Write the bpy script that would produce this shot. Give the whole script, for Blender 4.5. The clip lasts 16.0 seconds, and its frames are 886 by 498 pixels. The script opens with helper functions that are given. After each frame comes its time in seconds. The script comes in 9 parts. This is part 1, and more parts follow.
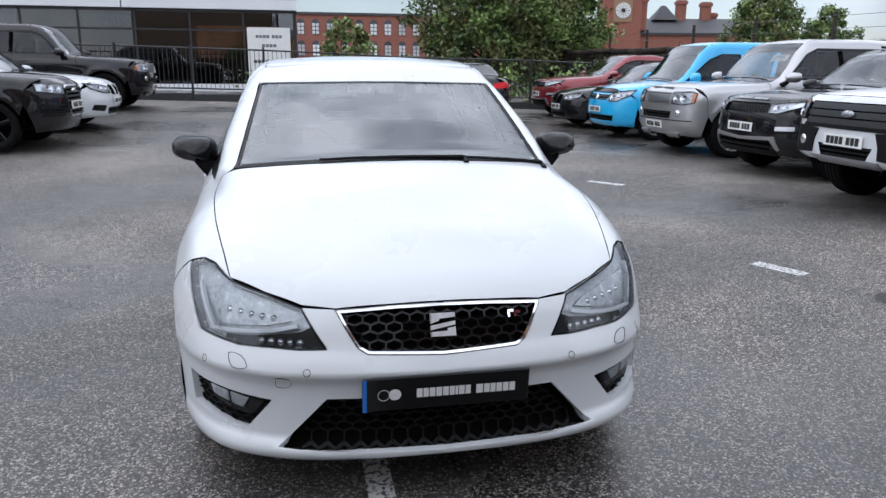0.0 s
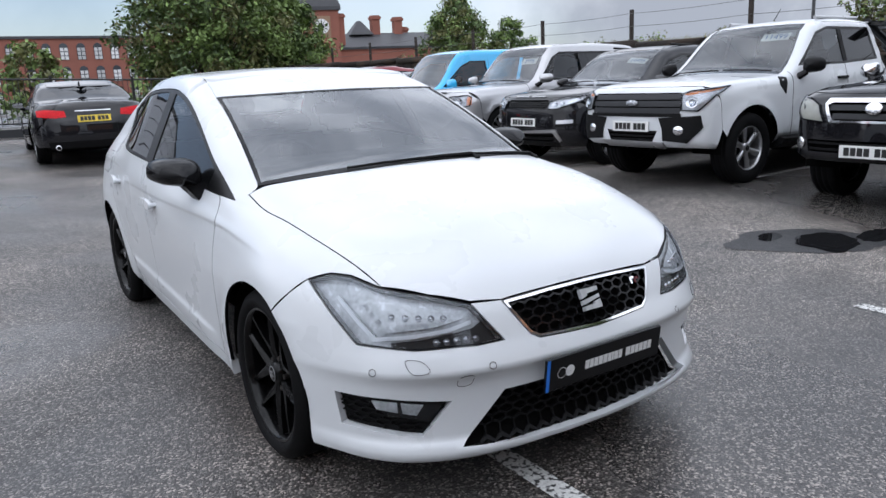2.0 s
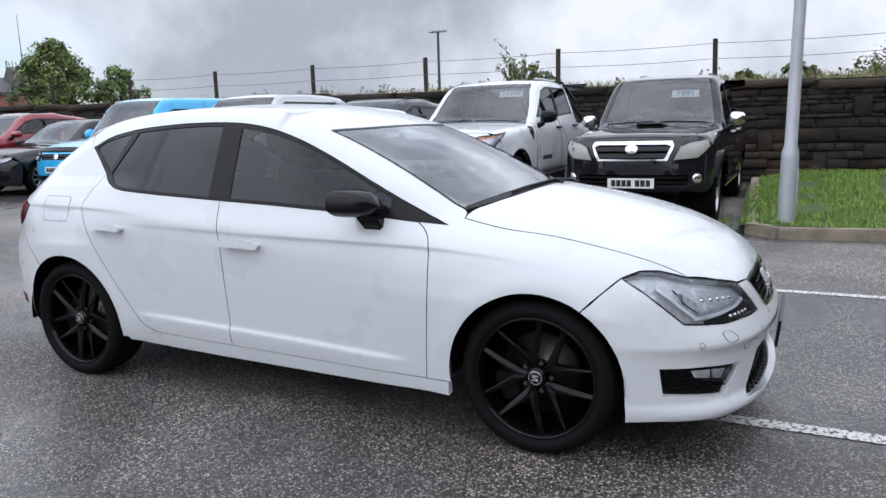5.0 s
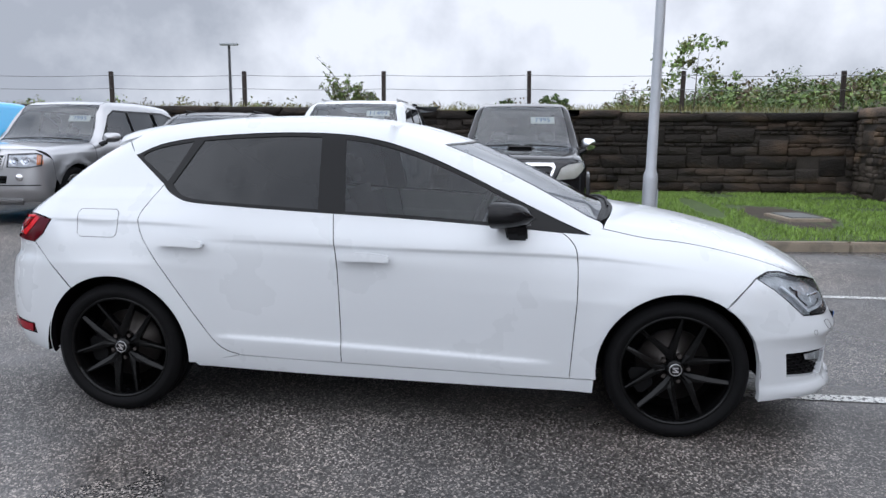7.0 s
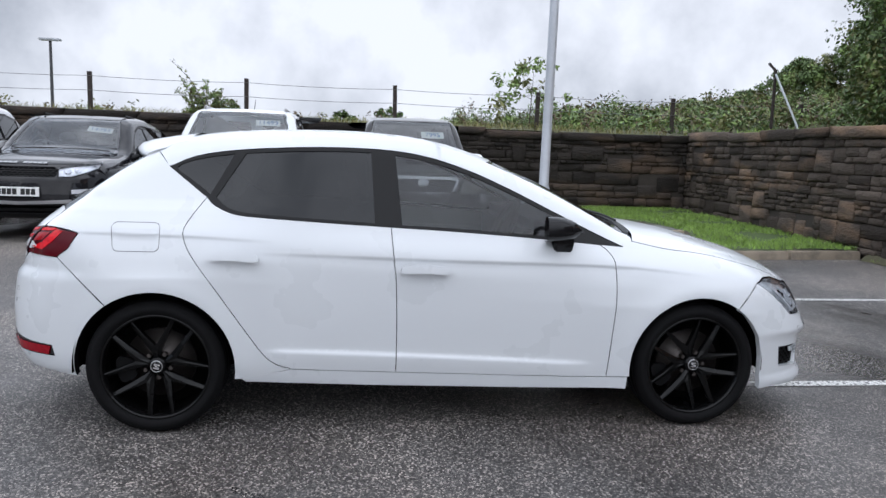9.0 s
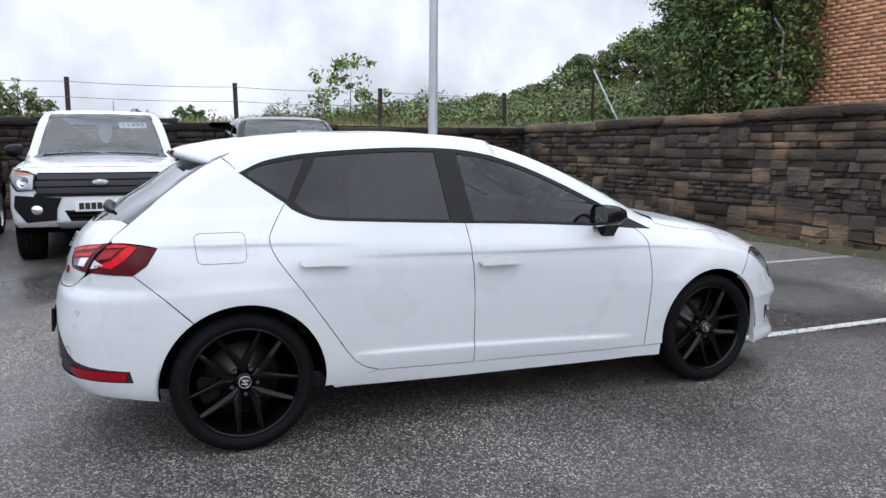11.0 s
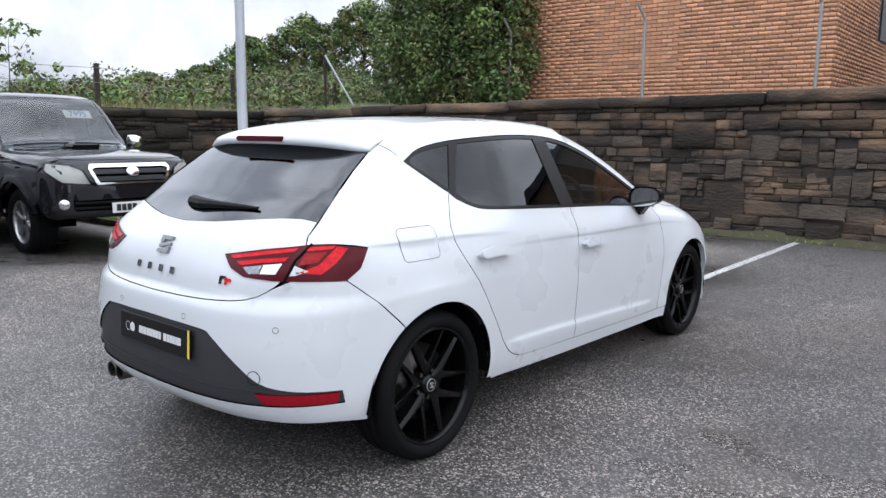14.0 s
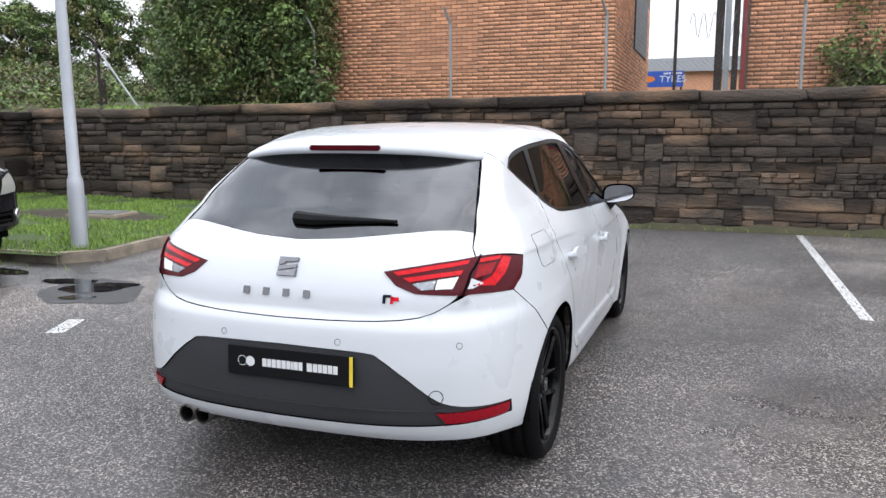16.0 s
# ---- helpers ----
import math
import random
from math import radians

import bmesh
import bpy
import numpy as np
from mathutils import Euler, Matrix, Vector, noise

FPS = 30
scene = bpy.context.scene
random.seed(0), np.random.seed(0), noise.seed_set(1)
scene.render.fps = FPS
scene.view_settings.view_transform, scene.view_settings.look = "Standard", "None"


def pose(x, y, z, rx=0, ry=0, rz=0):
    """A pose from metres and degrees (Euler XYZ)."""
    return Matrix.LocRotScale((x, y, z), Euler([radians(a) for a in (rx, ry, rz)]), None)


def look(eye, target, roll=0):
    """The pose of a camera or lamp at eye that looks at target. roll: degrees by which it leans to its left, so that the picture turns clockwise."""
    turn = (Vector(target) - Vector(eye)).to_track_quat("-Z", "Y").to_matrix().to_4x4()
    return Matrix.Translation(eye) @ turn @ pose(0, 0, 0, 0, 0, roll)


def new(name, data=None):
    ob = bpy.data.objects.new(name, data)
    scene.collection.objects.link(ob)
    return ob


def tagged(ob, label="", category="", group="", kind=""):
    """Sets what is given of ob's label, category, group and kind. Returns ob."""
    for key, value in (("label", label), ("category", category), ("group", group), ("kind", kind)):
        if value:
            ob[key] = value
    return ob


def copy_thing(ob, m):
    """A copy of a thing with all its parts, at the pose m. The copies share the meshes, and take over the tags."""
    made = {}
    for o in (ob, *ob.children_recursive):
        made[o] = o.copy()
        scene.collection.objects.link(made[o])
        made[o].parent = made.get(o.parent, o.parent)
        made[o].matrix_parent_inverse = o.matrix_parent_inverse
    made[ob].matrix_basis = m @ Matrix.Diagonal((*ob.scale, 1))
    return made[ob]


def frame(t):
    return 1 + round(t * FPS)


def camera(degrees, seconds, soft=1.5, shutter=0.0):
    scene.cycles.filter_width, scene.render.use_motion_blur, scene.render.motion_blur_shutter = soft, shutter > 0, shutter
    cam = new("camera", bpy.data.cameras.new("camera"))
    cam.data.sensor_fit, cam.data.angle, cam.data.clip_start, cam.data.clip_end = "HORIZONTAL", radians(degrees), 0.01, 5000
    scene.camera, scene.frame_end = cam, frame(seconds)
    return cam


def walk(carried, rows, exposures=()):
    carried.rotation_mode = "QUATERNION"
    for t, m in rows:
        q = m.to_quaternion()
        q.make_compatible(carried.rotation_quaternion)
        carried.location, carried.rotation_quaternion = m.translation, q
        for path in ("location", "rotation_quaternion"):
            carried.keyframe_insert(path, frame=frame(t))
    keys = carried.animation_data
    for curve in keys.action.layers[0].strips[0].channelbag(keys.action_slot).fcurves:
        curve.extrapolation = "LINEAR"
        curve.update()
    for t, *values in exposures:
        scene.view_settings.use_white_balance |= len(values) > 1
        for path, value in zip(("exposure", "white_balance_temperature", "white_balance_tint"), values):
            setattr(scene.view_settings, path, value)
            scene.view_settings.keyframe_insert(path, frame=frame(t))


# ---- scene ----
cam = camera(61.6, 16.0)
METRES, EYE, TILT, LEAN, TURN = 11.842, 1.3855, 0.0, 0.0, -11.17
ROWS = [
    (0.0, 0.0, 0.0, 0.0, 0.08, -13.68, -0.34),
    (0.5, -0.0234, -0.0011, -0.002, -4.76, -13.26, 0.35),
    (1.0, -0.0488, 0.0, -0.0015, -10.61, -13.0, 1.26),
    (1.5, -0.0832, 0.0021, -0.001, -16.96, -12.92, 2.09),
    (2.0, -0.112, 0.0144, -0.0034, -22.55, -12.91, 2.56),
    (2.5, -0.1404, 0.0266, -0.0034, -27.68, -12.72, 2.76),
    (3.0, -0.1746, 0.0338, -0.0033, -32.23, -12.36, 2.8),
    (3.5, -0.2033, 0.05, -0.0064, -37.04, -11.81, 2.61),
    (4.0, -0.2347, 0.0692, -0.0053, -42.39, -11.12, 2.29),
    (6.5, -0.3491, 0.2027, -0.0022, -67.41, -9.07, 0.4),
    (7.0, -0.3658, 0.235, -0.0026, -71.75, -8.78, -0.3),
    (7.5, -0.3751, 0.2628, -0.0037, -75.56, -8.53, -0.85),
    (8.0, -0.3807, 0.2891, -0.0029, -79.24, -8.29, -1.35),
    (8.5, -0.3913, 0.3087, -0.0023, -82.49, -8.03, -1.71),
    (9.0, -0.3999, 0.3229, -0.0013, -85.68, -7.7, -1.85),
    (11.5, -0.4009, 0.4717, -0.0022, -106.62, -8.09, 0.37),
    (12.0, -0.3908, 0.5044, -0.0013, -111.46, -8.39, 0.5),
    (12.5, -0.3742, 0.5307, -0.0024, -115.78, -8.62, 0.39),
    (13.0, -0.3591, 0.5579, -0.002, -120.17, -8.76, 0.14),
    (13.5, -0.3449, 0.5887, -0.0013, -124.64, -8.82, -0.23),
    (14.0, -0.3241, 0.6104, -0.0019, -128.86, -8.84, -0.49),
    (14.5, -0.3027, 0.6332, -0.0008, -133.29, -8.82, -0.46),
    (15.0, -0.2808, 0.6555, 0.0013, -137.74, -8.89, -0.26),
    (15.5, -0.2539, 0.6731, 0.001, -142.97, -8.93, 0.01),
    (16.0, -0.2276, 0.6969, 0.0011, -148.9, -8.95, 0.2),
]
walk(cam, [(t, pose(-0.424, -4.245, EYE, TILT, LEAN, TURN) @ pose(METRES * x, METRES * y, METRES * z, 90 + pitch, roll, yaw)) for t, x, y, z, yaw, pitch, roll in ROWS],
     [(0.0, 0.69, 5950, 12), (4.0, 0.71, 5980, 12), (9.0, 0.73, 5970, 12), (12.0, 0.88, 5980, 12), (14.5, 1.02, 6000, 12), (16.0, 1.12, 6200, 12)])

# ---- sky and sun ----
SUN_ELEV, SUN_ROT = radians(42), radians(262)
world = bpy.data.worlds.new("overcast_sky")
scene.world = world
world.use_nodes = True
wn, wl = world.node_tree.nodes, world.node_tree.links
wn.clear()
w_out, w_bg = wn.new("ShaderNodeOutputWorld"), wn.new("ShaderNodeBackground")
w_sky = wn.new("ShaderNodeTexSky")
w_sky.sky_type, w_sky.sun_disc, w_sky.sun_elevation, w_sky.sun_rotation = "NISHITA", False, SUN_ELEV, SUN_ROT
w_noise, w_ramp, w_mix = wn.new("ShaderNodeTexNoise"), wn.new("ShaderNodeValToRGB"), wn.new("ShaderNodeMixRGB")
w_noise.inputs["Scale"].default_value, w_noise.inputs["Detail"].default_value = 3.4, 8
w_noise.inputs["Roughness"].default_value = 0.55
w_ramp.color_ramp.elements[0].position, w_ramp.color_ramp.elements[0].color = 0.38, (3.1, 3.25, 3.5, 1)
w_ramp.color_ramp.elements[1].position, w_ramp.color_ramp.elements[1].color = 0.62, (6.4, 6.47, 6.6, 1)
w_cov = wn.new("ShaderNodeTexNoise")
w_cov.inputs["Scale"].default_value, w_cov.inputs["Detail"].default_value = 1.1, 4
w_covr = wn.new("ShaderNodeValToRGB")
w_covr.color_ramp.elements[0].position, w_covr.color_ramp.elements[0].color = 0.34, (0.30, 0.30, 0.30, 1)
w_covr.color_ramp.elements[1].position, w_covr.color_ramp.elements[1].color = 0.46, (1, 1, 1, 1)
# thinner cloud to the north, and an overcast vault that brightens towards the zenith
w_tc, w_sep = wn.new("ShaderNodeTexCoord"), wn.new("ShaderNodeSeparateXYZ")
wl.new(w_tc.outputs["Generated"], w_sep.inputs["Vector"])
w_thin, w_north, w_lift = wn.new("ShaderNodeMath"), wn.new("ShaderNodeMapRange"), wn.new("ShaderNodeMapRange")
w_north.inputs["From Min"].default_value, w_north.inputs["From Max"].default_value = 0.45, 1.0
w_north.inputs["To Min"].default_value, w_north.inputs["To Max"].default_value = 0.06, -0.30
wl.new(w_sep.outputs["Y"], w_north.inputs["Value"])
wl.new(w_cov.outputs["Fac"], w_thin.inputs[0])
wl.new(w_north.outputs["Result"], w_thin.inputs[1])
# the blue gaps stay near the horizon
w_close, w_sum = wn.new("ShaderNodeMapRange"), wn.new("ShaderNodeMath")
w_close.inputs["From Min"].default_value, w_close.inputs["From Max"].default_value = 0.25, 0.6
w_close.inputs["To Min"].default_value, w_close.inputs["To Max"].default_value = 0.0, 0.4
wl.new(w_sep.outputs["Z"], w_close.inputs["Value"])
wl.new(w_thin.outputs["Value"], w_sum.inputs[0])
wl.new(w_close.outputs["Result"], w_sum.inputs[1])
wl.new(w_sum.outputs["Value"], w_covr.inputs["Fac"])
w_lift.inputs["From Min"].default_value, w_lift.inputs["From Max"].default_value = 0.19, 0.36
w_lift.inputs["To Min"].default_value, w_lift.inputs["To Max"].default_value = 1.0, 2.2
wl.new(w_sep.outputs["Z"], w_lift.inputs["Value"])
w_vault = wn.new("ShaderNodeVectorMath")
w_vault.operation = "SCALE"
wl.new(w_noise.outputs["Fac"], w_ramp.inputs["Fac"])
wl.new(w_covr.outputs["Color"], w_mix.inputs["Fac"])
wl.new(w_sky.outputs["Color"], w_mix.inputs["Color1"])
wl.new(w_ramp.outputs["Color"], w_vault.inputs[0])
wl.new(w_lift.outputs["Result"], w_vault.inputs["Scale"])
wl.new(w_vault.outputs["Vector"], w_mix.inputs["Color2"])
wl.new(w_mix.outputs["Color"], w_bg.inputs["Color"])
w_bg.inputs["Strength"].default_value = 0.09
wl.new(w_bg.outputs["Background"], w_out.inputs["Surface"])
sun = new("sun", bpy.data.lights.new("sun", "SUN"))
sun.data.energy, sun.data.angle, sun.data.color = 0.5, radians(120), (1.0, 0.96, 0.9)
sun.matrix_world = look((0, 0, 30), (0 - 30 * math.cos(SUN_ELEV) * math.sin(SUN_ROT), -30 * math.cos(SUN_ELEV) * math.cos(SUN_ROT), 30 - 30 * math.sin(SUN_ELEV)))

# ---- materials ----
def material(name, base, rough=0.5, metal=0.0, coat=0.0, scale=6.0, vary=0.12, fine=80.0, bump=0.0, bump_scale=60.0,
             second=None, second_at=(0.5, 0.62), rand=0.0, rough_vary=0.08, spec=0.5, island=0.0, stretch=(1, 1, 1), emit=0.0, world_space=False, bump_dist=0.01):
    """A procedural surface: two scales of noise on the colour, uneven gloss and fine relief."""
    m = bpy.data.materials.new(name)
    m.use_nodes = True
    n, l = m.node_tree.nodes, m.node_tree.links
    b = n["Principled BSDF"]
    tc, mp = n.new("ShaderNodeTexCoord"), n.new("ShaderNodeMapping")
    mp.inputs["Scale"].default_value = stretch
    l.new(n.new("ShaderNodeNewGeometry").outputs["Position"] if world_space else tc.outputs["Object"], mp.inputs["Vector"])

    def noise_node(s, detail=4.0):
        q = n.new("ShaderNodeTexNoise")
        q.inputs["Scale"].default_value, q.inputs["Detail"].default_value = s, detail
        l.new(mp.outputs["Vector"], q.inputs["Vector"])
        return q

    def mixed(fac, c1, c2, kind="MIX"):
        q = n.new("ShaderNodeMixRGB")
        q.blend_type = kind
        for sock, v in (("Fac", fac), ("Color1", c1), ("Color2", c2)):
            if hasattr(v, "links"):
                l.new(v, q.inputs[sock])
            elif isinstance(v, (int, float)):
                q.inputs[sock].default_value = v
            else:
                q.inputs[sock].default_value = (*v, 1)
        return q.outputs["Color"]

    big, small = noise_node(scale), noise_node(fine, 3.0)
    lo, hi = [c * (1 - vary) for c in base], [min(1, c * (1 + vary)) for c in base]
    col = mixed(big.outputs["Fac"], lo, hi)
    if second:
        ramp = n.new("ShaderNodeValToRGB")
        ramp.color_ramp.elements[0].position, ramp.color_ramp.elements[1].position = second_at
        patch_noise = noise_node(scale * 0.7, 6.0)
        l.new(patch_noise.outputs["Fac"], ramp.inputs["Fac"])
        col = mixed(ramp.outputs["Color"], col, second)
    grain = n.new("ShaderNodeMapRange")
    grain.inputs["To Min"].default_value, grain.inputs["To Max"].default_value = 1 - vary, 1 + vary
    l.new(small.outputs["Fac"], grain.inputs["Value"])
    col = mixed(1.0, col, grain.outputs["Result"], "MULTIPLY")
    if rand or island:
        src = n.new("ShaderNodeObjectInfo").outputs["Random"] if rand else n.new("ShaderNodeNewGeometry").outputs["Random Per Island"]
        mr = n.new("ShaderNodeMapRange")
        mr.inputs["To Min"].default_value, mr.inputs["To Max"].default_value = 1 - (rand or island), 1 + (rand or island)
        l.new(src, mr.inputs["Value"])
        col = mixed(1.0, col, mr.outputs["Result"], "MULTIPLY")
    l.new(col, b.inputs["Base Color"])
    rr = n.new("ShaderNodeMapRange")
    rr.inputs["To Min"].default_value, rr.inputs["To Max"].default_value = max(0.0, rough - rough_vary), min(1, rough + rough_vary)
    l.new(big.outputs["Fac"], rr.inputs["Value"])
    l.new(rr.outputs["Result"], b.inputs["Roughness"])
    b.inputs["Metallic"].default_value, b.inputs["Coat Weight"].default_value = metal, coat
    b.inputs["Coat Roughness"].default_value, b.inputs["Specular IOR Level"].default_value = 0.03, spec
    if bump:
        bn, bp = noise_node(bump_scale, 5.0), n.new("ShaderNodeBump")
        bp.inputs["Strength"].default_value, bp.inputs["Distance"].default_value = bump, bump_dist
        l.new(bn.outputs["Fac"], bp.inputs["Height"])
        l.new(bp.outputs["Normal"], b.inputs["Normal"])
    if emit:
        b.inputs["Emission Color"].default_value, b.inputs["Emission Strength"].default_value = (*base, 1), emit
    return m


def paint(name, base, metal=0.0, rough=0.28, vary=0.02):
    return material(name, base, rough, metal, coat=(0.5 if "gloss" in name else 0.6 if min(base) > 0.5 else 1.0), scale=3, vary=vary, fine=900, rough_vary=0.03, spec=0.0 if max(base) < 0.1 else 0.4)


def pane(name, tint, ior=1.5, rough=0.0):
    """Thin glass: what is behind shows through the tint, and the surface mirrors by its angle."""
    m = bpy.data.materials.new(name)
    m.use_nodes = True
    n, l = m.node_tree.nodes, m.node_tree.links
    n.clear()
    out, mix = n.new("ShaderNodeOutputMaterial"), n.new("ShaderNodeMixShader")
    tr, gl, fr = n.new("ShaderNodeBsdfTransparent"), n.new("ShaderNodeBsdfGlossy"), n.new("ShaderNodeFresnel")
    tr.inputs["Color"].default_value, gl.inputs["Roughness"].default_value = (*tint, 1), rough
    gl.inputs["Color"].default_value = (0.95, 0.97, 1, 1)
    fr.inputs["IOR"].default_value = ior
    l.new(fr.outputs["Fac"], mix.inputs["Fac"])
    l.new(tr.outputs["BSDF"], mix.inputs[1])
    l.new(gl.outputs["BSDF"], mix.inputs[2])
    l.new(mix.outputs["Shader"], out.inputs["Surface"])
    return m


M = dict(
    white_paint=paint("white_paint", (0.62, 0.64, 0.66), vary=0.01),
    black_paint=paint("black_paint", (0.010, 0.010, 0.012)),
    blue_paint=paint("blue_paint", (0.03, 0.42, 0.78)),
    silver_paint=paint("silver_paint", (0.42, 0.42, 0.43), 0.75, 0.32),
    red_paint=paint("red_paint", (0.20, 0.012, 0.02), 0.3),
    cup_paint=paint("shaded_cup_paint", (0.62, 0.64, 0.66), rough=0.45, vary=0.01),
    trim_black=material("window_trim_black", (0.006, 0.006, 0.0065), 0.35, spec=0.2, vary=0.05),
    gloss_black=paint("gloss_black", (0.008, 0.008, 0.009)),
    black_plastic=material("black_plastic", (0.006, 0.006, 0.0065), 0.5, spec=0.14, bump=0.15, bump_scale=700),
    dark_grey_plastic=material("dark_grey_plastic", (0.034, 0.035, 0.038), 0.6, spec=0.3, bump=0.15, bump_scale=700),
    # near-black for panel edges and seam strips, standing in for shade in the gaps
    seam=material("seam_gap_shade", (0.006, 0.006, 0.007), 0.9, spec=0.0),
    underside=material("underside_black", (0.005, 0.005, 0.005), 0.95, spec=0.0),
    rubber=material("tyre_rubber", (0.006, 0.006, 0.0065), 0.7, spec=0.1, scale=14, vary=0.25, bump=0.1, bump_scale=400),
    rim_black=material("satin_black_rim", (0.003, 0.003, 0.0032), 0.25, spec=0.12, coat=0.2, vary=0.1),
    rim_silver=material("silver_rim", (0.45, 0.45, 0.46), 0.3, 0.9),
    chrome=material("chrome", (0.8, 0.8, 0.82), 0.08, 1.0, vary=0.02, rough_vary=0.02),
    disc_steel=material("brake_steel", (0.10, 0.09, 0.085), 0.45, 1.0, scale=20),
    windscreen=pane("windscreen_glass", (0.64, 0.72, 0.69), 2.5),
    car_windscreen=pane("car_windscreen_glass", (0.62, 0.68, 0.68), 1.85),
    side_glass=pane("tinted_glass", (0.34, 0.36, 0.365), 1.48),
    privacy_glass=pane("privacy_glass", (0.022, 0.023, 0.024), 1.46),
    rear_glass=pane("rear_glass", (0.03, 0.031, 0.033), 1.95),
    clear_lens=pane("clear_lens", (0.86, 0.88, 0.9)),
    red_lens=material("red_lens", (0.58, 0.006, 0.012), 0.15, coat=0.12, spec=0.15, vary=0.45, scale=38),
    reflector_red=material("reflector_red", (0.26, 0.006, 0.014), 0.2, coat=0.1, spec=0.15, vary=0.2, scale=60),
    mid_red_lens=material("mid_red_lens", (0.26, 0.005, 0.010), 0.15, coat=0.12, spec=0.15, vary=0.4, scale=45),
    dark_red_lens=material("dark_red_lens", (0.075, 0.004, 0.008), 0.15, coat=0.12, spec=0.12, vary=0.1, scale=30),
    lamp_white=material("lamp_white", (0.75, 0.76, 0.8), 0.15, 0.5, coat=1.0, vary=0.2, scale=60),
    lamp_grey=material("lamp_grey_reflector", (0.30, 0.31, 0.33), 0.25, 0.6, vary=0.3, scale=40),
    lamp_blade=material("lamp_blade_white", (0.85, 0.87, 0.9), 0.2, vary=0.05),
    lamp_clear=material("lamp_clear_reflector", (0.60, 0.62, 0.64), 0.25, 0.15, vary=0.4, scale=30),
    lamp_cream=material("lamp_cream_haze", (0.62, 0.60, 0.53), 0.3, vary=0.15, scale=20),
    lamp_bright=material("lamp_bright_reflector", (0.56, 0.57, 0.60), 0.2, 0.5, vary=0.35, scale=50),
    lamp_dark=material("lamp_dark_tray", (0.025, 0.026, 0.028), 0.3, vary=0.3, scale=30, spec=0.3),
    dark_chrome=material("dark_chrome", (0.22, 0.22, 0.23), 0.15, 1.0, vary=0.05),
    amber=material("amber_lens", (0.75, 0.22, 0.05), 0.2, coat=1.0),
    plate_white=material("plate_white", (0.75, 0.75, 0.73), 0.4),
    plate_yellow=material("plate_yellow", (0.75, 0.55, 0.04), 0.4),
    plate_black=material("plate_black", (0.006, 0.006, 0.007), 0.3, coat=0.1, spec=0.15),
    plate_blue=material("plate_blue", (0.02, 0.16, 0.6), 0.4),
    ink=material("black_ink", (0.01, 0.01, 0.01), 0.5),
    letter_white=material("letter_white", (0.7, 0.7, 0.7), 0.4),
    seat_cloth=material("seat_cloth", (0.09, 0.09, 0.095), 0.9, bump=0.3, bump_scale=500),
    interior=material("interior_plastic", (0.06, 0.06, 0.065), 0.7, bump=0.2, bump_scale=400),
    tag_blue=material("tag_blue", (0.03, 0.12, 0.34), 0.5),
)


# ---- mesh helpers ----
def mesh_from(name, verts, faces, mats, smooth=True, index=None, sharp=None):
    me = bpy.data.meshes.new(name)
    me.from_pydata([tuple(map(float, v)) for v in verts], [], [tuple(map(int, f)) for f in faces])
    for m in mats if isinstance(mats, (list, tuple)) else [mats]:
        me.materials.append(m)
    if smooth:
        me.polygons.foreach_set("use_smooth", [True] * len(me.polygons))
    if index is not None:
        me.polygons.foreach_set("material_index", [int(i) for i in index])
    if sharp is not None and len(sharp):
        at = me.attributes.new("sharp_edge", "BOOLEAN", "EDGE")
        keys = {tuple(sorted(map(int, e))) for e in sharp}
        at.data.foreach_set("value", [tuple(sorted(e.vertices)) in keys for e in me.edges])
    me.update()
    return me


def child(name, me, parent, label="", m=None):
    ob = new(name, me)
    ob.parent = parent
    if m is not None:
        ob.matrix_basis = m
    return tagged(ob, label) if label else ob


def part(name, bm, mat, parent, label="", smooth=False, m=None):
    """Links a bmesh as one mesh object under a thing or a part."""
    me = bpy.data.meshes.new(name)
    bmesh.ops.recalc_face_normals(bm, faces=bm.faces)
    bm.to_mesh(me)
    bm.free()
    for q in mat if isinstance(mat, (list, tuple)) else [mat]:
        me.materials.append(q)
    if smooth:
        me.polygons.foreach_set("use_smooth", [True] * len(me.polygons))
    return child(name, me, parent, label, m)


def box(bm, x0, x1, y0, y1, z0, z1, bevel=0.0, seg=2, m=None):
    t = Matrix.Translation(((x0 + x1) / 2, (y0 + y1) / 2, (z0 + z1) / 2)) @ Matrix.Diagonal((abs(x1 - x0), abs(y1 - y0), abs(z1 - z0), 1))
    r = bmesh.ops.create_cube(bm, size=1, matrix=(m or Matrix()) @ t)
    if bevel:
        vs = set(r["verts"])
        bmesh.ops.bevel(bm, geom=[e for e in bm.edges if e.verts[0] in vs], offset=bevel, segments=seg, affect="EDGES", clamp_overlap=True)
    return bm


def cyl(bm, a, b, r1, r2=None, n=12, caps=True):
    a, b = Vector(a), Vector(b)
    m = Matrix.Translation((a + b) / 2) @ (b - a).to_track_quat("Z", "Y").to_matrix().to_4x4()
    bmesh.ops.create_cone(bm, cap_ends=caps, segments=n, radius1=r1, radius2=r1 if r2 is None else r2, depth=(b - a).length, matrix=m)
    return bm


def lathe(profile, n=48, axis="y"):
    """Turned surface of (radius, along) points round the y axis."""
    vs, fs = [], []
    k = len(profile)
    for i in range(n):
        a = 2 * math.pi * i / n
        vs += [(r * math.cos(a), h, r * math.sin(a)) for r, h in profile]
    for i in range(n):
        for j in range(k - 1):
            fs.append((i * k + j, i * k + j + 1, (i + 1) % n * k + j + 1, (i + 1) % n * k + j))
    return vs, fs


def thing(name, m, label, category, group="", kind=""):
    ob = new(name)
    ob.matrix_basis = m
    return tagged(ob, label, category, group, kind)


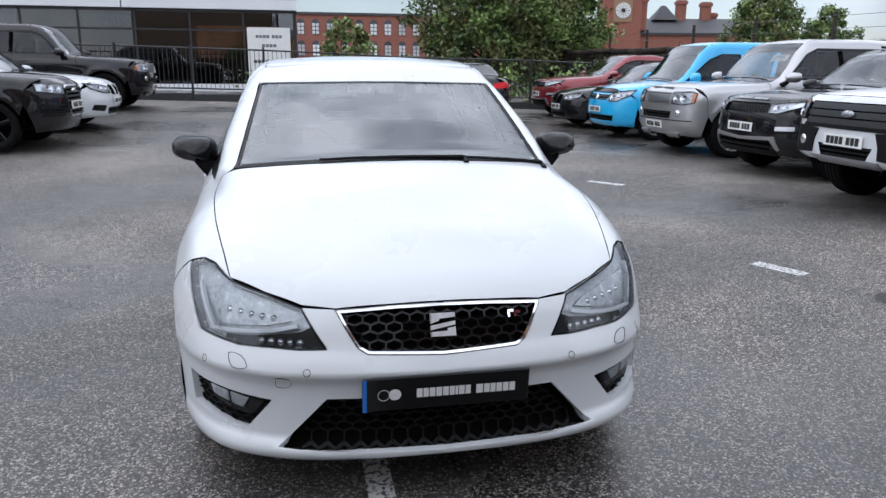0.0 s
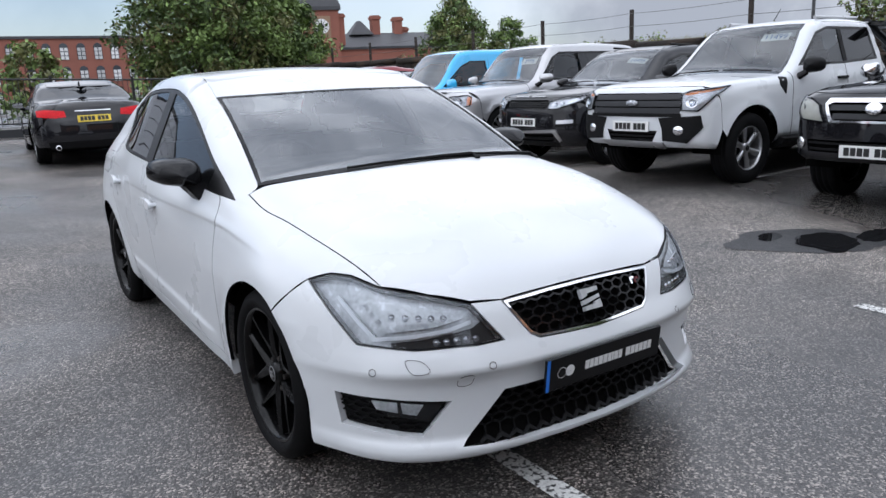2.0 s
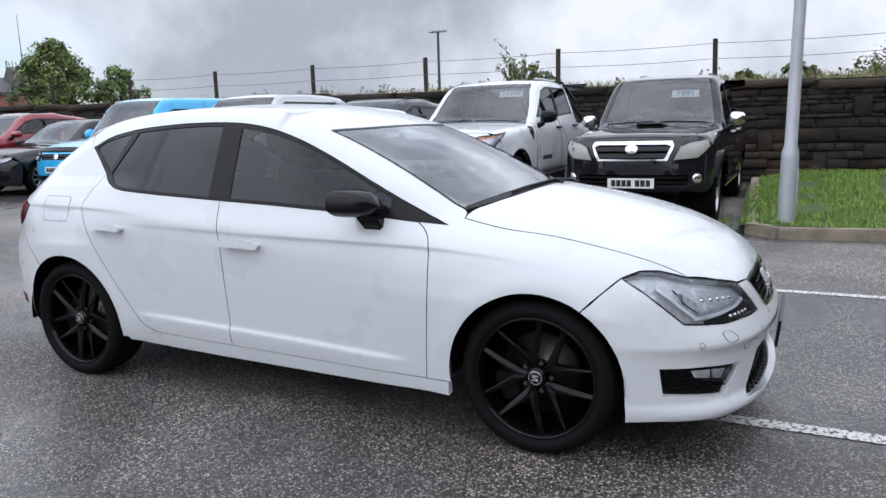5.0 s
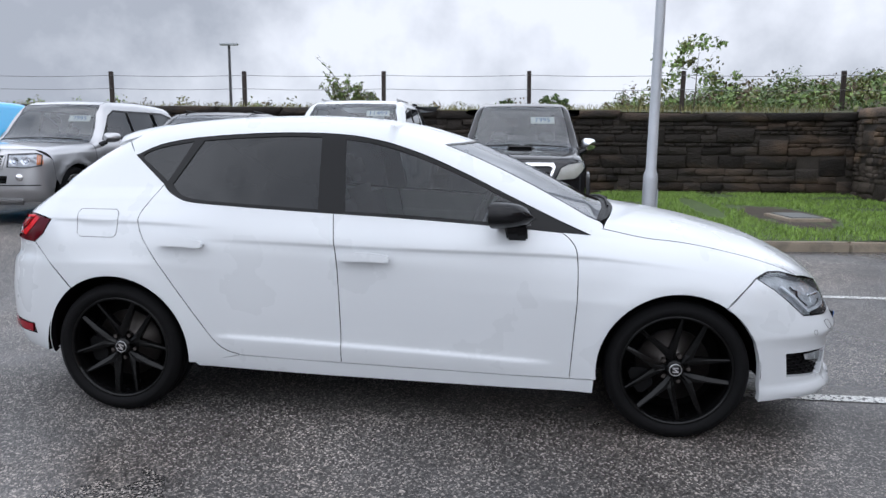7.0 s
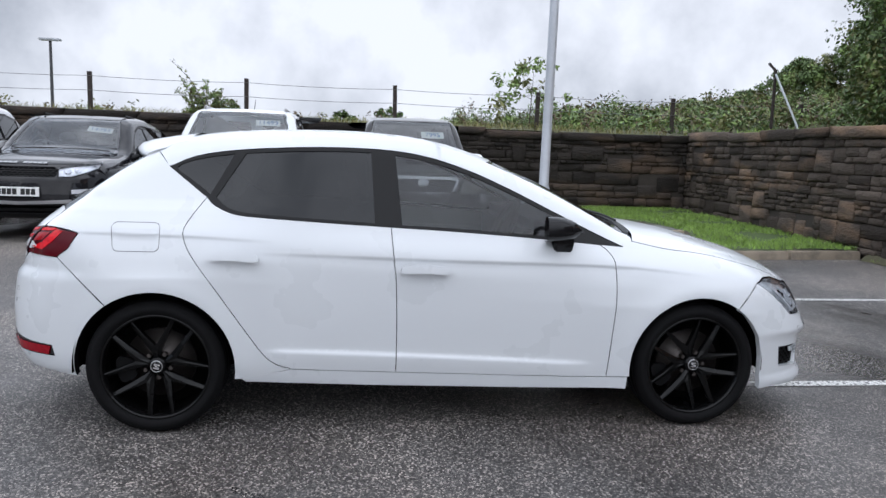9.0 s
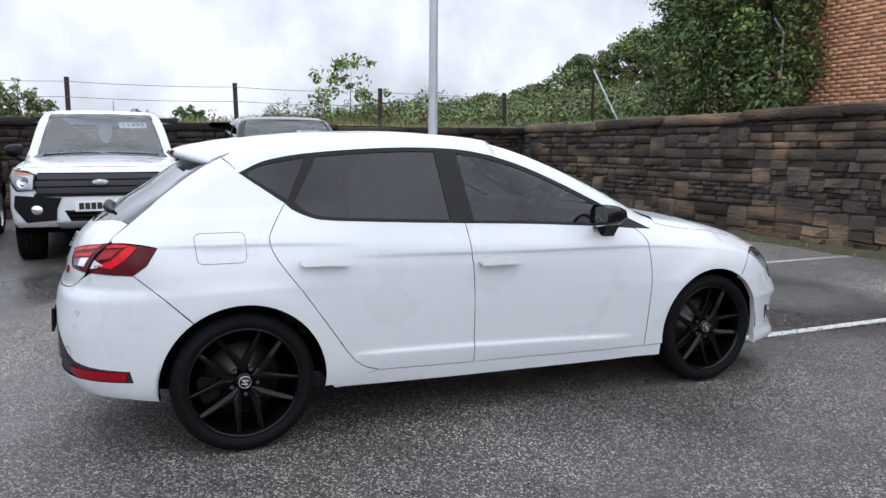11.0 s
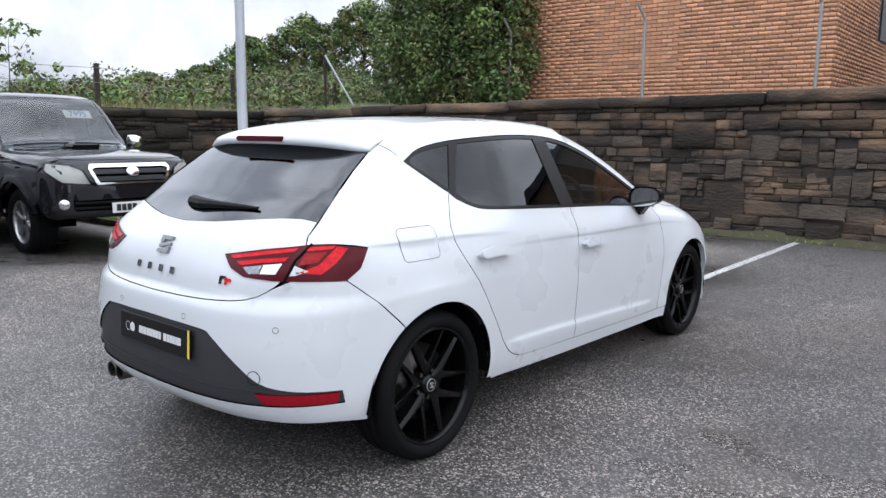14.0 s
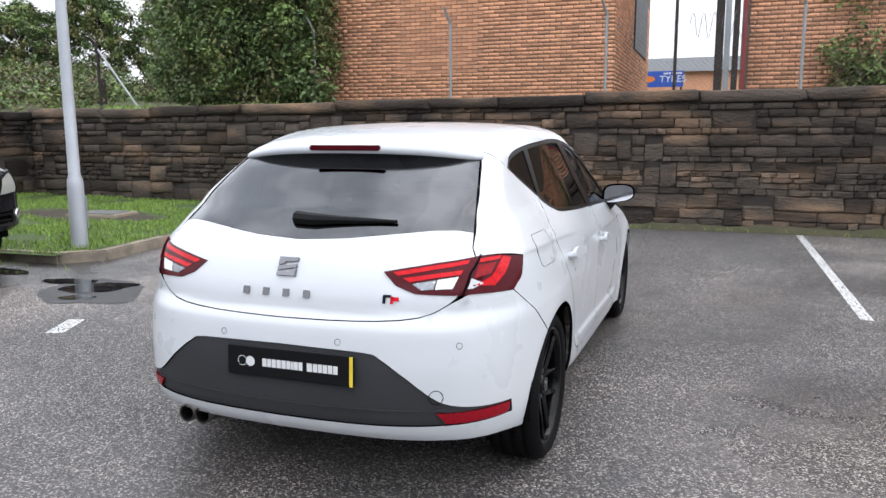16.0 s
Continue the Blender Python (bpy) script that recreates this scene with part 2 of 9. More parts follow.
def bars(parent, name, mat, w, h, widths, m, thick=0.001, label=""):
    """A row of plain bars in the place of writing."""
    total = sum(abs(q) for q in widths)
    x = -w / 2
    for q in widths:
        dx = abs(q) / total * w
        if q > 0:
            bm = bmesh.new()
            box(bm, x + dx * 0.08, x + dx * 0.92, -h / 2, h / 2, 0, thick)
            part(name, bm, mat, parent, label, m=m)
        x += dx


def lettering(parent, name, text, size, mat, m, label=""):
    cu = bpy.data.curves.new(name, "FONT")
    cu.body, cu.size, cu.align_x, cu.align_y, cu.extrude = text, size, "CENTER", "CENTER", 0.0008
    tmp = bpy.data.objects.new(name, cu)
    scene.collection.objects.link(tmp)
    me = bpy.data.meshes.new_from_object(tmp.evaluated_get(bpy.context.evaluated_depsgraph_get()))
    bpy.data.objects.remove(tmp)
    me.materials.clear()
    me.materials.append(mat)
    return child(name, me, parent, label, m)


# ---- vehicle skins ----
def pchip(points):
    """A smooth curve through points that does not overshoot."""
    p = np.array(sorted(points), float)
    x, y = p[:, 0], p[:, 1]
    h, d = np.diff(x), np.diff(y) / np.diff(x)
    s = np.zeros(len(x))
    s[0], s[-1] = d[0], d[-1]
    for i in range(1, len(x) - 1):
        if d[i - 1] * d[i] > 0:
            w1, w2 = 2 * h[i] + h[i - 1], h[i] + 2 * h[i - 1]
            s[i] = (w1 + w2) / (w1 / d[i - 1] + w2 / d[i])

    def f(q):
        q = np.clip(np.asarray(q, float), x[0], x[-1])
        i = np.clip(np.searchsorted(x, q) - 1, 0, len(x) - 2)
        t = (q - x[i]) / h[i]
        return (y[i] * (1 + 2 * t) * (1 - t) ** 2 + h[i] * s[i] * t * (1 - t) ** 2 + y[i + 1] * t * t * (3 - 2 * t) + h[i] * s[i + 1] * t * t * (t - 1))
    tx = np.unique(np.concatenate([np.linspace(x[0], x[-1], 1500), x]))
    ty = f(tx)
    return lambda q: np.interp(q, tx, ty)


def smax(a, b, k):
    h = np.maximum(k - np.abs(a - b), 0) / k
    return np.maximum(a, b) + h * h * k * 0.25


class Hull:
    """The skin of a vehicle as the space under a roof line, between two sides, a nose and a tail (x ahead, y left, z up)."""

    def __init__(self, top, width, inset, belt, nose, tail, bottom, slope=0.5, bow=0.12, crown=0.07, sweep=(0.12, 0.55), rear_sweep=None,
                 axles=(), pinch=None, arch=0.36, flare=0.018, k_roof=0.10, k_hood=0.13, k_corner=0.2, half=0.9, k_nose=0.08, creases=()):
        self.creases = [(pchip(a), pchip(b), pchip(c)) for a, b, c in creases]
        self.top, self.width, self.inset, self.belt = pchip(top), pchip(width), pchip(inset), pchip(belt)
        self.nose, self.tail, self.bottom = pchip(nose), pchip(tail), pchip(bottom)
        self.slope = pchip(slope) if isinstance(slope, list) else (lambda x: np.full_like(x, slope))
        self.bow, self.crown, self.sweep, self.rear_sweep = bow, crown, sweep, rear_sweep or sweep
        self.axles, self.arch, self.flare, self.k_roof, self.k_hood, self.k_corner, self.half, self.k_nose = axles, arch, flare, k_roof, k_hood, k_corner, half, k_nose
        self.pinch = pchip(pinch) if pinch else None
        self.len_f, self.len_r = max(q[1] for q in nose), min(q[1] for q in tail)

    def d(self, p):
        x, y, z = p[..., 0], np.abs(p[..., 1]), p[..., 2]
        q = z - self.belt(x)
        s = self.width(x) - self.inset(np.minimum(q, 0)) - np.maximum(q, 0) * self.slope(x)
        if self.pinch:
            s = s - self.pinch(x) * np.clip((q + 0.30) / 0.25, 0, 1.4)
        for ax, az in self.axles:
            r = np.hypot(x - ax, z - az)
            s = s + self.flare * np.exp(-((r - self.arch) / 0.07) ** 2)
        for line, amp, shape in self.creases:
            s = s + amp(x) * shape(z - line(x))
        side = y - s
        t = self.top(x + np.sign(x) * self.bow * y * y) - self.crown * y * y
        top = z - t
        yy = y / self.half * 0.9
        front = x - (self.nose(z) - self.sweep[0] * yy ** 2 - self.sweep[1] * yy ** 5)
        back = (self.tail(z) + self.rear_sweep[0] * yy ** 2 + self.rear_sweep[1] * yy ** 5) - x
        bottom = self.bottom(x) - z
        blend = np.clip((q + 0.02) / 0.12, 0, 1)
        r = smax(side, top, self.k_hood + (self.k_roof - self.k_hood) * blend)
        e = smax(front, back, 0.05)
        r = np.where(top > side, smax(r, e, self.k_nose), smax(r, e, self.k_corner))
        r0 = smax(smax(side, e, self.k_corner), top, self.k_hood + (self.k_roof - self.k_hood) * blend)
        r = np.maximum(r, r0)
        return smax(r, bottom, 0.05)

    def lift(self, proj, uv, offset=0.0):
        """Where the rays of a projection meet the skin, moved outwards by offset, and the normals there."""
        o, w, far = proj.rays(np.asarray(uv, float))
        ts = np.linspace(0, far, 36)
        lo, hi, done = np.zeros(len(o)), np.full(len(o), far), np.zeros(len(o), bool)
        best, bt = np.full(len(o), 1e9), np.zeros(len(o))
        for a, b in zip(ts[:-1], ts[1:]):
            v = self.d(o + w * b)
            better = v < best
            best, bt = np.where(better, v, best), np.where(better, b, bt)
            hit = (v < 0) & ~done
            lo, hi, done = np.where(hit, a, lo), np.where(hit, b, hi), done | hit
        for _ in range(17):
            mid = (lo + hi) / 2
            inside = self.d(o + w * mid[:, None]) < 0
            lo, hi = np.where(inside, lo, mid), np.where(inside, mid, hi)
        t = np.where(done, hi, bt)
        p = o + w * t[:, None]
        e = 0.004
        g = np.stack([self.d(p + np.eye(3)[i] * e) - self.d(p - np.eye(3)[i] * e) for i in range(3)], 1)
        g /= np.linalg.norm(g, axis=1)[:, None] + 1e-9
        return p + g * offset, g


class Flat:
    """Parallel rays along way; u and v are measured along across and up."""

    def __init__(self, way, across, start=3.0, far=4.5):
        self.w = np.array(Vector(way).normalized())
        a = np.array(across, float)
        a -= self.w * a.dot(self.w)
        self.u = a / np.linalg.norm(a)
        self.v = np.cross(self.u, self.w)
        self.start, self.far = start, far

    def rays(self, uv):
        return uv[:, :1] * self.u + uv[:, 1:] * self.v - self.w * self.start, np.broadcast_to(self.w, (len(uv), 3)), self.far

    def uv(self, p):
        return np.stack([p @ self.u, p @ self.v], 1)


class Round:
    """Rays towards an upright axis at (cx, 0); u is the angle times a metre, v the height."""

    def __init__(self, cx, back=False, start=2.2, far=2.1):
        self.cx, self.s, self.start, self.far = cx, -1.0 if back else 1.0, start, far

    def rays(self, uv):
        a = uv[:, 0]
        w = np.stack([-np.cos(a) * self.s, -np.sin(a), np.zeros(len(a))], 1)
        o = np.stack([np.full(len(a), self.cx), np.zeros(len(a)), uv[:, 1]], 1) - w * self.start
        return o, w, self.far

    def uv(self, p):
        return np.stack([np.arctan2(p[:, 1], (p[:, 0] - self.cx) * self.s), p[:, 2]], 1)


SIDE_L, SIDE_R = Flat((0, -1, 0), (1, 0, 0)), Flat((0, 1, 0), (1, 0, 0))
TOP, FRONT, BACK = Flat((0, 0, -1), (1, 0, 0)), Flat((-1, 0, 0), (0, 1, 0), 3.4, 3.3), Flat((1, 0, 0), (0, 1, 0), 3.4, 3.3)


def side_uv(s, pts):
    """(x, z) of a side into the projection of that side."""
    pr = SIDE_L if s > 0 else SIDE_R
    return pr.uv(np.array([(x, 0, z) for x, z in pts]))


def front_uv(pts, pr=FRONT):
    return pr.uv(np.array([(0, y, z) for y, z in pts]))


def top_uv(pts):
    return TOP.uv(np.array([(x, y, 0) for x, y in pts]))


def curve(pts, n=6, closed=False, sharp=()):
    """A curve through points; those whose number is in sharp stay corners."""
    p = [np.array(q, float) for q in pts]
    m, out = len(p), []
    for i in range(m if closed else m - 1):
        a, b = p[i], p[(i + 1) % m]
        pre = p[i - 1] if (i or closed) and i not in sharp else a
        nxt = p[(i + 2) % m] if (closed or i + 2 < m) and (i + 1) % m not in sharp else b
        for j in range(n):
            t = j / n
            out.append(0.5 * (2 * a + (b - pre) * t + (2 * pre - 5 * a + 4 * b - nxt) * t * t + (3 * a - pre - 3 * b + nxt) * t ** 3))
    if not closed:
        out.append(p[-1])
    return np.array(out)


def arc(cx, cz, r, a0, a1, n=18):
    return [(cx + r * math.cos(radians(a0 + (a1 - a0) * i / n)), cz + r * math.sin(radians(a0 + (a1 - a0) * i / n))) for i in range(n + 1)]


def resample(poly, h):
    out = []
    for a, b in zip(poly, np.roll(poly, -1, axis=0)):
        k = max(1, int(math.ceil(np.linalg.norm(b - a) / h)))
        out += [a + (b - a) * i / k for i in range(k)]
    return np.array(out)


def inset(poly, g):
    """Moves a polygon's outline inwards by g."""
    area = np.sum(poly[:, 0] * np.roll(poly[:, 1], -1) - np.roll(poly[:, 0], -1) * poly[:, 1])
    e = np.roll(poly, -1, axis=0) - poly
    e /= np.linalg.norm(e, axis=1)[:, None] + 1e-12
    nrm = np.stack([-e[:, 1], e[:, 0]], 1) * (1 if area > 0 else -1)
    b = nrm + np.roll(nrm, 1, axis=0)
    b /= np.maximum(np.sum(b * b, axis=1), 0.8)[:, None] / 2
    return poly + b * g


def within(pts, poly):
    x, y = pts[:, 0], pts[:, 1]
    c = np.zeros(len(pts), bool)
    for (x0, y0), (x1, y1) in zip(poly, np.roll(poly, -1, axis=0)):
        if y0 != y1:
            c ^= ((y0 > y) != (y1 > y)) & (x < (x1 - x0) * (y - y0) / (y1 - y0) + x0)
    return c


def near(pts, poly):
    d = np.full(len(pts), 1e9)
    for a, b in zip(poly, np.roll(poly, -1, axis=0)):
        ab = b - a
        t = np.clip(((pts - a) @ ab) / (ab @ ab + 1e-12), 0, 1)
        d = np.minimum(d, np.linalg.norm(pts - a - t[:, None] * ab, axis=1))
    return d


from mathutils.geometry import delaunay_2d_cdt


def skin(hull, proj, outline, holes=(), offset=0.0, depth=0.012, gap=0.0, res=0.035, folds=None):
    """A piece of the skin inside an outline of the projection: vertices, faces, edge faces' start and sharp edges."""
    loops = [resample(inset(np.asarray(outline, float), gap), res)] + [resample(inset(np.asarray(q, float), -gap), res) for q in holes]
    lo, hi = loops[0].min(0), loops[0].max(0)
    gx, gy = np.meshgrid(np.arange(lo[0] + res * 0.4, hi[0], res), np.arange(lo[1] + res * 0.4, hi[1], res))
    g = np.stack([gx.ravel(), gy.ravel()], 1)
    ok = within(g, loops[0]) & (near(g, loops[0]) > res * 0.45)
    for q in loops[1:]:
        ok &= ~within(g, q) & (near(g, q) > res * 0.45)
    g = g[ok]
    ok = np.ones(len(g), bool)
    if folds is not None and len(folds):
        d = np.min(np.abs(g[:, None, 0] - folds[None, :, 0]) + np.abs(g[:, None, 1] - folds[None, :, 1]), axis=1)
        ok = d > 0.010
        q = within(folds, loops[0]) & (near(folds, loops[0]) > 0.004)
        for h in loops[1:]:
            q &= ~within(folds, h)
        g, ok = np.vstack([g, folds[q]]), np.concatenate([ok, np.ones(int(q.sum()), bool)])
    pts, edges = [], []
    for q in loops:
        b = len(pts)
        pts += list(q)
        edges += [(b + i, b + (i + 1) % len(q)) for i in range(len(q))]
    pts += list(g[ok])
    r = delaunay_2d_cdt([Vector(q) for q in pts], edges, [], 0, 1e-6)
    v2, tri = np.array([tuple(q) for q in r[0]]), np.array([f for f in r[2] if len(f) == 3])
    c = v2[tri].mean(1)
    keep = within(c, loops[0])
    for q in loops[1:]:
        keep &= ~within(c, q)
    tri = tri[keep]
    used = np.unique(tri)
    remap = np.full(len(v2), -1)
    remap[used] = np.arange(len(used))
    v2, tri = v2[used], remap[tri]
    v3, nr = hull.lift(proj, v2, offset)
    fn = np.cross(v3[tri[:, 1]] - v3[tri[:, 0]], v3[tri[:, 2]] - v3[tri[:, 0]])
    flip = np.sum(fn * nr[tri[:, 0]], axis=1) < 0
    if flip.mean() > 0.5:
        tri = tri[:, ::-1]
    faces, rim = [tuple(t) for t in tri], []
    if depth:
        count = {}
        for t in faces:
            for a, b in ((t[0], t[1]), (t[1], t[2]), (t[2], t[0])):
                count[(a, b)] = 1
        border = [e for e in count if (e[1], e[0]) not in count]
        ids = sorted({i for e in border for i in e})
        low = {i: len(v3) + j for j, i in enumerate(ids)}
        v3 = np.vstack([v3, v3[ids] - nr[ids] * depth])
        rim = [(b, a, low[a], low[b]) for a, b in border]
        sharp = border
    else:
        sharp = []
    return v3, faces, rim, sharp, nr


def panel(name, hull, proj, outline, mat, parent, holes=(), offset=0.0, depth=0.014, gap=0.002, res=0.035, label="", edge=None, folds=None):
    v, f, rim, sharp, nr = skin(hull, proj, outline, holes, offset, depth, gap, res, folds)
    # edge faces take the dark gap shade by default, not the panel's own paint
    mats = [mat, edge or M["seam"]]
    me = mesh_from(name, v, f + rim, mats, True, [0] * len(f) + [1] * len(rim), sharp)
    # the skin's own normals, so that the shading runs on from panel to panel
    corner = [tuple(nr[i]) for t in f for i in t]
    for a, b, c, e in rim:
        g = np.cross(v[b] - v[a], v[c] - v[a])
        corner += [tuple(g / (np.linalg.norm(g) + 1e-12))] * 4
    me.normals_split_custom_set(corner)
    return child(name, me, parent, label)


def strip(name, hull, proj, line, width, mat, parent, offset=0.002, label="", depth=0.004):
    """A thin band that lies on the skin along a line of the projection."""
    line = np.asarray(line, float)
    t = np.gradient(line, axis=0)
    t /= np.linalg.norm(t, axis=1)[:, None] + 1e-9
    nrm = np.stack([-t[:, 1], t[:, 0]], 1) * width / 2
    return panel(name, hull, proj, np.vstack([line + nrm, (line - nrm)[::-1]]), mat, parent, offset=offset, depth=depth, gap=0, res=0.03, label=label, edge=mat)


# ---- wheels ----
def tube(bm, pts, radii, n=8):
    """One bent round bar through points."""
    rings = []
    for i, p in enumerate(pts):
        w = (Vector(pts[min(i + 1, len(pts) - 1)]) - Vector(pts[max(i - 1, 0)])).normalized()
        u = w.cross(Vector((0.1, 0.2, 1))).normalized()
        q = w.cross(u)
        r = radii[i]
        rings.append([bm.verts.new(Vector(p) + (u * math.cos(2 * math.pi * k / n) + q * math.sin(2 * math.pi * k / n)) * r) for k in range(n)])
    for a, b in zip(rings[:-1], rings[1:]):
        for k in range(n):
            bm.faces.new((a[k], a[(k + 1) % n], b[(k + 1) % n], b[k]))
    bm.faces.new(rings[0][::-1])
    bm.faces.new(rings[-1])


def prism(bm, pts, back, taper=0.85):
    """A bar with a bevelled face: the outline pts faces +y, its back lies back metres behind and is broader."""
    c = Vector((sum(q[0] for q in pts), sum(q[1] for q in pts), sum(q[2] for q in pts))) / len(pts)
    rim = [bm.verts.new(q) for q in pts]
    low = [bm.verts.new((q[0] + (q[0] - c.x) * (1 - taper) * 0.3, q[1] - back, q[2] + (q[2] - c.z) * (1 - taper) * 0.3)) for q in pts]
    bm.faces.new(rim)
    bm.faces.new(low[::-1])
    for i in range(len(pts)):
        j = (i + 1) % len(pts)
        bm.faces.new((rim[j], rim[i], low[i], low[j]))


def spoke(bm, a0, r0, w0, h0, a1, r1, w1, h1, back=0.03):
    """A spoke between two polar places of the wheel's face, with a chamfered front."""
    def at(a, r, w, h):
        p, q = Vector((math.cos(a), 0, math.sin(a))), Vector((-math.sin(a), 0, math.cos(a)))
        return [p * r + q * w / 2 + Vector((0, h - 0.012, 0)), p * r + q * w / 5 + Vector((0, h, 0)), p * r - q * w / 5 + Vector((0, h, 0)), p * r - q * w / 2 + Vector((0, h - 0.012, 0)),
                p * r - q * w / 2 + Vector((0, h - back, 0)), p * r + q * w / 2 + Vector((0, h - back, 0))]
    A, B = [bm.verts.new(v) for v in at(a0, r0, w0, h0)], [bm.verts.new(v) for v in at(a1, r1, w1, h1)]
    for i in range(6):
        j = (i + 1) % 6
        bm.faces.new((A[i], A[j], B[j], B[i]))
    bm.faces.new(A[::-1])
    bm.faces.new(B)


def vee_spoke(bm, a, side, rim_r, face):
    """One of a pair of spokes: broad at the hub, where it meets the next pair's in a vee, and narrow at the rim, with a sloping facet."""
    p, q = Vector((math.cos(a), 0, math.sin(a))), Vector((-math.sin(a), 0, math.cos(a))) * side
    v = a + side * radians(36)
    apex = Vector((math.cos(v), 0, math.sin(v)))

    def section(inner, ridge, outer, h):
        return [bm.verts.new(w + Vector((0, y, 0))) for w, y in ((inner, h - 0.024), (inner, h - 0.010), (ridge, h), (outer, h - 0.002), (outer, h - 0.034), (inner, h - 0.034))]
    r1 = rim_r - 0.006
    rows = [section(p * 0.040 + q * 0.012, apex * 0.030, apex * 0.052, face - 0.020),
            section(p * 0.076 + q * 0.021, p * 0.080 + q * 0.040, apex * 0.096, face - 0.012),
            section(p * 0.150 + q * 0.032, p * 0.150 + q * 0.049, p * 0.150 + q * 0.056, face - 0.002),
            section(p * r1 + q * 0.043, p * r1 + q * 0.055, p * r1 + q * 0.060, face + 0.006)]
    for A, B in zip(rows[:-1], rows[1:]):
        for i in range(6):
            j = (i + 1) % 6
            bm.faces.new((A[i], A[j], B[j], B[i]) if side < 0 else (B[i], B[j], A[j], A[i]))
    bm.faces.new(rows[0])
    bm.faces.new(rows[-1][::-1])


def make_wheel(parent, R, rim_r, wide, style, rim_mat, spokes=5, disc=True, turn=0.0):
    """A wheel about the y axis whose outer face is +y; returns an empty-free part: tyre with rim, disc and cap under it."""
    w = wide / 2
    g = 0.007
    prof = [(rim_r - 0.004, w * 0.80), (rim_r + 0.006, w * 0.93), (rim_r + (R - rim_r) * 0.45, w * 1.02), (R - 0.03, w * 0.98), (R - 0.010, w * 0.86), (R - 0.002, w * 0.70),
            (R, w * 0.5), (R - g, w * 0.47), (R - g, w * 0.40), (R, w * 0.37), (R, w * 0.06), (R - g, w * 0.04), (R - g, -w * 0.04), (R, -w * 0.06),
            (R, -w * 0.37), (R - g, -w * 0.40), (R - g, -w * 0.47), (R, -w * 0.5), (R - 0.010, -w * 0.86), (R - 0.03, -w * 0.98), (rim_r, -w * 0.85)]
    v, f = lathe(prof, 64)
    tyre = child("tyre", mesh_from("tyre", v, f, M["rubber"]), parent, "black road tyre")
    v, f = lathe([(rim_r + 0.002, w * 0.86), (rim_r - 0.004, w * 0.90), (rim_r - 0.012, w * 0.86), (rim_r - 0.016, w * 0.6), (rim_r - 0.03, -w * 0.5), (rim_r - 0.02, -w * 0.85)], 64)
    rim = child("rim", mesh_from("rim", v, f, rim_mat), parent)
    bm = bmesh.new()
    face = w * 0.72
    if style == "twin":
        for k in range(spokes):
            a = 2 * math.pi * k / spokes + turn
            vee_spoke(bm, a, 1, rim_r, face)
            vee_spoke(bm, a, -1, rim_r, face)
    elif style == "multi":
        for k in range(spokes):
            a = 2 * math.pi * k / spokes + turn
            spoke(bm, a, 0.05, 0.03, face - 0.01, a, rim_r - 0.012, 0.028, face, 0.03)
    else:
        for k in range(spokes):
            a = 2 * math.pi * k / spokes + turn
            spoke(bm, a, 0.05, 0.05, face - 0.01, a, rim_r - 0.012, 0.075, face, 0.03)
    part("spokes", bm, rim_mat, parent)
    v, f = lathe([(0.001, face - 0.004), (0.034, face - 0.006), (0.042, face - 0.016), (0.046, face - 0.05)] if style == "twin" else [(0.001, face - 0.004), (0.05, face - 0.004), (0.065, face - 0.016), (0.068, face - 0.05)], 24)
    child("hub", mesh_from("hub", v, f, rim_mat), parent)
    v, f = lathe([(0.001, face + 0.002), (0.028, face + 0.001), (0.030, face - 0.004)], 20)
    child("centre_cap", mesh_from("centre_cap", v, f, M["gloss_black"]), parent, "black centre cap with a small silver mark")
    bm = bmesh.new()
    for z in (-0.009, 0.0, 0.009):
        box(bm, -0.014, 0.014, face + 0.001, face + 0.0035, z - 0.003, z + 0.003, m=Matrix.Rotation(0.25 if z else -0.2, 4, "Y"))
    part("cap_mark", bm, M["chrome"], parent)
    if style == "twin":
        v, f = lathe([(0.0245, face + 0.0012), (0.0265, face + 0.0022), (0.0285, face + 0.0008)], 28)
        child("cap_ring", mesh_from("cap_ring", v, f, M["rim_silver"]), parent, "thin silver ring")
    for k in range(5):
        a = 2 * math.pi * (k if style == "twin" else k + 0.5) / 5 + turn
        bm = bmesh.new()
        rb = 0.060 if style == "twin" else 0.048
        cyl(bm, (rb * math.cos(a), face - 0.05, rb * math.sin(a)), (rb * math.cos(a), face - 0.02, rb * math.sin(a)), 0.010, n=6)
        part("wheel_bolt", bm, M["disc_steel"], parent)
    if disc:
        v, f = lathe([(0.05, 0.012), (0.07, 0.012), (0.072, 0.0), (rim_r * 0.66, 0.0), (rim_r * 0.66, -0.024), (0.05, -0.024)], 40)
        child("brake_disc", mesh_from("brake_disc", v, f, M["disc_steel"]), parent)
        bm = bmesh.new()
        ring = []
        for i in range(9):
            a = 0.35 + i * 0.09
            p, q = rim_r * (0.46 if 0 < i < 8 else 0.52), rim_r * (0.80 if 0 < i < 8 else 0.74)
            ring.append([bm.verts.new((r * math.cos(a), y, -r * math.sin(a))) for r, y in ((p, -0.05), (q, -0.05), (q, 0.018), (p, 0.022))])
        for u, w2 in zip(ring[:-1], ring[1:]):
            for i in range(4):
                bm.faces.new((u[i], u[(i + 1) % 4], w2[(i + 1) % 4], w2[i]))
        bm.faces.new(ring[0][::-1])
        bm.faces.new(ring[-1])
        part("brake_caliper", bm, M["black_plastic"], parent)
    # black disc added to stand in for the shade inside the wheel
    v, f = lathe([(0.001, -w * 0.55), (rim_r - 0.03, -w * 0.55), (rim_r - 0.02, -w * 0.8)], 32)
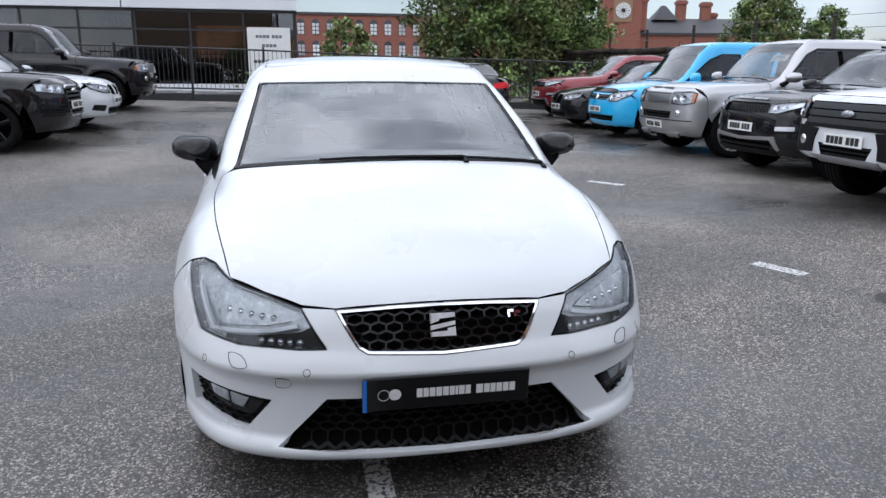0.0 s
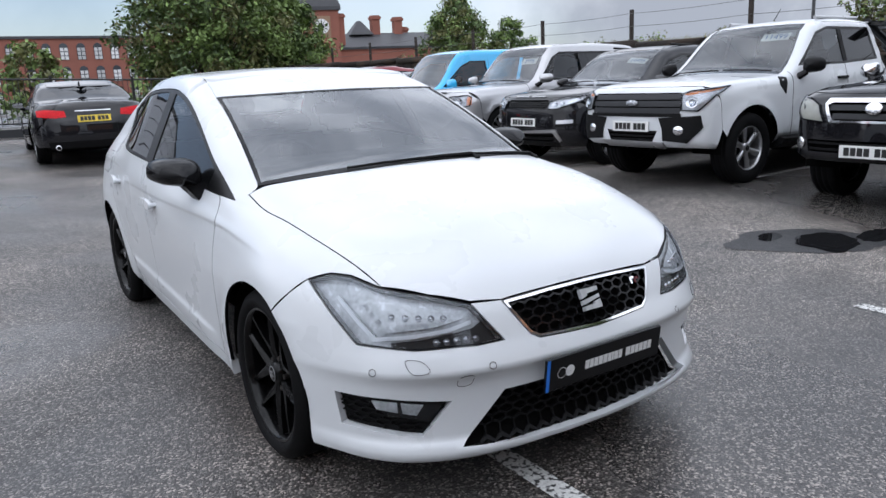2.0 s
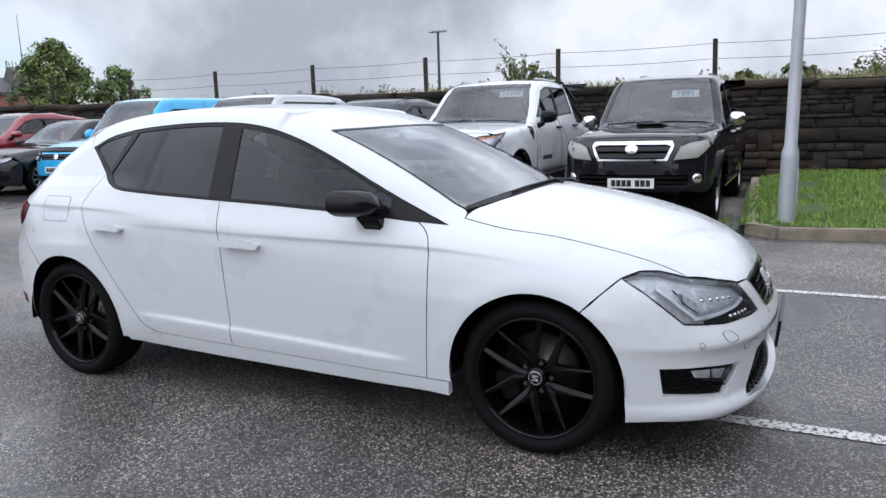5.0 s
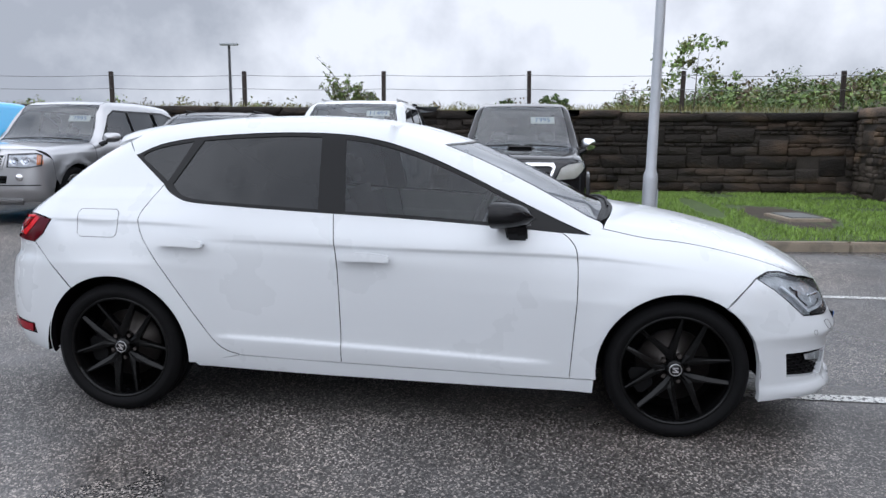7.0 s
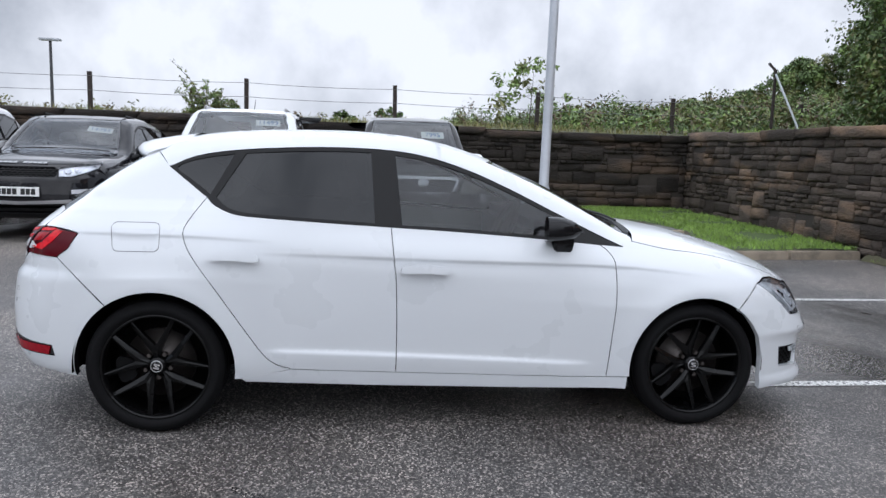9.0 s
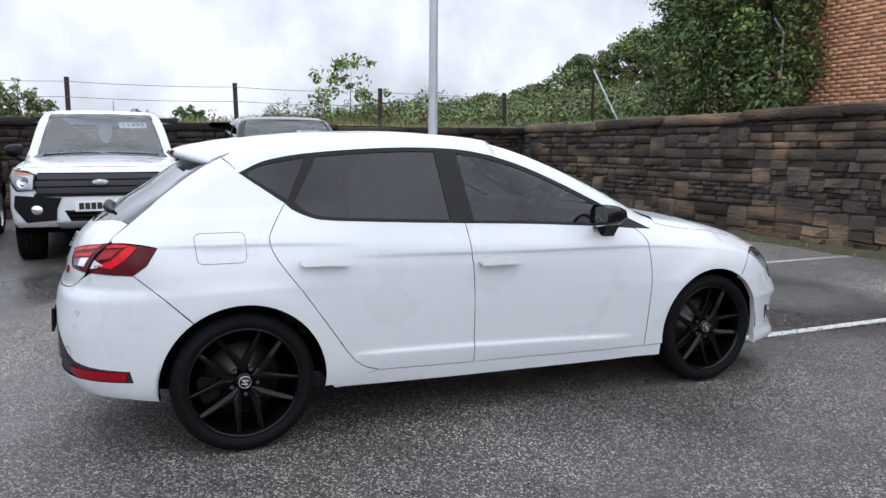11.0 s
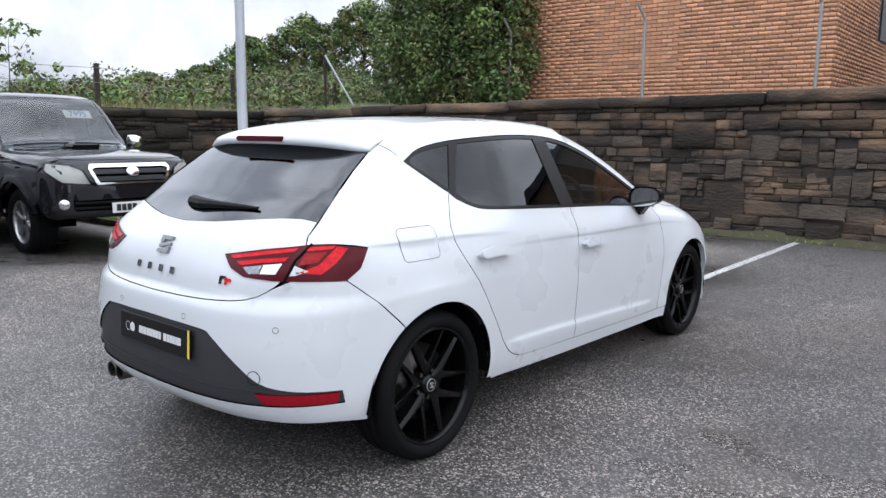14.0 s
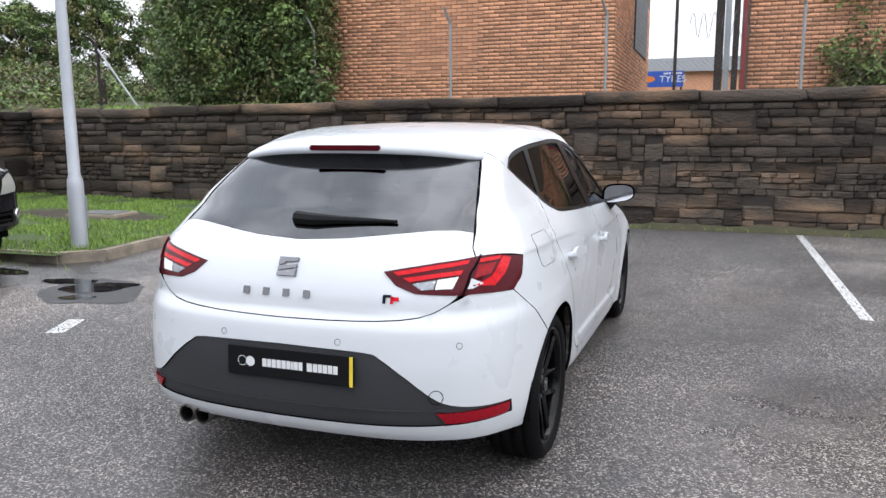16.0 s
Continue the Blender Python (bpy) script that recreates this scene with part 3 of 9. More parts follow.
    child("inner_shade", mesh_from("inner_shade_disc", v, f, M["underside"]), parent)
    return tyre


def wheels(car, axles, track, R, rim_r, wide, style, rim_mat, spokes=5, disc=True, sides=(1, -1), spins=(0, 0)):
    first = None
    for (x, z), spin in zip(axles, spins):
        for s in sides:
            if first is None:
                hub = new("wheel")
                hub.parent = car
                make_wheel(hub, R, rim_r, wide, style, rim_mat, spokes, disc, 0.35)
                first = hub
            else:
                hub = copy_thing(first, Matrix())
                hub.parent = car
            hub.matrix_basis = pose(x, s * track / 2, z, 0, 0, 0 if s > 0 else 180) @ Matrix.Rotation(radians(spin), 4, "Y")


def liner(car, ax, az, r, y0, y1, s):
    """The dark shell inside a wheel arch."""
    vs, fs, n = [], [], 22
    for i in range(n + 1):
        a = radians(-4 + 188 * i / n)
        c, q = ax + r * math.cos(a), az + r * math.sin(a)
        vs += [(c, s * y0, q), (c, s * y1, q)]
    base = len(vs)
    vs += [(ax, s * y0, az)]
    for i in range(n):
        fs.append((2 * i, 2 * i + 1, 2 * i + 3, 2 * i + 2))
        fs.append((base, 2 * i, 2 * i + 2))
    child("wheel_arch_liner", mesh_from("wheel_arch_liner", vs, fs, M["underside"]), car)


def hexmesh(name, parent, hull, proj, outline, mat, cell=0.03, depth=-0.012, wire=0.006, stretch=1.8, label=""):
    """A honeycomb grille lying on the skin: flattened six-sided cells clipped to an outline."""
    out = np.asarray(outline, float)
    lo, hi = out.min(0), out.max(0)
    quads, rows = [], int((hi[1] - lo[1]) / (cell * 0.75)) + 2
    for r in range(rows):
        cy = lo[1] + r * cell * 0.75
        for c in range(int((hi[0] - lo[0]) / (cell * stretch)) + 2):
            cx = lo[0] + (c + 0.5 * (r % 2)) * cell * stretch
            ring = [(cx + cell * stretch * 0.5 * a, cy + cell * 0.5 * b) for a, b in ((0, 1), (0.95, 0.5), (0.95, -0.5), (0, -1))]
            for a, b in zip(ring[:-1], ring[1:]):
                a, b = np.array(a), np.array(b)
                m = ((a + b) / 2)[None]
                if within(m, out)[0]:
                    d = (b - a) / np.linalg.norm(b - a)
                    nn = np.array([-d[1], d[0]]) * wire / 2
                    quads.append((a + nn, b + nn, b - nn, a - nn))
    if not quads:
        return
    uv = np.array(quads).reshape(-1, 2)
    v, g = hull.lift(proj, uv, depth)
    v2 = np.vstack([v, v - g * 0.012])
    n = len(v)
    fs = []
    for i in range(0, n, 4):
        fs.append((i, i + 1, i + 2, i + 3))
        fs += [(i + j, i + (j + 1) % 4, n + i + (j + 1) % 4, n + i + j) for j in (0, 2)]
    child(name, mesh_from(name, v2, fs, mat, False), parent, label)


def place_on(hull, proj, uv, offset=0.0, spin=0.0):
    """The pose on the skin whose z axis points outwards and y axis up."""
    p, g = hull.lift(proj, np.array([uv], float), offset)
    z = Vector(g[0])
    up = Vector((0, 0, 1)) if abs(z.z) < 0.8 else Vector((1, 0, 0))
    x = up.cross(z).normalized()
    y = z.cross(x)
    m = Matrix((x, y, z)).transposed().to_4x4()
    return Matrix.Translation(Vector(p[0])) @ m @ Matrix.Rotation(spin, 4, "Z")


def mirror_unit(car, s, x, y, z, mat, size=(0.20, 0.25, 0.15), wedge=False):
    """A door mirror: a rounded shell on a foot, with its glass facing back. Its size is length, breadth, height."""
    m = new("door_mirror")
    m.parent = car
    m.matrix_basis = pose(x, s * y, z)
    L, B, H = size
    vs, fs, n, k = [], [], 20, 7
    for i in range(k):
        t = i / (k - 1)
        sx = L * (0.5 - t)
        f = max(0.02, (1 - (1 - t) ** 2.6)) ** 0.5
        for j in range(n):
            a = 2 * math.pi * j / n
            c, q = math.cos(a), math.sin(a)
            e = 0.62
            py = math.copysign(abs(c) ** e, c) * B / 2 * f + B * 0.5
            if wedge:
                # flat on top and cut away below towards its outer point
                o = c * 0.5 + 0.5
                pz = math.copysign(abs(q) ** 0.7, q) * H / 2 * f * (1.0 - (0.62 if q < 0 else 0.05) * o) + 0.012 * o
            else:
                pz = math.copysign(abs(q) ** e, q) * H / 2 * f * (1.0 - (0.42 if q < 0 else 0.22) * (c * 0.5 + 0.5))
            vs.append((sx - 0.035 * (py / B), s * py, pz))
    for i in range(k - 1):
        for j in range(n):
            fs.append((i * n + j, i * n + (j + 1) % n, (i + 1) * n + (j + 1) % n, (i + 1) * n + j))
    vs.append((L * 0.5, s * B * 0.5, 0))
    fs += [(len(vs) - 1, (j + 1) % n, j) for j in range(n)]
    child("mirror_shell", mesh_from("mirror_shell", vs, fs, mat), m)
    bm = bmesh.new()
    ring = [bm.verts.new((q[0] + 0.012, B * 0.5 * s + (q[1] - B * 0.5 * s) * 0.9, q[2] * 0.88)) for q in vs[(k - 1) * n:k * n]]
    bm.faces.new(ring)
    part("mirror_glass", bm, M["chrome"], m)
    bm = bmesh.new()
    if wedge:
        up = [bm.verts.new((x, s * y, -0.030)) for x, y in ((-0.065, 0.0), (0.045, 0.0), (0.045, 0.10), (-0.055, 0.11))]
        dn = [bm.verts.new((x, s * y, -0.118)) for x, y in ((-0.045, -0.07), (0.05, -0.07), (0.05, 0.03), (-0.04, 0.035))]
        for i in range(4):
            k2 = (i + 1) % 4
            bm.faces.new((up[i], up[k2], dn[k2], dn[i]))
        bm.faces.new(up)
        bm.faces.new(dn[::-1])
        bmesh.ops.recalc_face_normals(bm, faces=bm.faces[:])
        bmesh.ops.bevel(bm, geom=bm.edges[:], offset=0.008, segments=2, affect="EDGES")
    else:
        cyl(bm, (0.0, s * 0.06, -H * 0.35), (0.05, -s * 0.07, -H * 0.75), 0.035, 0.045, 10)
    part("mirror_foot", bm, M["gloss_black"], m)
    return m


def number_plate(car, hull, proj, y, z, w, h, mat, letters, name="number_plate", edge=None, offset=0.012, label=""):
    """A plate on the skin, with bars for its writing; letters is (material, height, widths, shift)."""
    m = place_on(hull, proj, (y, z) if proj is not BACK else (-y, z), offset)
    bm = bmesh.new()
    box(bm, -w / 2, w / 2, -h / 2, h / 2, -0.012, 0, 0.002, 1)
    pl = part(name, bm, mat, car, label, m=m)
    if letters:
        lm, lh, wid, frac, shift = letters
        bars(pl, "plate_mark", lm, w * frac, lh, wid, Matrix.Translation((shift, 0, 0.0005)))
    if edge:
        bm = bmesh.new()
        x0 = edge[1]
        box(bm, x0, x0 + edge[2], -h / 2 + 0.001, h / 2 - 0.001, 0.0004, 0.0016)
        part("plate_band", bm, edge[0], pl)
    return pl


PLATE_MARKS = (1, 1, 1, 1, -0.6, 1, 1, 1)


# ---- ground ----
def ground_material():
    """Rolled chippings in dark binder: pale and dark stones, damp and dusty areas, uneven gloss."""
    m = material("wet_asphalt", (1.34, 1.20, 1.10), 0.50, scale=0.55, vary=0.30, fine=5, second=(2.05, 1.86, 1.70), second_at=(0.46, 0.68))
    n, l = m.node_tree.nodes, m.node_tree.links
    b = n["Principled BSDF"]
    tc = next(q for q in n if q.type == "TEX_COORD")
    vo, vr = n.new("ShaderNodeTexVoronoi"), n.new("ShaderNodeValToRGB")
    vo.inputs["Scale"].default_value = 135
    l.new(tc.outputs["Object"], vo.inputs["Vector"])
    e = vr.color_ramp.elements
    e[0].position, e[0].color = 0.10, (0.026, 0.025, 0.025, 1)
    e[1].position, e[1].color = 0.98, (0.38, 0.365, 0.345, 1)
    for at, c in ((0.55, 0.060), (0.80, 0.14)):
        q = e.new(at)
        q.color = (c, c, c, 1)
    sep = n.new("ShaderNodeSeparateColor")
    l.new(vo.outputs["Color"], sep.inputs["Color"])
    l.new(sep.outputs["Red"], vr.inputs["Fac"])
    mx = n.new("ShaderNodeMixRGB")
    mx.blend_type, mx.inputs["Fac"].default_value = "MULTIPLY", 1.0
    old = b.inputs["Base Color"].links[0].from_socket
    l.new(old, mx.inputs["Color1"])
    l.new(vr.outputs["Color"], mx.inputs["Color2"])
    # damp areas are darker and glossier than the dry, dusty ones
    dn, dr = n.new("ShaderNodeTexNoise"), n.new("ShaderNodeValToRGB")
    dn.inputs["Scale"].default_value, dn.inputs["Detail"].default_value, dn.inputs["Distortion"].default_value = 0.28, 5, 0.4
    l.new(tc.outputs["Object"], dn.inputs["Vector"])
    l.new(dn.outputs["Fac"], dr.inputs["Fac"])
    dr.color_ramp.elements[0].position, dr.color_ramp.elements[1].position = 0.44, 0.58
    wet, gloss = n.new("ShaderNodeMixRGB"), n.new("ShaderNodeMapRange")
    wet.blend_type = "MULTIPLY"
    wet.inputs["Color2"].default_value = (0.58, 0.58, 0.59, 1)
    l.new(dr.outputs["Color"], wet.inputs["Fac"])
    l.new(mx.outputs["Color"], wet.inputs["Color1"])
    l.new(wet.outputs["Color"], b.inputs["Base Color"])
    gloss.inputs["To Min"].default_value, gloss.inputs["To Max"].default_value = 0.66, 0.27
    l.new(dr.outputs["Color"], gloss.inputs["Value"])
    l.new(gloss.outputs["Result"], b.inputs["Roughness"])
    bp = n.new("ShaderNodeBump")
    bp.inputs["Distance"].default_value = 0.004
    soak = n.new("ShaderNodeMapRange")
    soak.inputs["To Min"].default_value, soak.inputs["To Max"].default_value = 0.6, 0.30
    l.new(dr.outputs["Color"], soak.inputs["Value"])
    l.new(soak.outputs["Result"], bp.inputs["Strength"])
    l.new(vo.outputs["Distance"], bp.inputs["Height"])
    bp.invert = True
    l.new(bp.outputs["Normal"], b.inputs["Normal"])
    return m


GROUND_LINE = pchip([(-2000, 0), (4.5, 0), (6, 0.03), (8, 0.09), (10, 0.15), (12, 0.20), (15, 0.33), (19, 0.46), (40, 0.75), (60, 0.9), (2500, 0.9)])


def gz(x, y):
    """The height of the ground, which climbs to the north-west and a little towards the row of bays in the east."""
    a, b = min(1, max(0, (x - 3.4) / 1.7)), min(1, max(0, (y + 0.3) / 1.3))
    return float(GROUND_LINE(y - 1.1 * x)) + 0.075 * a * a * (3 - 2 * a) * b * b * (3 - 2 * b)


ticks = [-900, -300, -100, -50] + [i * 1.5 for i in range(-20, 31)] + [60, 100, 300, 900]
xticks, yticks = sorted(ticks + [3.4, 3.8, 4.2, 4.8, 5.2, 5.6]), sorted(ticks + [-0.3, 0.3, 0.6, 0.9, 1.2])
gv = [(x, y, gz(x, y)) for y in yticks for x in xticks]
gn = len(xticks)
gf = [(r * gn + c, r * gn + c + 1, (r + 1) * gn + c + 1, (r + 1) * gn + c) for r in range(len(yticks) - 1) for c in range(gn - 1)]
ground = new("ground", mesh_from("ground", gv, gf, ground_material()))
tagged(ground, "dark damp asphalt car park with pale dusty patches", "ground", kind="structure")
line_mat = material("worn_white_line", (0.60, 0.60, 0.58), 0.6, scale=75, vary=0.25, second=(0.06, 0.06, 0.062), second_at=(0.50, 0.60), fine=140, bump=0.2, bump_scale=200)


def white_line(x0, y0, x1, y1, w=0.09):
    bm = bmesh.new()
    d = Vector((x1 - x0, y1 - y0, 0)).normalized()
    nn = Vector((-d.y, d.x, 0)) * w / 2
    k = max(2, int(math.hypot(x1 - x0, y1 - y0) / 0.12))
    rows = []
    for i in range(k + 1):
        p = Vector((x0, y0, 0.004)).lerp(Vector((x1, y1, 0.004)), i / k)
        j = 0.006 * noise.noise(p * 7)
        p.z += gz(p.x, p.y)
        rows.append((bm.verts.new(p + nn * (1 + j * 8)), bm.verts.new(p - nn * (1 - j * 8))))
    for a, b in zip(rows[:-1], rows[1:]):
        bm.faces.new((a[0], a[1], b[1], b[0]))
    ob = part("painted_line", bm, line_mat, None)
    tagged(ob, "worn white painted parking bay line on asphalt", "road marking", "bay lines", "structure")


for x in (-0.19, 2.42, -2.6):
    white_line(x, -1.75, x, -6.72)
white_line(2.86, 0.52, 3.02, 0.16, 0.13)
white_line(3.2, 4.6, 3.5, 4.2, 0.13)
for i, y in enumerate((1.3, 3.9, 6.5, 9.2, 12.0, 14.8, 17.6)):
    white_line(5.6, y, 10.0, y + 0.15)


# ---- the white hatchback in the middle ----
AX, AZ = 1.318, 0.318
# creases of a side: the line (x, z), its height along x, its section over the line
UNDER_CUT = [(-0.5, 0), (-0.10, 0.0), (-0.024, 0.0), (-0.002, 1.0), (0.004, 1.0), (0.12, 0.0), (0.5, 0)]
STEP_OUT = [(-0.5, 0.3), (-0.10, 0.45), (-0.004, 1.0), (0.002, 1.0), (0.032, 0.0), (0.5, 0)]
FOLD_F, FOLD_R, FOLD_L = [(-1.2, 0.880), (-0.6, 0.870), (-0.078, 0.856), (0.87, 0.832), (1.25, 0.80), (1.7, 0.74)], [(-2.0, 0.952), (-1.65, 0.950), (-1.19, 0.944), (-0.7, 0.925), (0, 0.90)], [(-1.0, 0.395), (-0.75, 0.390), (-0.2, 0.372), (0.8, 0.322), (1.0, 0.31)]
CREASES = [
    (FOLD_F, [(-2.2, 0), (-0.95, 0), (-0.55, 0.005), (-0.2, 0.008), (0.85, 0.009), (1.1, 0.006), (1.5, 0), (2.2, 0)], UNDER_CUT),
    (FOLD_R, [(-2.2, 0), (-1.7, 0.004), (-1.5, 0.008), (-1.19, 0.008), (-0.95, 0.005), (-0.72, 0), (2.2, 0)], UNDER_CUT),
    (FOLD_L, [(-2.2, 0), (-0.86, 0), (-0.72, 0.010), (-0.2, 0.013), (0.6, 0.012), (0.82, 0), (2.2, 0)], STEP_OUT)]
hatch = Hull(
    top=[(2.30, 0.60), (2.14, 0.70), (2.06, 0.748), (1.95, 0.792), (1.725, 0.866), (1.383, 0.948), (1.15, 0.985), (1.0, 1.015), (0.90, 1.062), (0.71, 1.158), (0.456, 1.272), (0.27, 1.342),
         (0.03, 1.407), (-0.206, 1.439), (-0.495, 1.452), (-0.78, 1.447), (-1.06, 1.428), (-1.28, 1.395), (-1.40, 1.345), (-1.50, 1.293), (-1.724, 1.142), (-1.86, 1.062), (-1.95, 1.010), (-2.03, 0.94), (-2.2, 0.74)],
    width=[(2.2, 0.80), (1.9, 0.838), (1.6, 0.866), (1.3, 0.886), (0.86, 0.886), (0, 0.888), (-0.9, 0.89), (-1.3, 0.888), (-1.6, 0.868), (-1.85, 0.84), (-2.15, 0.80)],
    inset=[(-0.85, 0.080), (-0.77, 0.045), (-0.70, 0.030), (-0.60, 0.020), (-0.50, 0.012), (-0.36, 0.004), (-0.22, 0.001), (-0.14, 0.008), (0, 0.052)],
    belt=[(2.2, 0.78), (1.9, 0.84), (1.5, 0.90), (0.95, 0.925), (0.6, 0.946), (0, 0.985), (-0.5, 1.01), (-1.0, 1.04), (-1.4, 1.045), (-2.1, 1.02)],
    nose=[(0.10, 1.95), (0.155, 2.06), (0.185, 2.135), (0.212, 2.162), (0.225, 2.162), (0.262, 2.132), (0.33, 2.130), (0.43, 2.134), (0.452, 2.140), (0.472, 2.166), (0.52, 2.146), (0.56, 2.124), (0.60, 2.110), (0.68, 2.080), (0.74, 2.04), (0.82, 1.94), (1.0, 1.7)],
    tail=[(0.16, -1.86), (0.22, -1.98), (0.29, -2.06), (0.40, -2.105), (0.54, -2.11), (0.66, -2.098), (0.72, -2.085), (0.76, -2.055), (0.82, -2.050), (0.93, -2.035), (1.0, -1.985), (1.1, -1.87)],
    bottom=[(2.2, 0.165), (1.9, 0.14), (1.65, 0.14), (0.95, 0.13), (-0.93, 0.16), (-1.6, 0.23), (-2.1, 0.28)],
    slope=[(1.2, 0.48), (0.3, 0.5), (-0.6, 0.52), (-1.2, 0.58), (-1.6, 0.62)],
    pinch=[(2.1, 0.05), (1.65, 0.06), (1.3, 0.035), (0.93, 0.035), (0.5, 0.015), (0, 0), (-0.6, 0.004), (-1.3, 0.055), (-1.8, 0.05)],
    bow=0.13, crown=0.075, sweep=(0.20, 0.52), rear_sweep=(0.10, 0.60), axles=((AX, AZ), (-AX, AZ)), arch=0.37, flare=0.012, k_roof=0.09, k_hood=0.16, k_corner=0.16, half=0.9,
    creases=CREASES)
leon = thing("white_hatchback", pose(0, 0, 0, 0, 0, -90), "white five-door hatchback with black alloy wheels parked across bays", "car")
W, GB = M["white_paint"], M["gloss_black"]
RB, RR = Round(1.15), Round(-1.15, True)
RES = 0.03


def folds(s, proj):
    """Points along both edges of every crease of a side, in the projection."""
    p = []
    for (line, amp, shape), low, up in zip(hatch.creases, (-0.024, -0.024, -0.003), (0.001, 0.001, 0.032)):
        for x in np.arange(-1.9, 1.5, 0.016):
            if amp(x) > 0.0003:
                p += [(x, float(line(x)) + low), (x, float(line(x)) + (low + up) / 2), (x, float(line(x)) + up)]
    return proj.uv(p_side(s, p))

# lines shared by neighbouring panels (one side, mirrored by s)
HEADLAMP = [(0.770, 0.735), (0.62, 0.722), (0.428, 0.668), (0.357, 0.553), (0.44, 0.550), (0.523, 0.553), (0.62, 0.552), (0.70, 0.545), (0.745, 0.585), (0.768, 0.66)]
BONNET_SIDE = [(1.80, 0.640), (1.70, 0.672), (1.5, 0.715), (1.2, 0.742), (0.985, 0.735)]
GRILLE = [(-0.325, 0.660), (-0.15, 0.670), (0, 0.673), (0.15, 0.670), (0.325, 0.660), (0.264, 0.556), (0.235, 0.539), (0, 0.530), (-0.235, 0.539), (-0.264, 0.556)]
LOW_GRILLE = [(-0.362, 0.390), (0, 0.395), (0.362, 0.390), (0.512, 0.238), (0.25, 0.226), (0, 0.222), (-0.25, 0.226), (-0.512, 0.238)]
FOG = [(0.800, 0.402), (0.70, 0.398), (0.533, 0.380), (0.616, 0.274), (0.70, 0.285), (0.790, 0.298)]


def mir(pts, s):
    return [(x, y * s) for x, y in pts]


def mir0(pts, s):
    return [(y * s, z) for y, z in pts]


def p_front(pts):
    return hatch.lift(FRONT, front_uv(pts))[0]


def p_side(s, pts):
    return hatch.lift(SIDE_L if s > 0 else SIDE_R, side_uv(s, pts))[0]


def p_top(pts):
    return hatch.lift(TOP, top_uv(pts))[0]


# bonnet: its front edge follows the grille's and the headlamps' upper edges
GRILLE_TOP = [(0.0, 0.677), (0.15, 0.674), (0.327, 0.664)]
LAMP_TOP = [(0.428, 0.672), (0.54, 0.702), (0.650, 0.728)]
LAMP_OUT = [(1.645, 0.738), (1.73, 0.685), (1.81, 0.62), (1.87, 0.567)]
LAMP_UP = [(1.705, 0.742), (1.765, 0.702)]
b_front = {s: np.vstack([p_front(mir0(GRILLE_TOP, s)), p_front(mir0(LAMP_TOP, s))]) for s in (1, -1)}
BONNET_SIDE = [tuple(b_front[1][-1, :2]), (1.62, 0.700), (1.45, 0.727), (1.2, 0.748), (0.985, 0.737)]
bk = curve([(0.985, 0.735), (1.02, 0.6), (1.065, 0.3), (1.075, 0.0)], 4)[1:]
b_half = {s: np.vstack([b_front[s], p_top(mir(curve(BONNET_SIDE, 5)[1:], s)), p_top(mir(bk, s))]) for s in (1, -1)}
BON_W = Flat((-0.45, 0, -1), (1, 0, 0))
bonnet = panel("bonnet", hatch, BON_W, BON_W.uv(np.vstack([b_half[1], b_half[-1][::-1][1:-1]])), W, leon, res=RES)

# front bumper, wrapped round the nose
lamp_low = np.array(HEADLAMP)
bump = []
for s in (1, -1):
    low = p_side(s, [(1.675, 0.19), (1.673, 0.26)] + arc(AX, AZ, 0.354, 0, 57, 8) + [(1.59, 0.69), (1.645, 0.738)])
    lamp = np.vstack([p_side(s, LAMP_OUT), p_front(mir0([HEADLAMP[6], HEADLAMP[5], HEADLAMP[4], HEADLAMP[3], HEADLAMP[2]], s))])
    top_in = b_front[s][2:3]
    bump.append(np.vstack([RB.uv(low[:-1]), RB.uv(lamp), RB.uv(top_in)]))
lip = [(RB.uv(p_side(1, [(1.675, 0.19)]))[0, 0] * (1 - 2 * i / 16), 0.185 + 0.012 * math.cos(math.pi * i / 8)) for i in range(17)]
top_line = RB.uv(b_front[1][:2])
mid = np.array([(top_line[1, 0], top_line[1, 1]), (0, top_line[0, 1]), (-top_line[1, 0], top_line[1, 1])])
outline = np.vstack([bump[0], mid, bump[1][::-1], np.array(lip[1:-1])[::-1]])
fog_r = {s: RB.uv(p_front(mir0(FOG, s))) for s in (1, -1)}
grille_r, low_r = RB.uv(p_front(GRILLE)), RB.uv(p_front(LOW_GRILLE))
bumper = panel("front_bumper", hatch, RB, outline, W, leon, holes=[grille_r, low_r, fog_r[1], fog_r[-1]], res=0.022, depth=0.03, edge=W)
back_g = panel("grille_backing", hatch, RB, inset(grille_r, -0.01), M["underside"], leon, offset=-0.045, depth=0, gap=0)
panel("grille_surround", hatch, RB, grille_r, M["chrome"], leon, holes=[inset(resample(grille_r, 0.03), 0.009)], offset=0.003, depth=0.03, gap=0.001, res=0.012, label="thin chrome frame", edge=M["chrome"])
hexmesh("grille_mesh", leon, hatch, RB, inset(grille_r, 0.006), M["gloss_black"], 0.034, -0.014, 0.006, 1.5, "black honeycomb mesh")
panel("lower_grille_backing", hatch, RB, inset(low_r, -0.01), M["underside"], leon, offset=-0.05, depth=0, gap=0)
hexmesh("lower_grille_mesh", leon, hatch, RB, inset(low_r, 0.016), M["black_plastic"], 0.032, -0.034, 0.006, 1.6, "black honeycomb mesh")
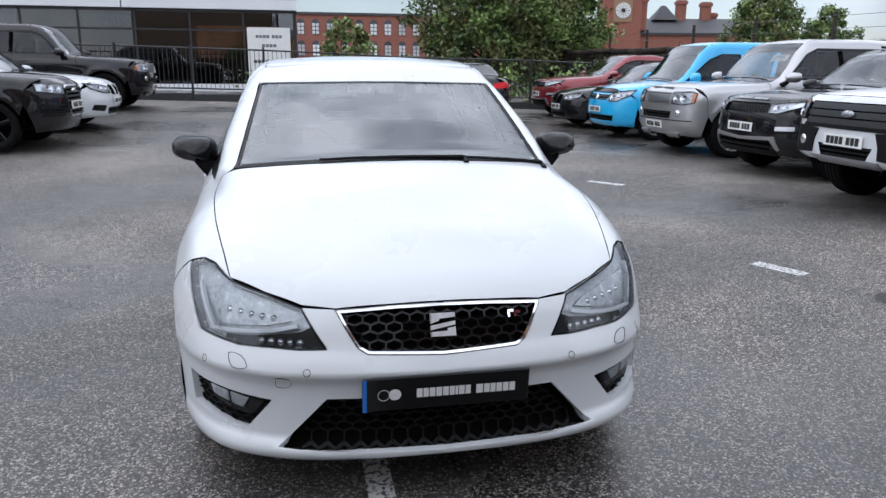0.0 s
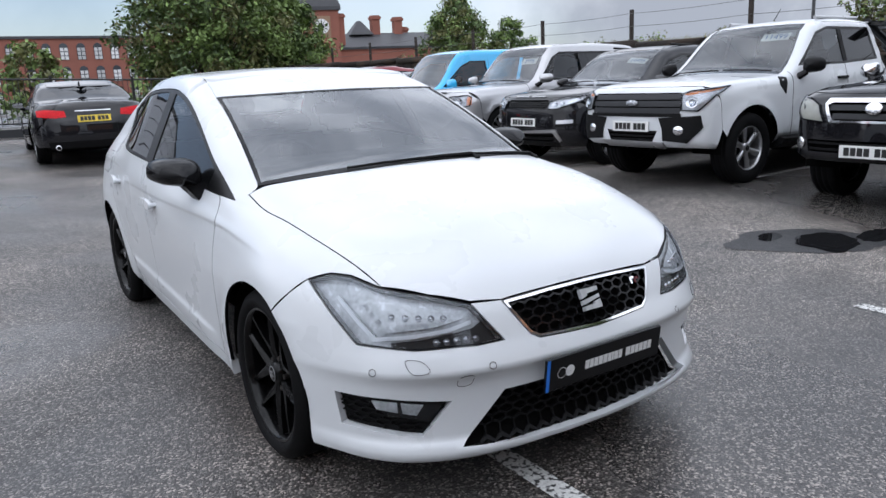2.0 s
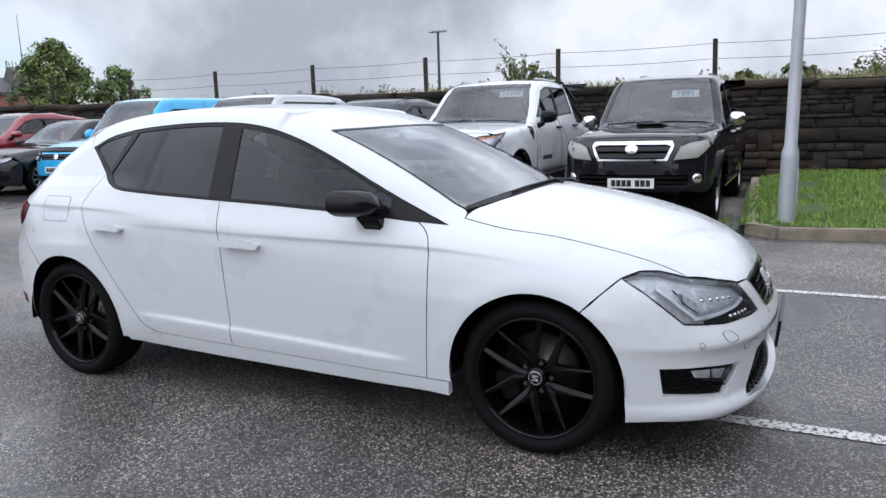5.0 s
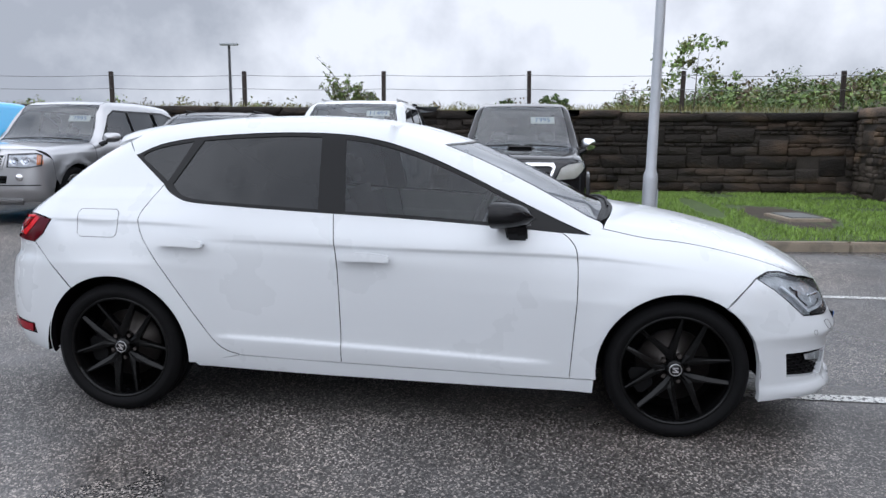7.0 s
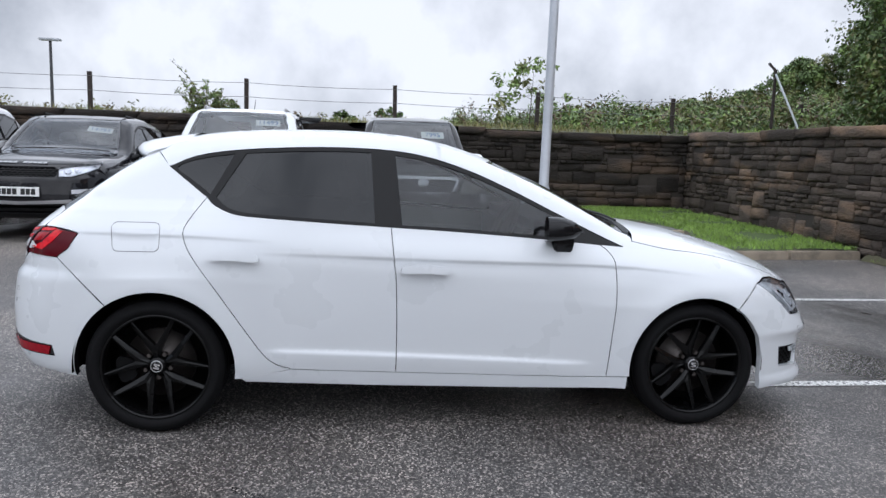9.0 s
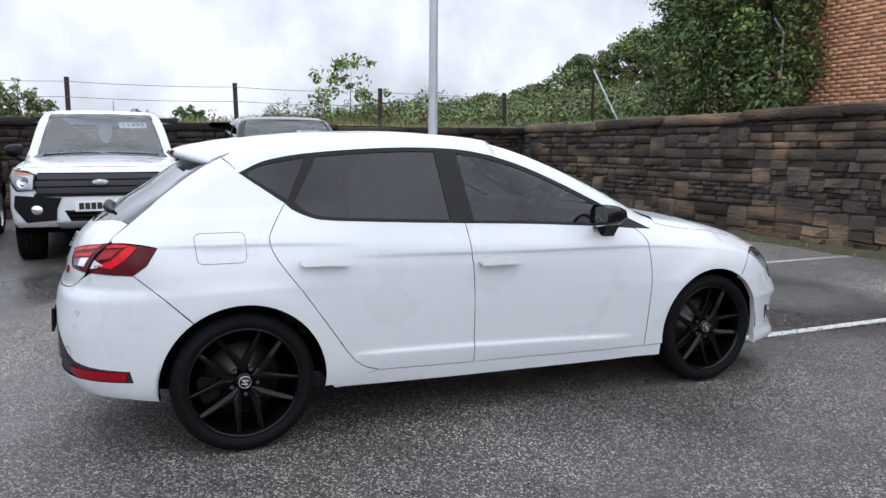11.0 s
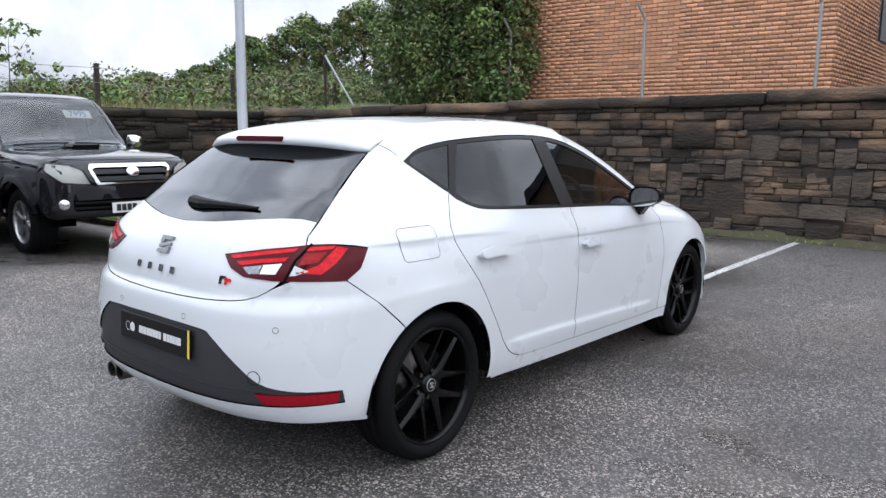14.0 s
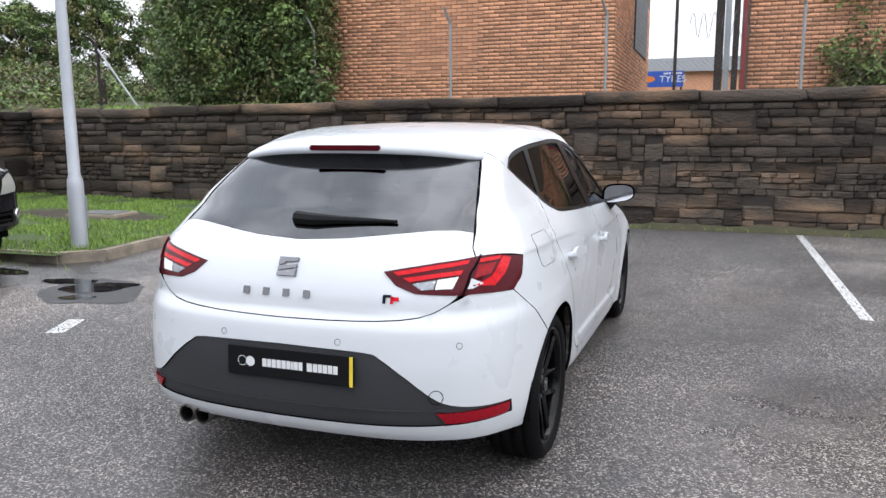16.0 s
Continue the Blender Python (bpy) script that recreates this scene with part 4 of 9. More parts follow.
for s in (1, -1):
    fr_uv = fog_r[s]
    panel("fog_recess", hatch, RB, inset(fr_uv, -0.004), M["black_plastic"], leon, offset=-0.03, depth=0.01, gap=0)
    hexmesh("fog_mesh", leon, hatch, RB, inset(fr_uv, 0.004), M["black_plastic"], 0.022, -0.02, 0.004, 2.2)
    lens_uv = RB.uv(p_front(mir0([(0.745, 0.392), (0.66, 0.386), (0.555, 0.372), (0.598, 0.318), (0.70, 0.340)], s)))
    panel("fog_lamp_reflector", hatch, RB, lens_uv, M["gloss_black"], leon, offset=-0.016, depth=0.01, gap=0, edge=M["gloss_black"])
    for pts, mt in (([(0.735, 0.384), (0.678, 0.380), (0.676, 0.348), (0.725, 0.358)], "lamp_clear"), ([(0.668, 0.379), (0.610, 0.371), (0.628, 0.338), (0.664, 0.346)], "lamp_clear")):
        panel("fog_lamp_facet", hatch, RB, RB.uv(p_front(mir0(pts, s))), M[mt], leon, offset=-0.010, depth=0.006, gap=0, res=0.02, label="bright fog lamp facet", edge=M[mt])
    panel("fog_lamp_lens", hatch, RB, lens_uv, M["clear_lens"], leon, offset=-0.001, depth=0, gap=0.002).visible_shadow = False
    # headlamps: a dark tray, a silver reflector, a white light blade and a clear cover
    hl = RB.uv(np.vstack([p_side(s, LAMP_OUT[:1]), p_top(mir(LAMP_UP, s)), b_front[s][-1:], b_front[s][-2:-1], p_front(mir0([HEADLAMP[2], HEADLAMP[3], HEADLAMP[4], HEADLAMP[5], HEADLAMP[6]], s)), p_side(s, LAMP_OUT[::-1][:-1])]))
    panel("headlamp_tray", hatch, RB, inset(hl, -0.003), M["lamp_clear"], leon, offset=-0.030, depth=0, gap=0)
    panel("headlamp_rim", hatch, RB, hl, M["gloss_black"], leon, holes=[inset(resample(hl, 0.02), 0.006)], offset=-0.003, depth=0.03, gap=0.001, res=0.02, edge=M["lamp_grey"])
    inner = RB.uv(p_front(mir0([(0.72, 0.700), (0.62, 0.692), (0.50, 0.655), (0.465, 0.632), (0.55, 0.615), (0.69, 0.604), (0.715, 0.64)], s)))
    panel("headlamp_reflector", hatch, RB, inner, M["lamp_clear"], leon, offset=-0.018, depth=0.012, gap=0, label="grey faceted reflector", res=0.02, edge=M["lamp_dark"])
    for leg in ([(0.758, 0.702), (0.748, 0.665), (0.733, 0.625), (0.712, 0.588)], [(0.718, 0.584), (0.62, 0.592), (0.52, 0.602), (0.445, 0.618)]):
        strip("headlamp_blade", hatch, RB, RB.uv(p_front(mir0(leg, s))), 0.012, M["lamp_blade"], leon, -0.008, "white light blade", 0.012)
    low_l = RB.uv(p_front(mir0([(0.68, 0.574), (0.60, 0.581), (0.44, 0.602), (0.405, 0.618), (0.372, 0.560), (0.44, 0.556), (0.523, 0.558), (0.60, 0.557), (0.68, 0.558)], s)))
    panel("headlamp_low_reflector", hatch, RB, low_l, M["lamp_dark"], leon, offset=-0.024, depth=0.01, gap=0, res=0.02)
    for row in range(2):
        for i in range(5):
            y, z = ((0.66 - i * 0.035, 0.650 - i * 0.003) if row == 0 else (0.56 - i * 0.030, 0.570))
            mm = place_on(hatch, RB, RB.uv(p_front([(y * s, z)]))[0], -0.017)
            v, f = lathe([(0.001, 0.006), (0.006, 0.005), (0.011, 0.0)], 10)
            child("led_lens", mesh_from("led_lens", v, f, M["chrome"]), leon, "", mm @ Matrix.Rotation(radians(90), 4, "X"))
    panel("headlamp_cover", hatch, RB, hl, M["clear_lens"], leon, offset=0.0, depth=0, gap=0.004, label="clear plastic headlamp cover").visible_shadow = False
    # parking sensors, washer flap and tow cover as fine outlines
    for y, z in ((0.42, 0.490), (0.735, 0.490)):
        mm = place_on(hatch, RB, RB.uv(p_front([(y * s, z)]))[0], 0.0005)
        v, f = lathe([(0.010, 0.001), (0.012, 0.001)], 20)
        child("parking_sensor", mesh_from("parking_sensor", v, f, M["seam"]), leon, "", mm @ Matrix.Rotation(radians(90), 4, "X"))
    wf = RB.uv(p_front(mir0([(0.655, 0.525), (0.615, 0.523), (0.60, 0.492), (0.645, 0.487)], s)))
    panel("washer_flap", hatch, RB, curve(wf, 4, True), W, leon, holes=[inset(curve(wf, 4, True), 0.0013)], offset=0.0012, depth=0.002, gap=0, res=0.01, edge=M["seam"]).data.materials[0] = M["seam"]
tow = RB.uv(p_front([(-0.515, 0.468), (-0.475, 0.466), (-0.475, 0.43), (-0.515, 0.43)]))
panel("tow_cover", hatch, RB, curve(tow, 4, True), M["seam"], leon, holes=[inset(curve(tow, 4, True), 0.0012)], offset=0.0012, depth=0.002, gap=0, res=0.01)

# badges as plain shapes
mb = place_on(hatch, RB, RB.uv(p_front([(0.0, 0.612)]))[0], 0.002)
def badge(name, mat, label, m):
    bm = bmesh.new()
    for pts in ([(-0.038, 0.036), (0.038, 0.036), (0.038, 0.022), (-0.012, 0.018), (-0.012, 0.012), (-0.038, 0.004)], [(-0.038, -0.002), (0.038, 0.010), (0.038, -0.002), (-0.038, -0.016)], [(0.038, -0.008), (0.038, -0.036), (-0.038, -0.036), (-0.038, -0.022), (0.012, -0.020), (0.012, -0.013)]):
        a = [bm.verts.new((x, y, 0.009)) for x, y in pts]
        b = [bm.verts.new((x * 1.04, y * 1.03, -0.004)) for x, y in pts]
        bm.faces.new(a)
        for i in range(len(pts)):
            k = (i + 1) % len(pts)
            bm.faces.new((a[i], b[i], b[k], a[k]))
    part(name, bm, mat, leon, label, m=m)


badge("front_badge", M["lamp_white"], "silver grille badge", mb)
mb = place_on(hatch, RB, RB.uv(p_front([(0.235, 0.632)]))[0], 0.0)
for i, q in enumerate(("chrome", "dark_red_lens")):
    bm = bmesh.new()
    box(bm, -0.022 + i * 0.022, -0.002 + i * 0.022, 0.002 - i * 0.006, 0.010 - i * 0.004, 0, 0.004)
    box(bm, -0.024 + i * 0.022, -0.016 + i * 0.022, -0.014, 0.006, 0, 0.004)
    part("trim_badge", bm, M[q], leon, m=mb)
NAME_MARKS = (1, 0.9, 1, 1, 1, 0.9, 0.5, 1, 0.9, -0.7, 1.2, 1, 0.9, 1, 1, 1)
pl = number_plate(leon, hatch, RB, 0.0, 0.432, 0.52, 0.111, M["plate_black"], (M["letter_white"], 0.030, NAME_MARKS, 0.60, 0.06), "front_plate", (M["plate_blue"], -0.259, 0.012), 0.046, "black dealer plate with white marks")
rp = None


def roundels(pl, x):
    for i, (q, w) in enumerate((("letter_white", 0), ("letter_white", 1))):
        v, f = lathe([(0.017 if i == 0 else 0.001, 0.0), (0.019, 0.0)], 24)
        child("plate_roundel", mesh_from("plate_roundel", v, f, M[q]), pl, "", Matrix.Translation((x + i * 0.034, 0, 0.0012)) @ Matrix.Rotation(radians(90), 4, "X"))


roundels(pl, -0.195)

# sides
DLO = [(-1.285, 1.245), (-1.17, 1.296), (-0.98, 1.330), (-0.72, 1.350), (-0.49, 1.358), (-0.246, 1.352), (-0.053, 1.324), (0.144, 1.266), (0.346, 1.182), (0.553, 1.083), (0.764, 0.983), (0.925, 0.912),
       (0.613, 0.940), (0.331, 0.962), (0.054, 0.980), (-0.217, 0.992), (-0.483, 1.006), (-0.743, 1.020), (-0.923, 1.031), (-1.00, 1.047), (-1.069, 1.080), (-1.115, 1.120), (-1.19, 1.175), (-1.255, 1.222)]
REAR_EDGE = [(-1.098, 1.110), (-1.165, 1.012), (-1.19, 0.947), (-1.155, 0.857), (-1.044, 0.701), (-0.918, 0.516), (-0.828, 0.386), (-0.763, 0.335), (-0.684, 0.313)]
MID_EDGE = [(-0.238, 0.994), (-0.225, 0.86), (-0.211, 0.737), (-0.203, 0.50), (-0.203, 0.297)]
RAIL_LINE = curve([(-1.36, 0.545), (-1.26, 0.54), (-1.0, 0.535), (-0.7, 0.545), (-0.3, 0.550), (0.05, 0.570), (0.245, 0.598), (0.4, 0.612), (0.6, 0.636), (0.86, 0.672), (0.972, 0.695), (0.985, 0.735)], 3)
FRONT_EDGE = [(0.80, 0.922), (0.84, 0.89), (0.868, 0.832), (0.873, 0.663), (0.863, 0.492), (0.848, 0.267)]
for s in (1, -1):
    pr = SIDE_L if s > 0 else SIDE_R
    S = lambda pts: side_uv(s, pts)
    dlo = S(curve(DLO, 4, True, sharp=(11,)))
    dlo_low = [q for q in DLO[11:]]
    rear_e, mid_e, front_e = curve(REAR_EDGE, 4), curve(MID_EDGE, 3), curve(FRONT_EDGE, 4)
    low_r = np.array([(-0.684, 0.313), (-0.45, 0.304), (-0.203, 0.297)])
    low_f = np.array([(-0.203, 0.297), (0.3, 0.282), (0.848, 0.267)])
    belt_r = curve([(-0.238, 0.994), (-0.483, 1.006), (-0.743, 1.020), (-0.923, 1.031), (-1.00, 1.047), (-1.069, 1.080), (-1.098, 1.110)], 3)
    belt_f = curve([(0.80, 0.922), (0.613, 0.940), (0.331, 0.962), (0.054, 0.980), (-0.238, 0.994)], 3)
    d_r = panel("rear_door", hatch, pr, S(np.vstack([rear_e, low_r[1:], mid_e[::-1][1:], belt_r[1:-1]])), W, leon, res=0.024, folds=folds(s, pr))
    d_f = panel("front_door", hatch, pr, S(np.vstack([mid_e, low_f[1:], front_e[::-1][1:], belt_f[1:-1]])), W, leon, res=0.024, folds=folds(s, pr))
    for dd, hx, hz in ((d_r, -0.955, 0.842), (d_f, -0.078, 0.800)):
        bar = S(curve([(hx - 0.112, hz + 0.002), (hx - 0.095, hz + 0.019), (hx, hz + 0.025), (hx + 0.095, hz + 0.015), (hx + 0.112, hz - 0.004), (hx + 0.095, hz - 0.017), (hx, hz - 0.013), (hx - 0.095, hz - 0.014)], 4, True))
        h_bar = panel("door_handle", hatch, pr, bar, W, dd, offset=0.040, depth=0.016, gap=0, res=0.012, edge=W, label="white pull handle")
        for fx in (hx - 0.097, hx + 0.094):
            foot = S(curve([(fx - 0.014, hz), (fx, hz + 0.015), (fx + 0.014, hz), (fx, hz - 0.013)], 4, True))
            panel("handle_foot", hatch, pr, foot, W, dd, offset=0.034, depth=0.036, gap=0, res=0.012, edge=W)
        cup = S(curve([(hx - 0.075, hz - 0.004), (hx, hz + 0.030), (hx + 0.075, hz - 0.006), (hx, hz - 0.036)], 5, True))
        panel("handle_cup", hatch, pr, cup, M["cup_paint"], dd, offset=0.0015, depth=0.003, gap=0, res=0.02, edge=W)
    # sill, wing, body side with the quarter panel and roof rail
    sill = [(-0.925, 0.262), (-0.70, 0.311)] + [(-0.45, 0.302), (-0.203, 0.295), (0.3, 0.280), (0.848, 0.265), (0.955, 0.268), (0.952, 0.205), (0.4, 0.214), (-0.3, 0.228), (-0.91, 0.246)]
    panel("sill", hatch, pr, S(sill), W, leon, res=RES, depth=0.03, gap=0.0006, edge=W)
    DIAG = Flat((0, -s * 0.75, -0.66), (1, 0, 0))
    arch_f = arc(AX, AZ, 0.354, 188, 57, 20)
    wing3 = np.vstack([p_side(s, [(0.855, 0.267), (0.955, 0.268)] + arch_f + [(1.59, 0.69), (1.645, 0.738)]), p_top(mir(LAMP_UP, s)), b_front[s][-1:], p_top(mir(curve(BONNET_SIDE, 4)[1:], s)),
                       p_side(s, [(0.93, 0.935), (0.925, 0.912)]), p_side(s, curve(FRONT_EDGE, 4))])
    panel("front_wing", hatch, DIAG, DIAG.uv(wing3), W, leon, res=0.02, folds=folds(s, DIAG))
    DIAG2 = Flat((0, -s * 0.86, -0.5), (1, 0, 0))
    arch_r = arc(-AX, AZ, 0.362, 125, -9, 22)
    gate_side = p_top(mir([(-1.36, 0.550), (-1.43, 0.570), (-1.53, 0.595), (-1.64, 0.621), (-1.762, 0.650), (-1.82, 0.658)], s))
    split = hatch.lift(BACK, BACK.uv(np.array([(0, 0.676 * s, 0.953)])))[0]
    tail_pts = np.vstack([gate_side, split, p_side(s, [(-1.80, 0.956), (-1.655, 0.937), (-1.70, 0.865), (-1.755, 0.824), (-1.645, 0.731)])])
    hole = p_side(s, curve(DLO, 3, True, sharp=(11,)))
    # quarter panel: behind the door; roof rail: over the windows
    quarter = np.vstack([p_side(s, curve(REAR_EDGE, 3)[:-1]), p_side(s, [(-0.70, 0.313), (-0.925, 0.262)]), p_side(s, arch_r[::-1]), tail_pts[::-1],
                         p_side(s, [(-1.30, 1.262), (-1.285, 1.245), (-1.255, 1.222), (-1.19, 1.175), (-1.115, 1.120)])])
    panel("quarter_panel", hatch, DIAG2, DIAG2.uv(quarter), W, leon, res=0.02, gap=0.0015, folds=folds(s, DIAG2))
    rail_low = p_side(s, curve([(0.925, 0.914), (0.764, 0.985), (0.553, 1.085), (0.346, 1.184), (0.144, 1.268), (-0.053, 1.326), (-0.246, 1.354), (-0.49, 1.360), (-0.72, 1.352), (-0.98, 1.332), (-1.17, 1.298), (-1.285, 1.247), (-1.30, 1.262)], 3))
    DIAG3 = Flat((0, -s * 0.6, -0.8), (1, 0, 0))
    rail_top = p_top(mir(RAIL_LINE, s))
    panel("roof_rail", hatch, DIAG3, DIAG3.uv(np.vstack([rail_low, rail_top])), W, leon, res=RES, gap=0.0)
    # glass and black trim
    glass_f = curve([(-0.215, 1.330), (-0.053, 1.304), (0.144, 1.246), (0.346, 1.163), (0.553, 1.064), (0.66, 1.012), (0.66, 0.952), (0.331, 0.978), (0.054, 0.996), (-0.185, 1.006)], 3, True, sharp=(0, 5, 6, 9))
    glass_r = curve([(-0.93, 1.318), (-0.72, 1.333), (-0.49, 1.341), (-0.335, 1.339), (-0.315, 1.012), (-0.483, 1.022), (-0.743, 1.036), (-0.915, 1.047), (-1.0, 1.068), (-1.055, 1.112)], 3, True, sharp=(0, 3, 4, 9))
    glass_q = curve([(-1.25, 1.243), (-1.16, 1.283), (-0.985, 1.314), (-1.085, 1.125), (-1.12, 1.150), (-1.19, 1.198)], 3, True, sharp=(2, 3))
    ring = dlo
    panel("window_trim", hatch, pr, ring, M["trim_black"], leon, holes=[S(glass_f), S(glass_r), S(glass_q)], offset=-0.002, depth=0.012, gap=0.001, res=RES, label="black window surround", edge=M["trim_black"])
    for nm, gl, mt in (("front_side_window", glass_f, "side_glass"), ("rear_side_window", glass_r, "privacy_glass"), ("quarter_window", glass_q, "privacy_glass")):
        panel(nm, hatch, pr, S(gl), M[mt], leon, offset=-0.006, depth=0, gap=-0.003, res=0.05).visible_shadow = False
    flap = S(np.array([q for cx, cz, a in ((-1.318, 0.966, 90), (-1.482, 0.966, 180), (-1.474, 0.888, 270), (-1.318, 0.888, 360)) for q in arc(cx, cz, 0.026, a - 90, a, 5)])) if s < 0 else None
    if flap is not None:
        panel("fuel_flap", hatch, pr, flap, M["seam"], leon, holes=[inset(flap, 0.0018)], offset=0.001, depth=0.002, gap=0, res=0.02)
        panel("fuel_flap", hatch, pr, inset(flap, 0.002), W, leon, offset=0.0008, depth=0.002, gap=0, res=RES)
    mirror_unit(leon, s, 0.60, 0.795, 0.990, GB, (0.17, 0.21, 0.145), True)
    for ax, r in ((AX, 0.352), (-AX, 0.362)):
        liner(leon, ax, AZ, r + 0.008, 0.45, 0.85, s)

# roof, windscreen, rear window, tailgate
rt = RAIL_LINE[:19]
ft = curve([(0.245, 0.598), (0.30, 0.4), (0.33, 0.2), (0.34, 0.0)], 3)
roof = np.vstack([rt, ft[1:], (ft * [1, -1])[::-1][1:], (rt * [1, -1])[::-1][1:]])
panel("roof", hatch, TOP, top_uv(roof), W, leon, res=RES, gap=0.0012, depth=0.008, edge=W)
WS = Flat((-0.75, 0, -0.66), (0, 1, 0))
ws_s = curve([(0.245, 0.593), (0.4, 0.608), (0.6, 0.632), (0.86, 0.668), (0.975, 0.693)], 3)
ws_b = curve([(0.975, 0.693), (1.015, 0.6), (1.065, 0.3), (1.075, 0.0)], 3)
ws = np.vstack([ft[::-1], ws_s[1:], ws_b[1:], (ws_b * [1, -1])[::-1][1:], (ws_s * [1, -1])[::-1][1:], (ft * [1, -1])[1:-1]])
wsu = WS.uv(p_top(ws))
panel("windscreen_band", hatch, WS, wsu, M["gloss_black"], leon, holes=[inset(resample(wsu, 0.05), 0.015)], offset=-0.0012, depth=0, gap=0.001, res=0.04, label="black windscreen border")
panel("windscreen", hatch, WS, wsu, M["windscreen"], leon, offset=-0.003, depth=0, gap=0.002, res=0.05).visible_shadow = False
cw = curve([(0.958, 0.680), (0.970, 0.6), (1.012, 0.3), (1.020, 0.0)], 3)
cowl = np.vstack([ws_b, (ws_b * [1, -1])[::-1][1:], cw * [1, -1], cw[::-1][1:]])
panel("cowl", hatch, WS, WS.uv(p_top(cowl)), M["black_plastic"], leon, offset=0.0012, depth=0.004, gap=0.001, res=0.04, edge=M["black_plastic"])
BK = Flat((0.8, 0, -0.6), (0, 1, 0))
rw_side = [(-1.36, 0.545), (-1.43, 0.565), (-1.53, 0.590), (-1.64, 0.616), (-1.762, 0.645)]
rw_low = curve([(-1.762, 0.645), (-1.850, 0.42), (-1.908, 0.2), (-1.928, 0.0)], 3)
rw_top = curve([(-1.36, 0.54), (-1.37, 0.3), (-1.372, 0.0)], 3)
rwh = np.vstack([rw_top[::-1], np.array(rw_side)[1:], rw_low[1:]])
rw = np.vstack([rwh, (rwh * [1, -1])[::-1][1:-1]])
rwu = BK.uv(p_top(rw))
panel("rear_window", hatch, BK, rwu, M["rear_glass"], leon, offset=-0.003, depth=0, gap=0.002, res=0.05, label="dark tinted rear window").visible_shadow = False
TAIL_LAMP = [(0.375, 0.905), (0.56, 0.935), (0.70, 0.955), (0.80, 0.968), (0.80, 0.90), (0.755, 0.845), (0.62, 0.828), (0.50, 0.832), (0.43, 0.858)]


def p_back(pts):
    return hatch.lift(BACK, BACK.uv(np.array([(0, y, z) for y, z in pts])))[0]


HATCH_LOW = [(0.655, 0.845), (0.62, 0.80), (0.52, 0.752), (0.30, 0.735), (0.0, 0.730)]
tgs, lamps = [], {}
for s in (1, -1):
    l3 = np.vstack([p_back(mir0([(0.375, 0.905), (0.47, 0.922), (0.56, 0.937), (0.676, 0.953)], s)), p_side(s, [(-1.80, 0.956), (-1.655, 0.937), (-1.70, 0.865), (-1.755, 0.824)]),
                    p_back(mir0([(0.62, 0.826), (0.50, 0.832), (0.43, 0.858)], s))])
    lamps[s] = RR.uv(l3)
    e_top = p_top(mir([(-1.762, 0.645), (-1.82, 0.658)], s))
    tgs.append(np.vstack([p_top(mir(rw_low[::-1], s)), e_top[1:], p_back(mir0([(0.676, 0.953), (0.672, 0.88)] + list(map(tuple, curve(HATCH_LOW, 3))), s))]))
TG = Flat((0.93, 0, -0.36), (0, 1, 0))
gate = np.vstack([TG.uv(tgs[0]), TG.uv(tgs[1])[::-1][1:-1]])
panel("tailgate", hatch, TG, gate, W, leon, res=0.026, label="white tailgate")
rb = []
for s in (1, -1):
    edge3 = np.vstack([p_side(s, [(-1.672, 0.27)] + arc(-AX, AZ, 0.362, 186, 125, 9) + [(-1.645, 0.731), (-1.755, 0.824)]), p_back(mir0([(0.672, 0.829)] + list(map(tuple, curve(HATCH_LOW[1:], 3))), s))])
    rb.append(RR.uv(edge3))
half_w = abs(rb[0][0, 0])
low_rb = [(half_w * (1 - i / 8), 0.275 + 0.02 * min(1, i / 3)) for i in range(17)]
sgn = np.sign(rb[0][0, 0])
DIFF = [(0.80, 0.412), (0.70, 0.425), (0.60, 0.455), (0.50, 0.535), (0.40, 0.607), (0.33, 0.628), (0.0, 0.635)]
DIFF_LOW = [(0.80, 0.364), (0.60, 0.366), (0.30, 0.360), (0.0, 0.358)]
dh = np.vstack([curve(DIFF, 3), curve(DIFF_LOW, 3)[::-1][0:]])
dfu = np.vstack([RR.uv(p_back(curve(DIFF, 3))), RR.uv(p_back(mir0(curve(DIFF, 3), -1)))[::-1][1:], RR.uv(p_back(mir0(curve(DIFF_LOW, 3), -1))), RR.uv(p_back(curve(DIFF_LOW, 3)))[::-1][1:]])
out_rb = np.vstack([rb[0], rb[1][::-1][1:], np.array([(-sgn * abs(q[0]) if q[0] > 0 else sgn * abs(q[0]), q[1]) for q in low_rb])[1:-1]])
panel("rear_bumper", hatch, RR, out_rb, W, leon, holes=[dfu], res=0.026, depth=0.03)
panel("rear_diffuser", hatch, RR, dfu, M["dark_grey_plastic"], leon, offset=-0.006, depth=0.02, gap=0.0005, res=0.03, label="dark grey bumper insert", edge=M["dark_grey_plastic"])
strip("diffuser_ridge", hatch, RR, RR.uv(p_back([(0.62, 0.424), (0.5, 0.424), (0.2, 0.418), (0, 0.416), (-0.2, 0.418), (-0.5, 0.424), (-0.62, 0.424)])), 0.006, M["dark_grey_plastic"], leon, 0.002)
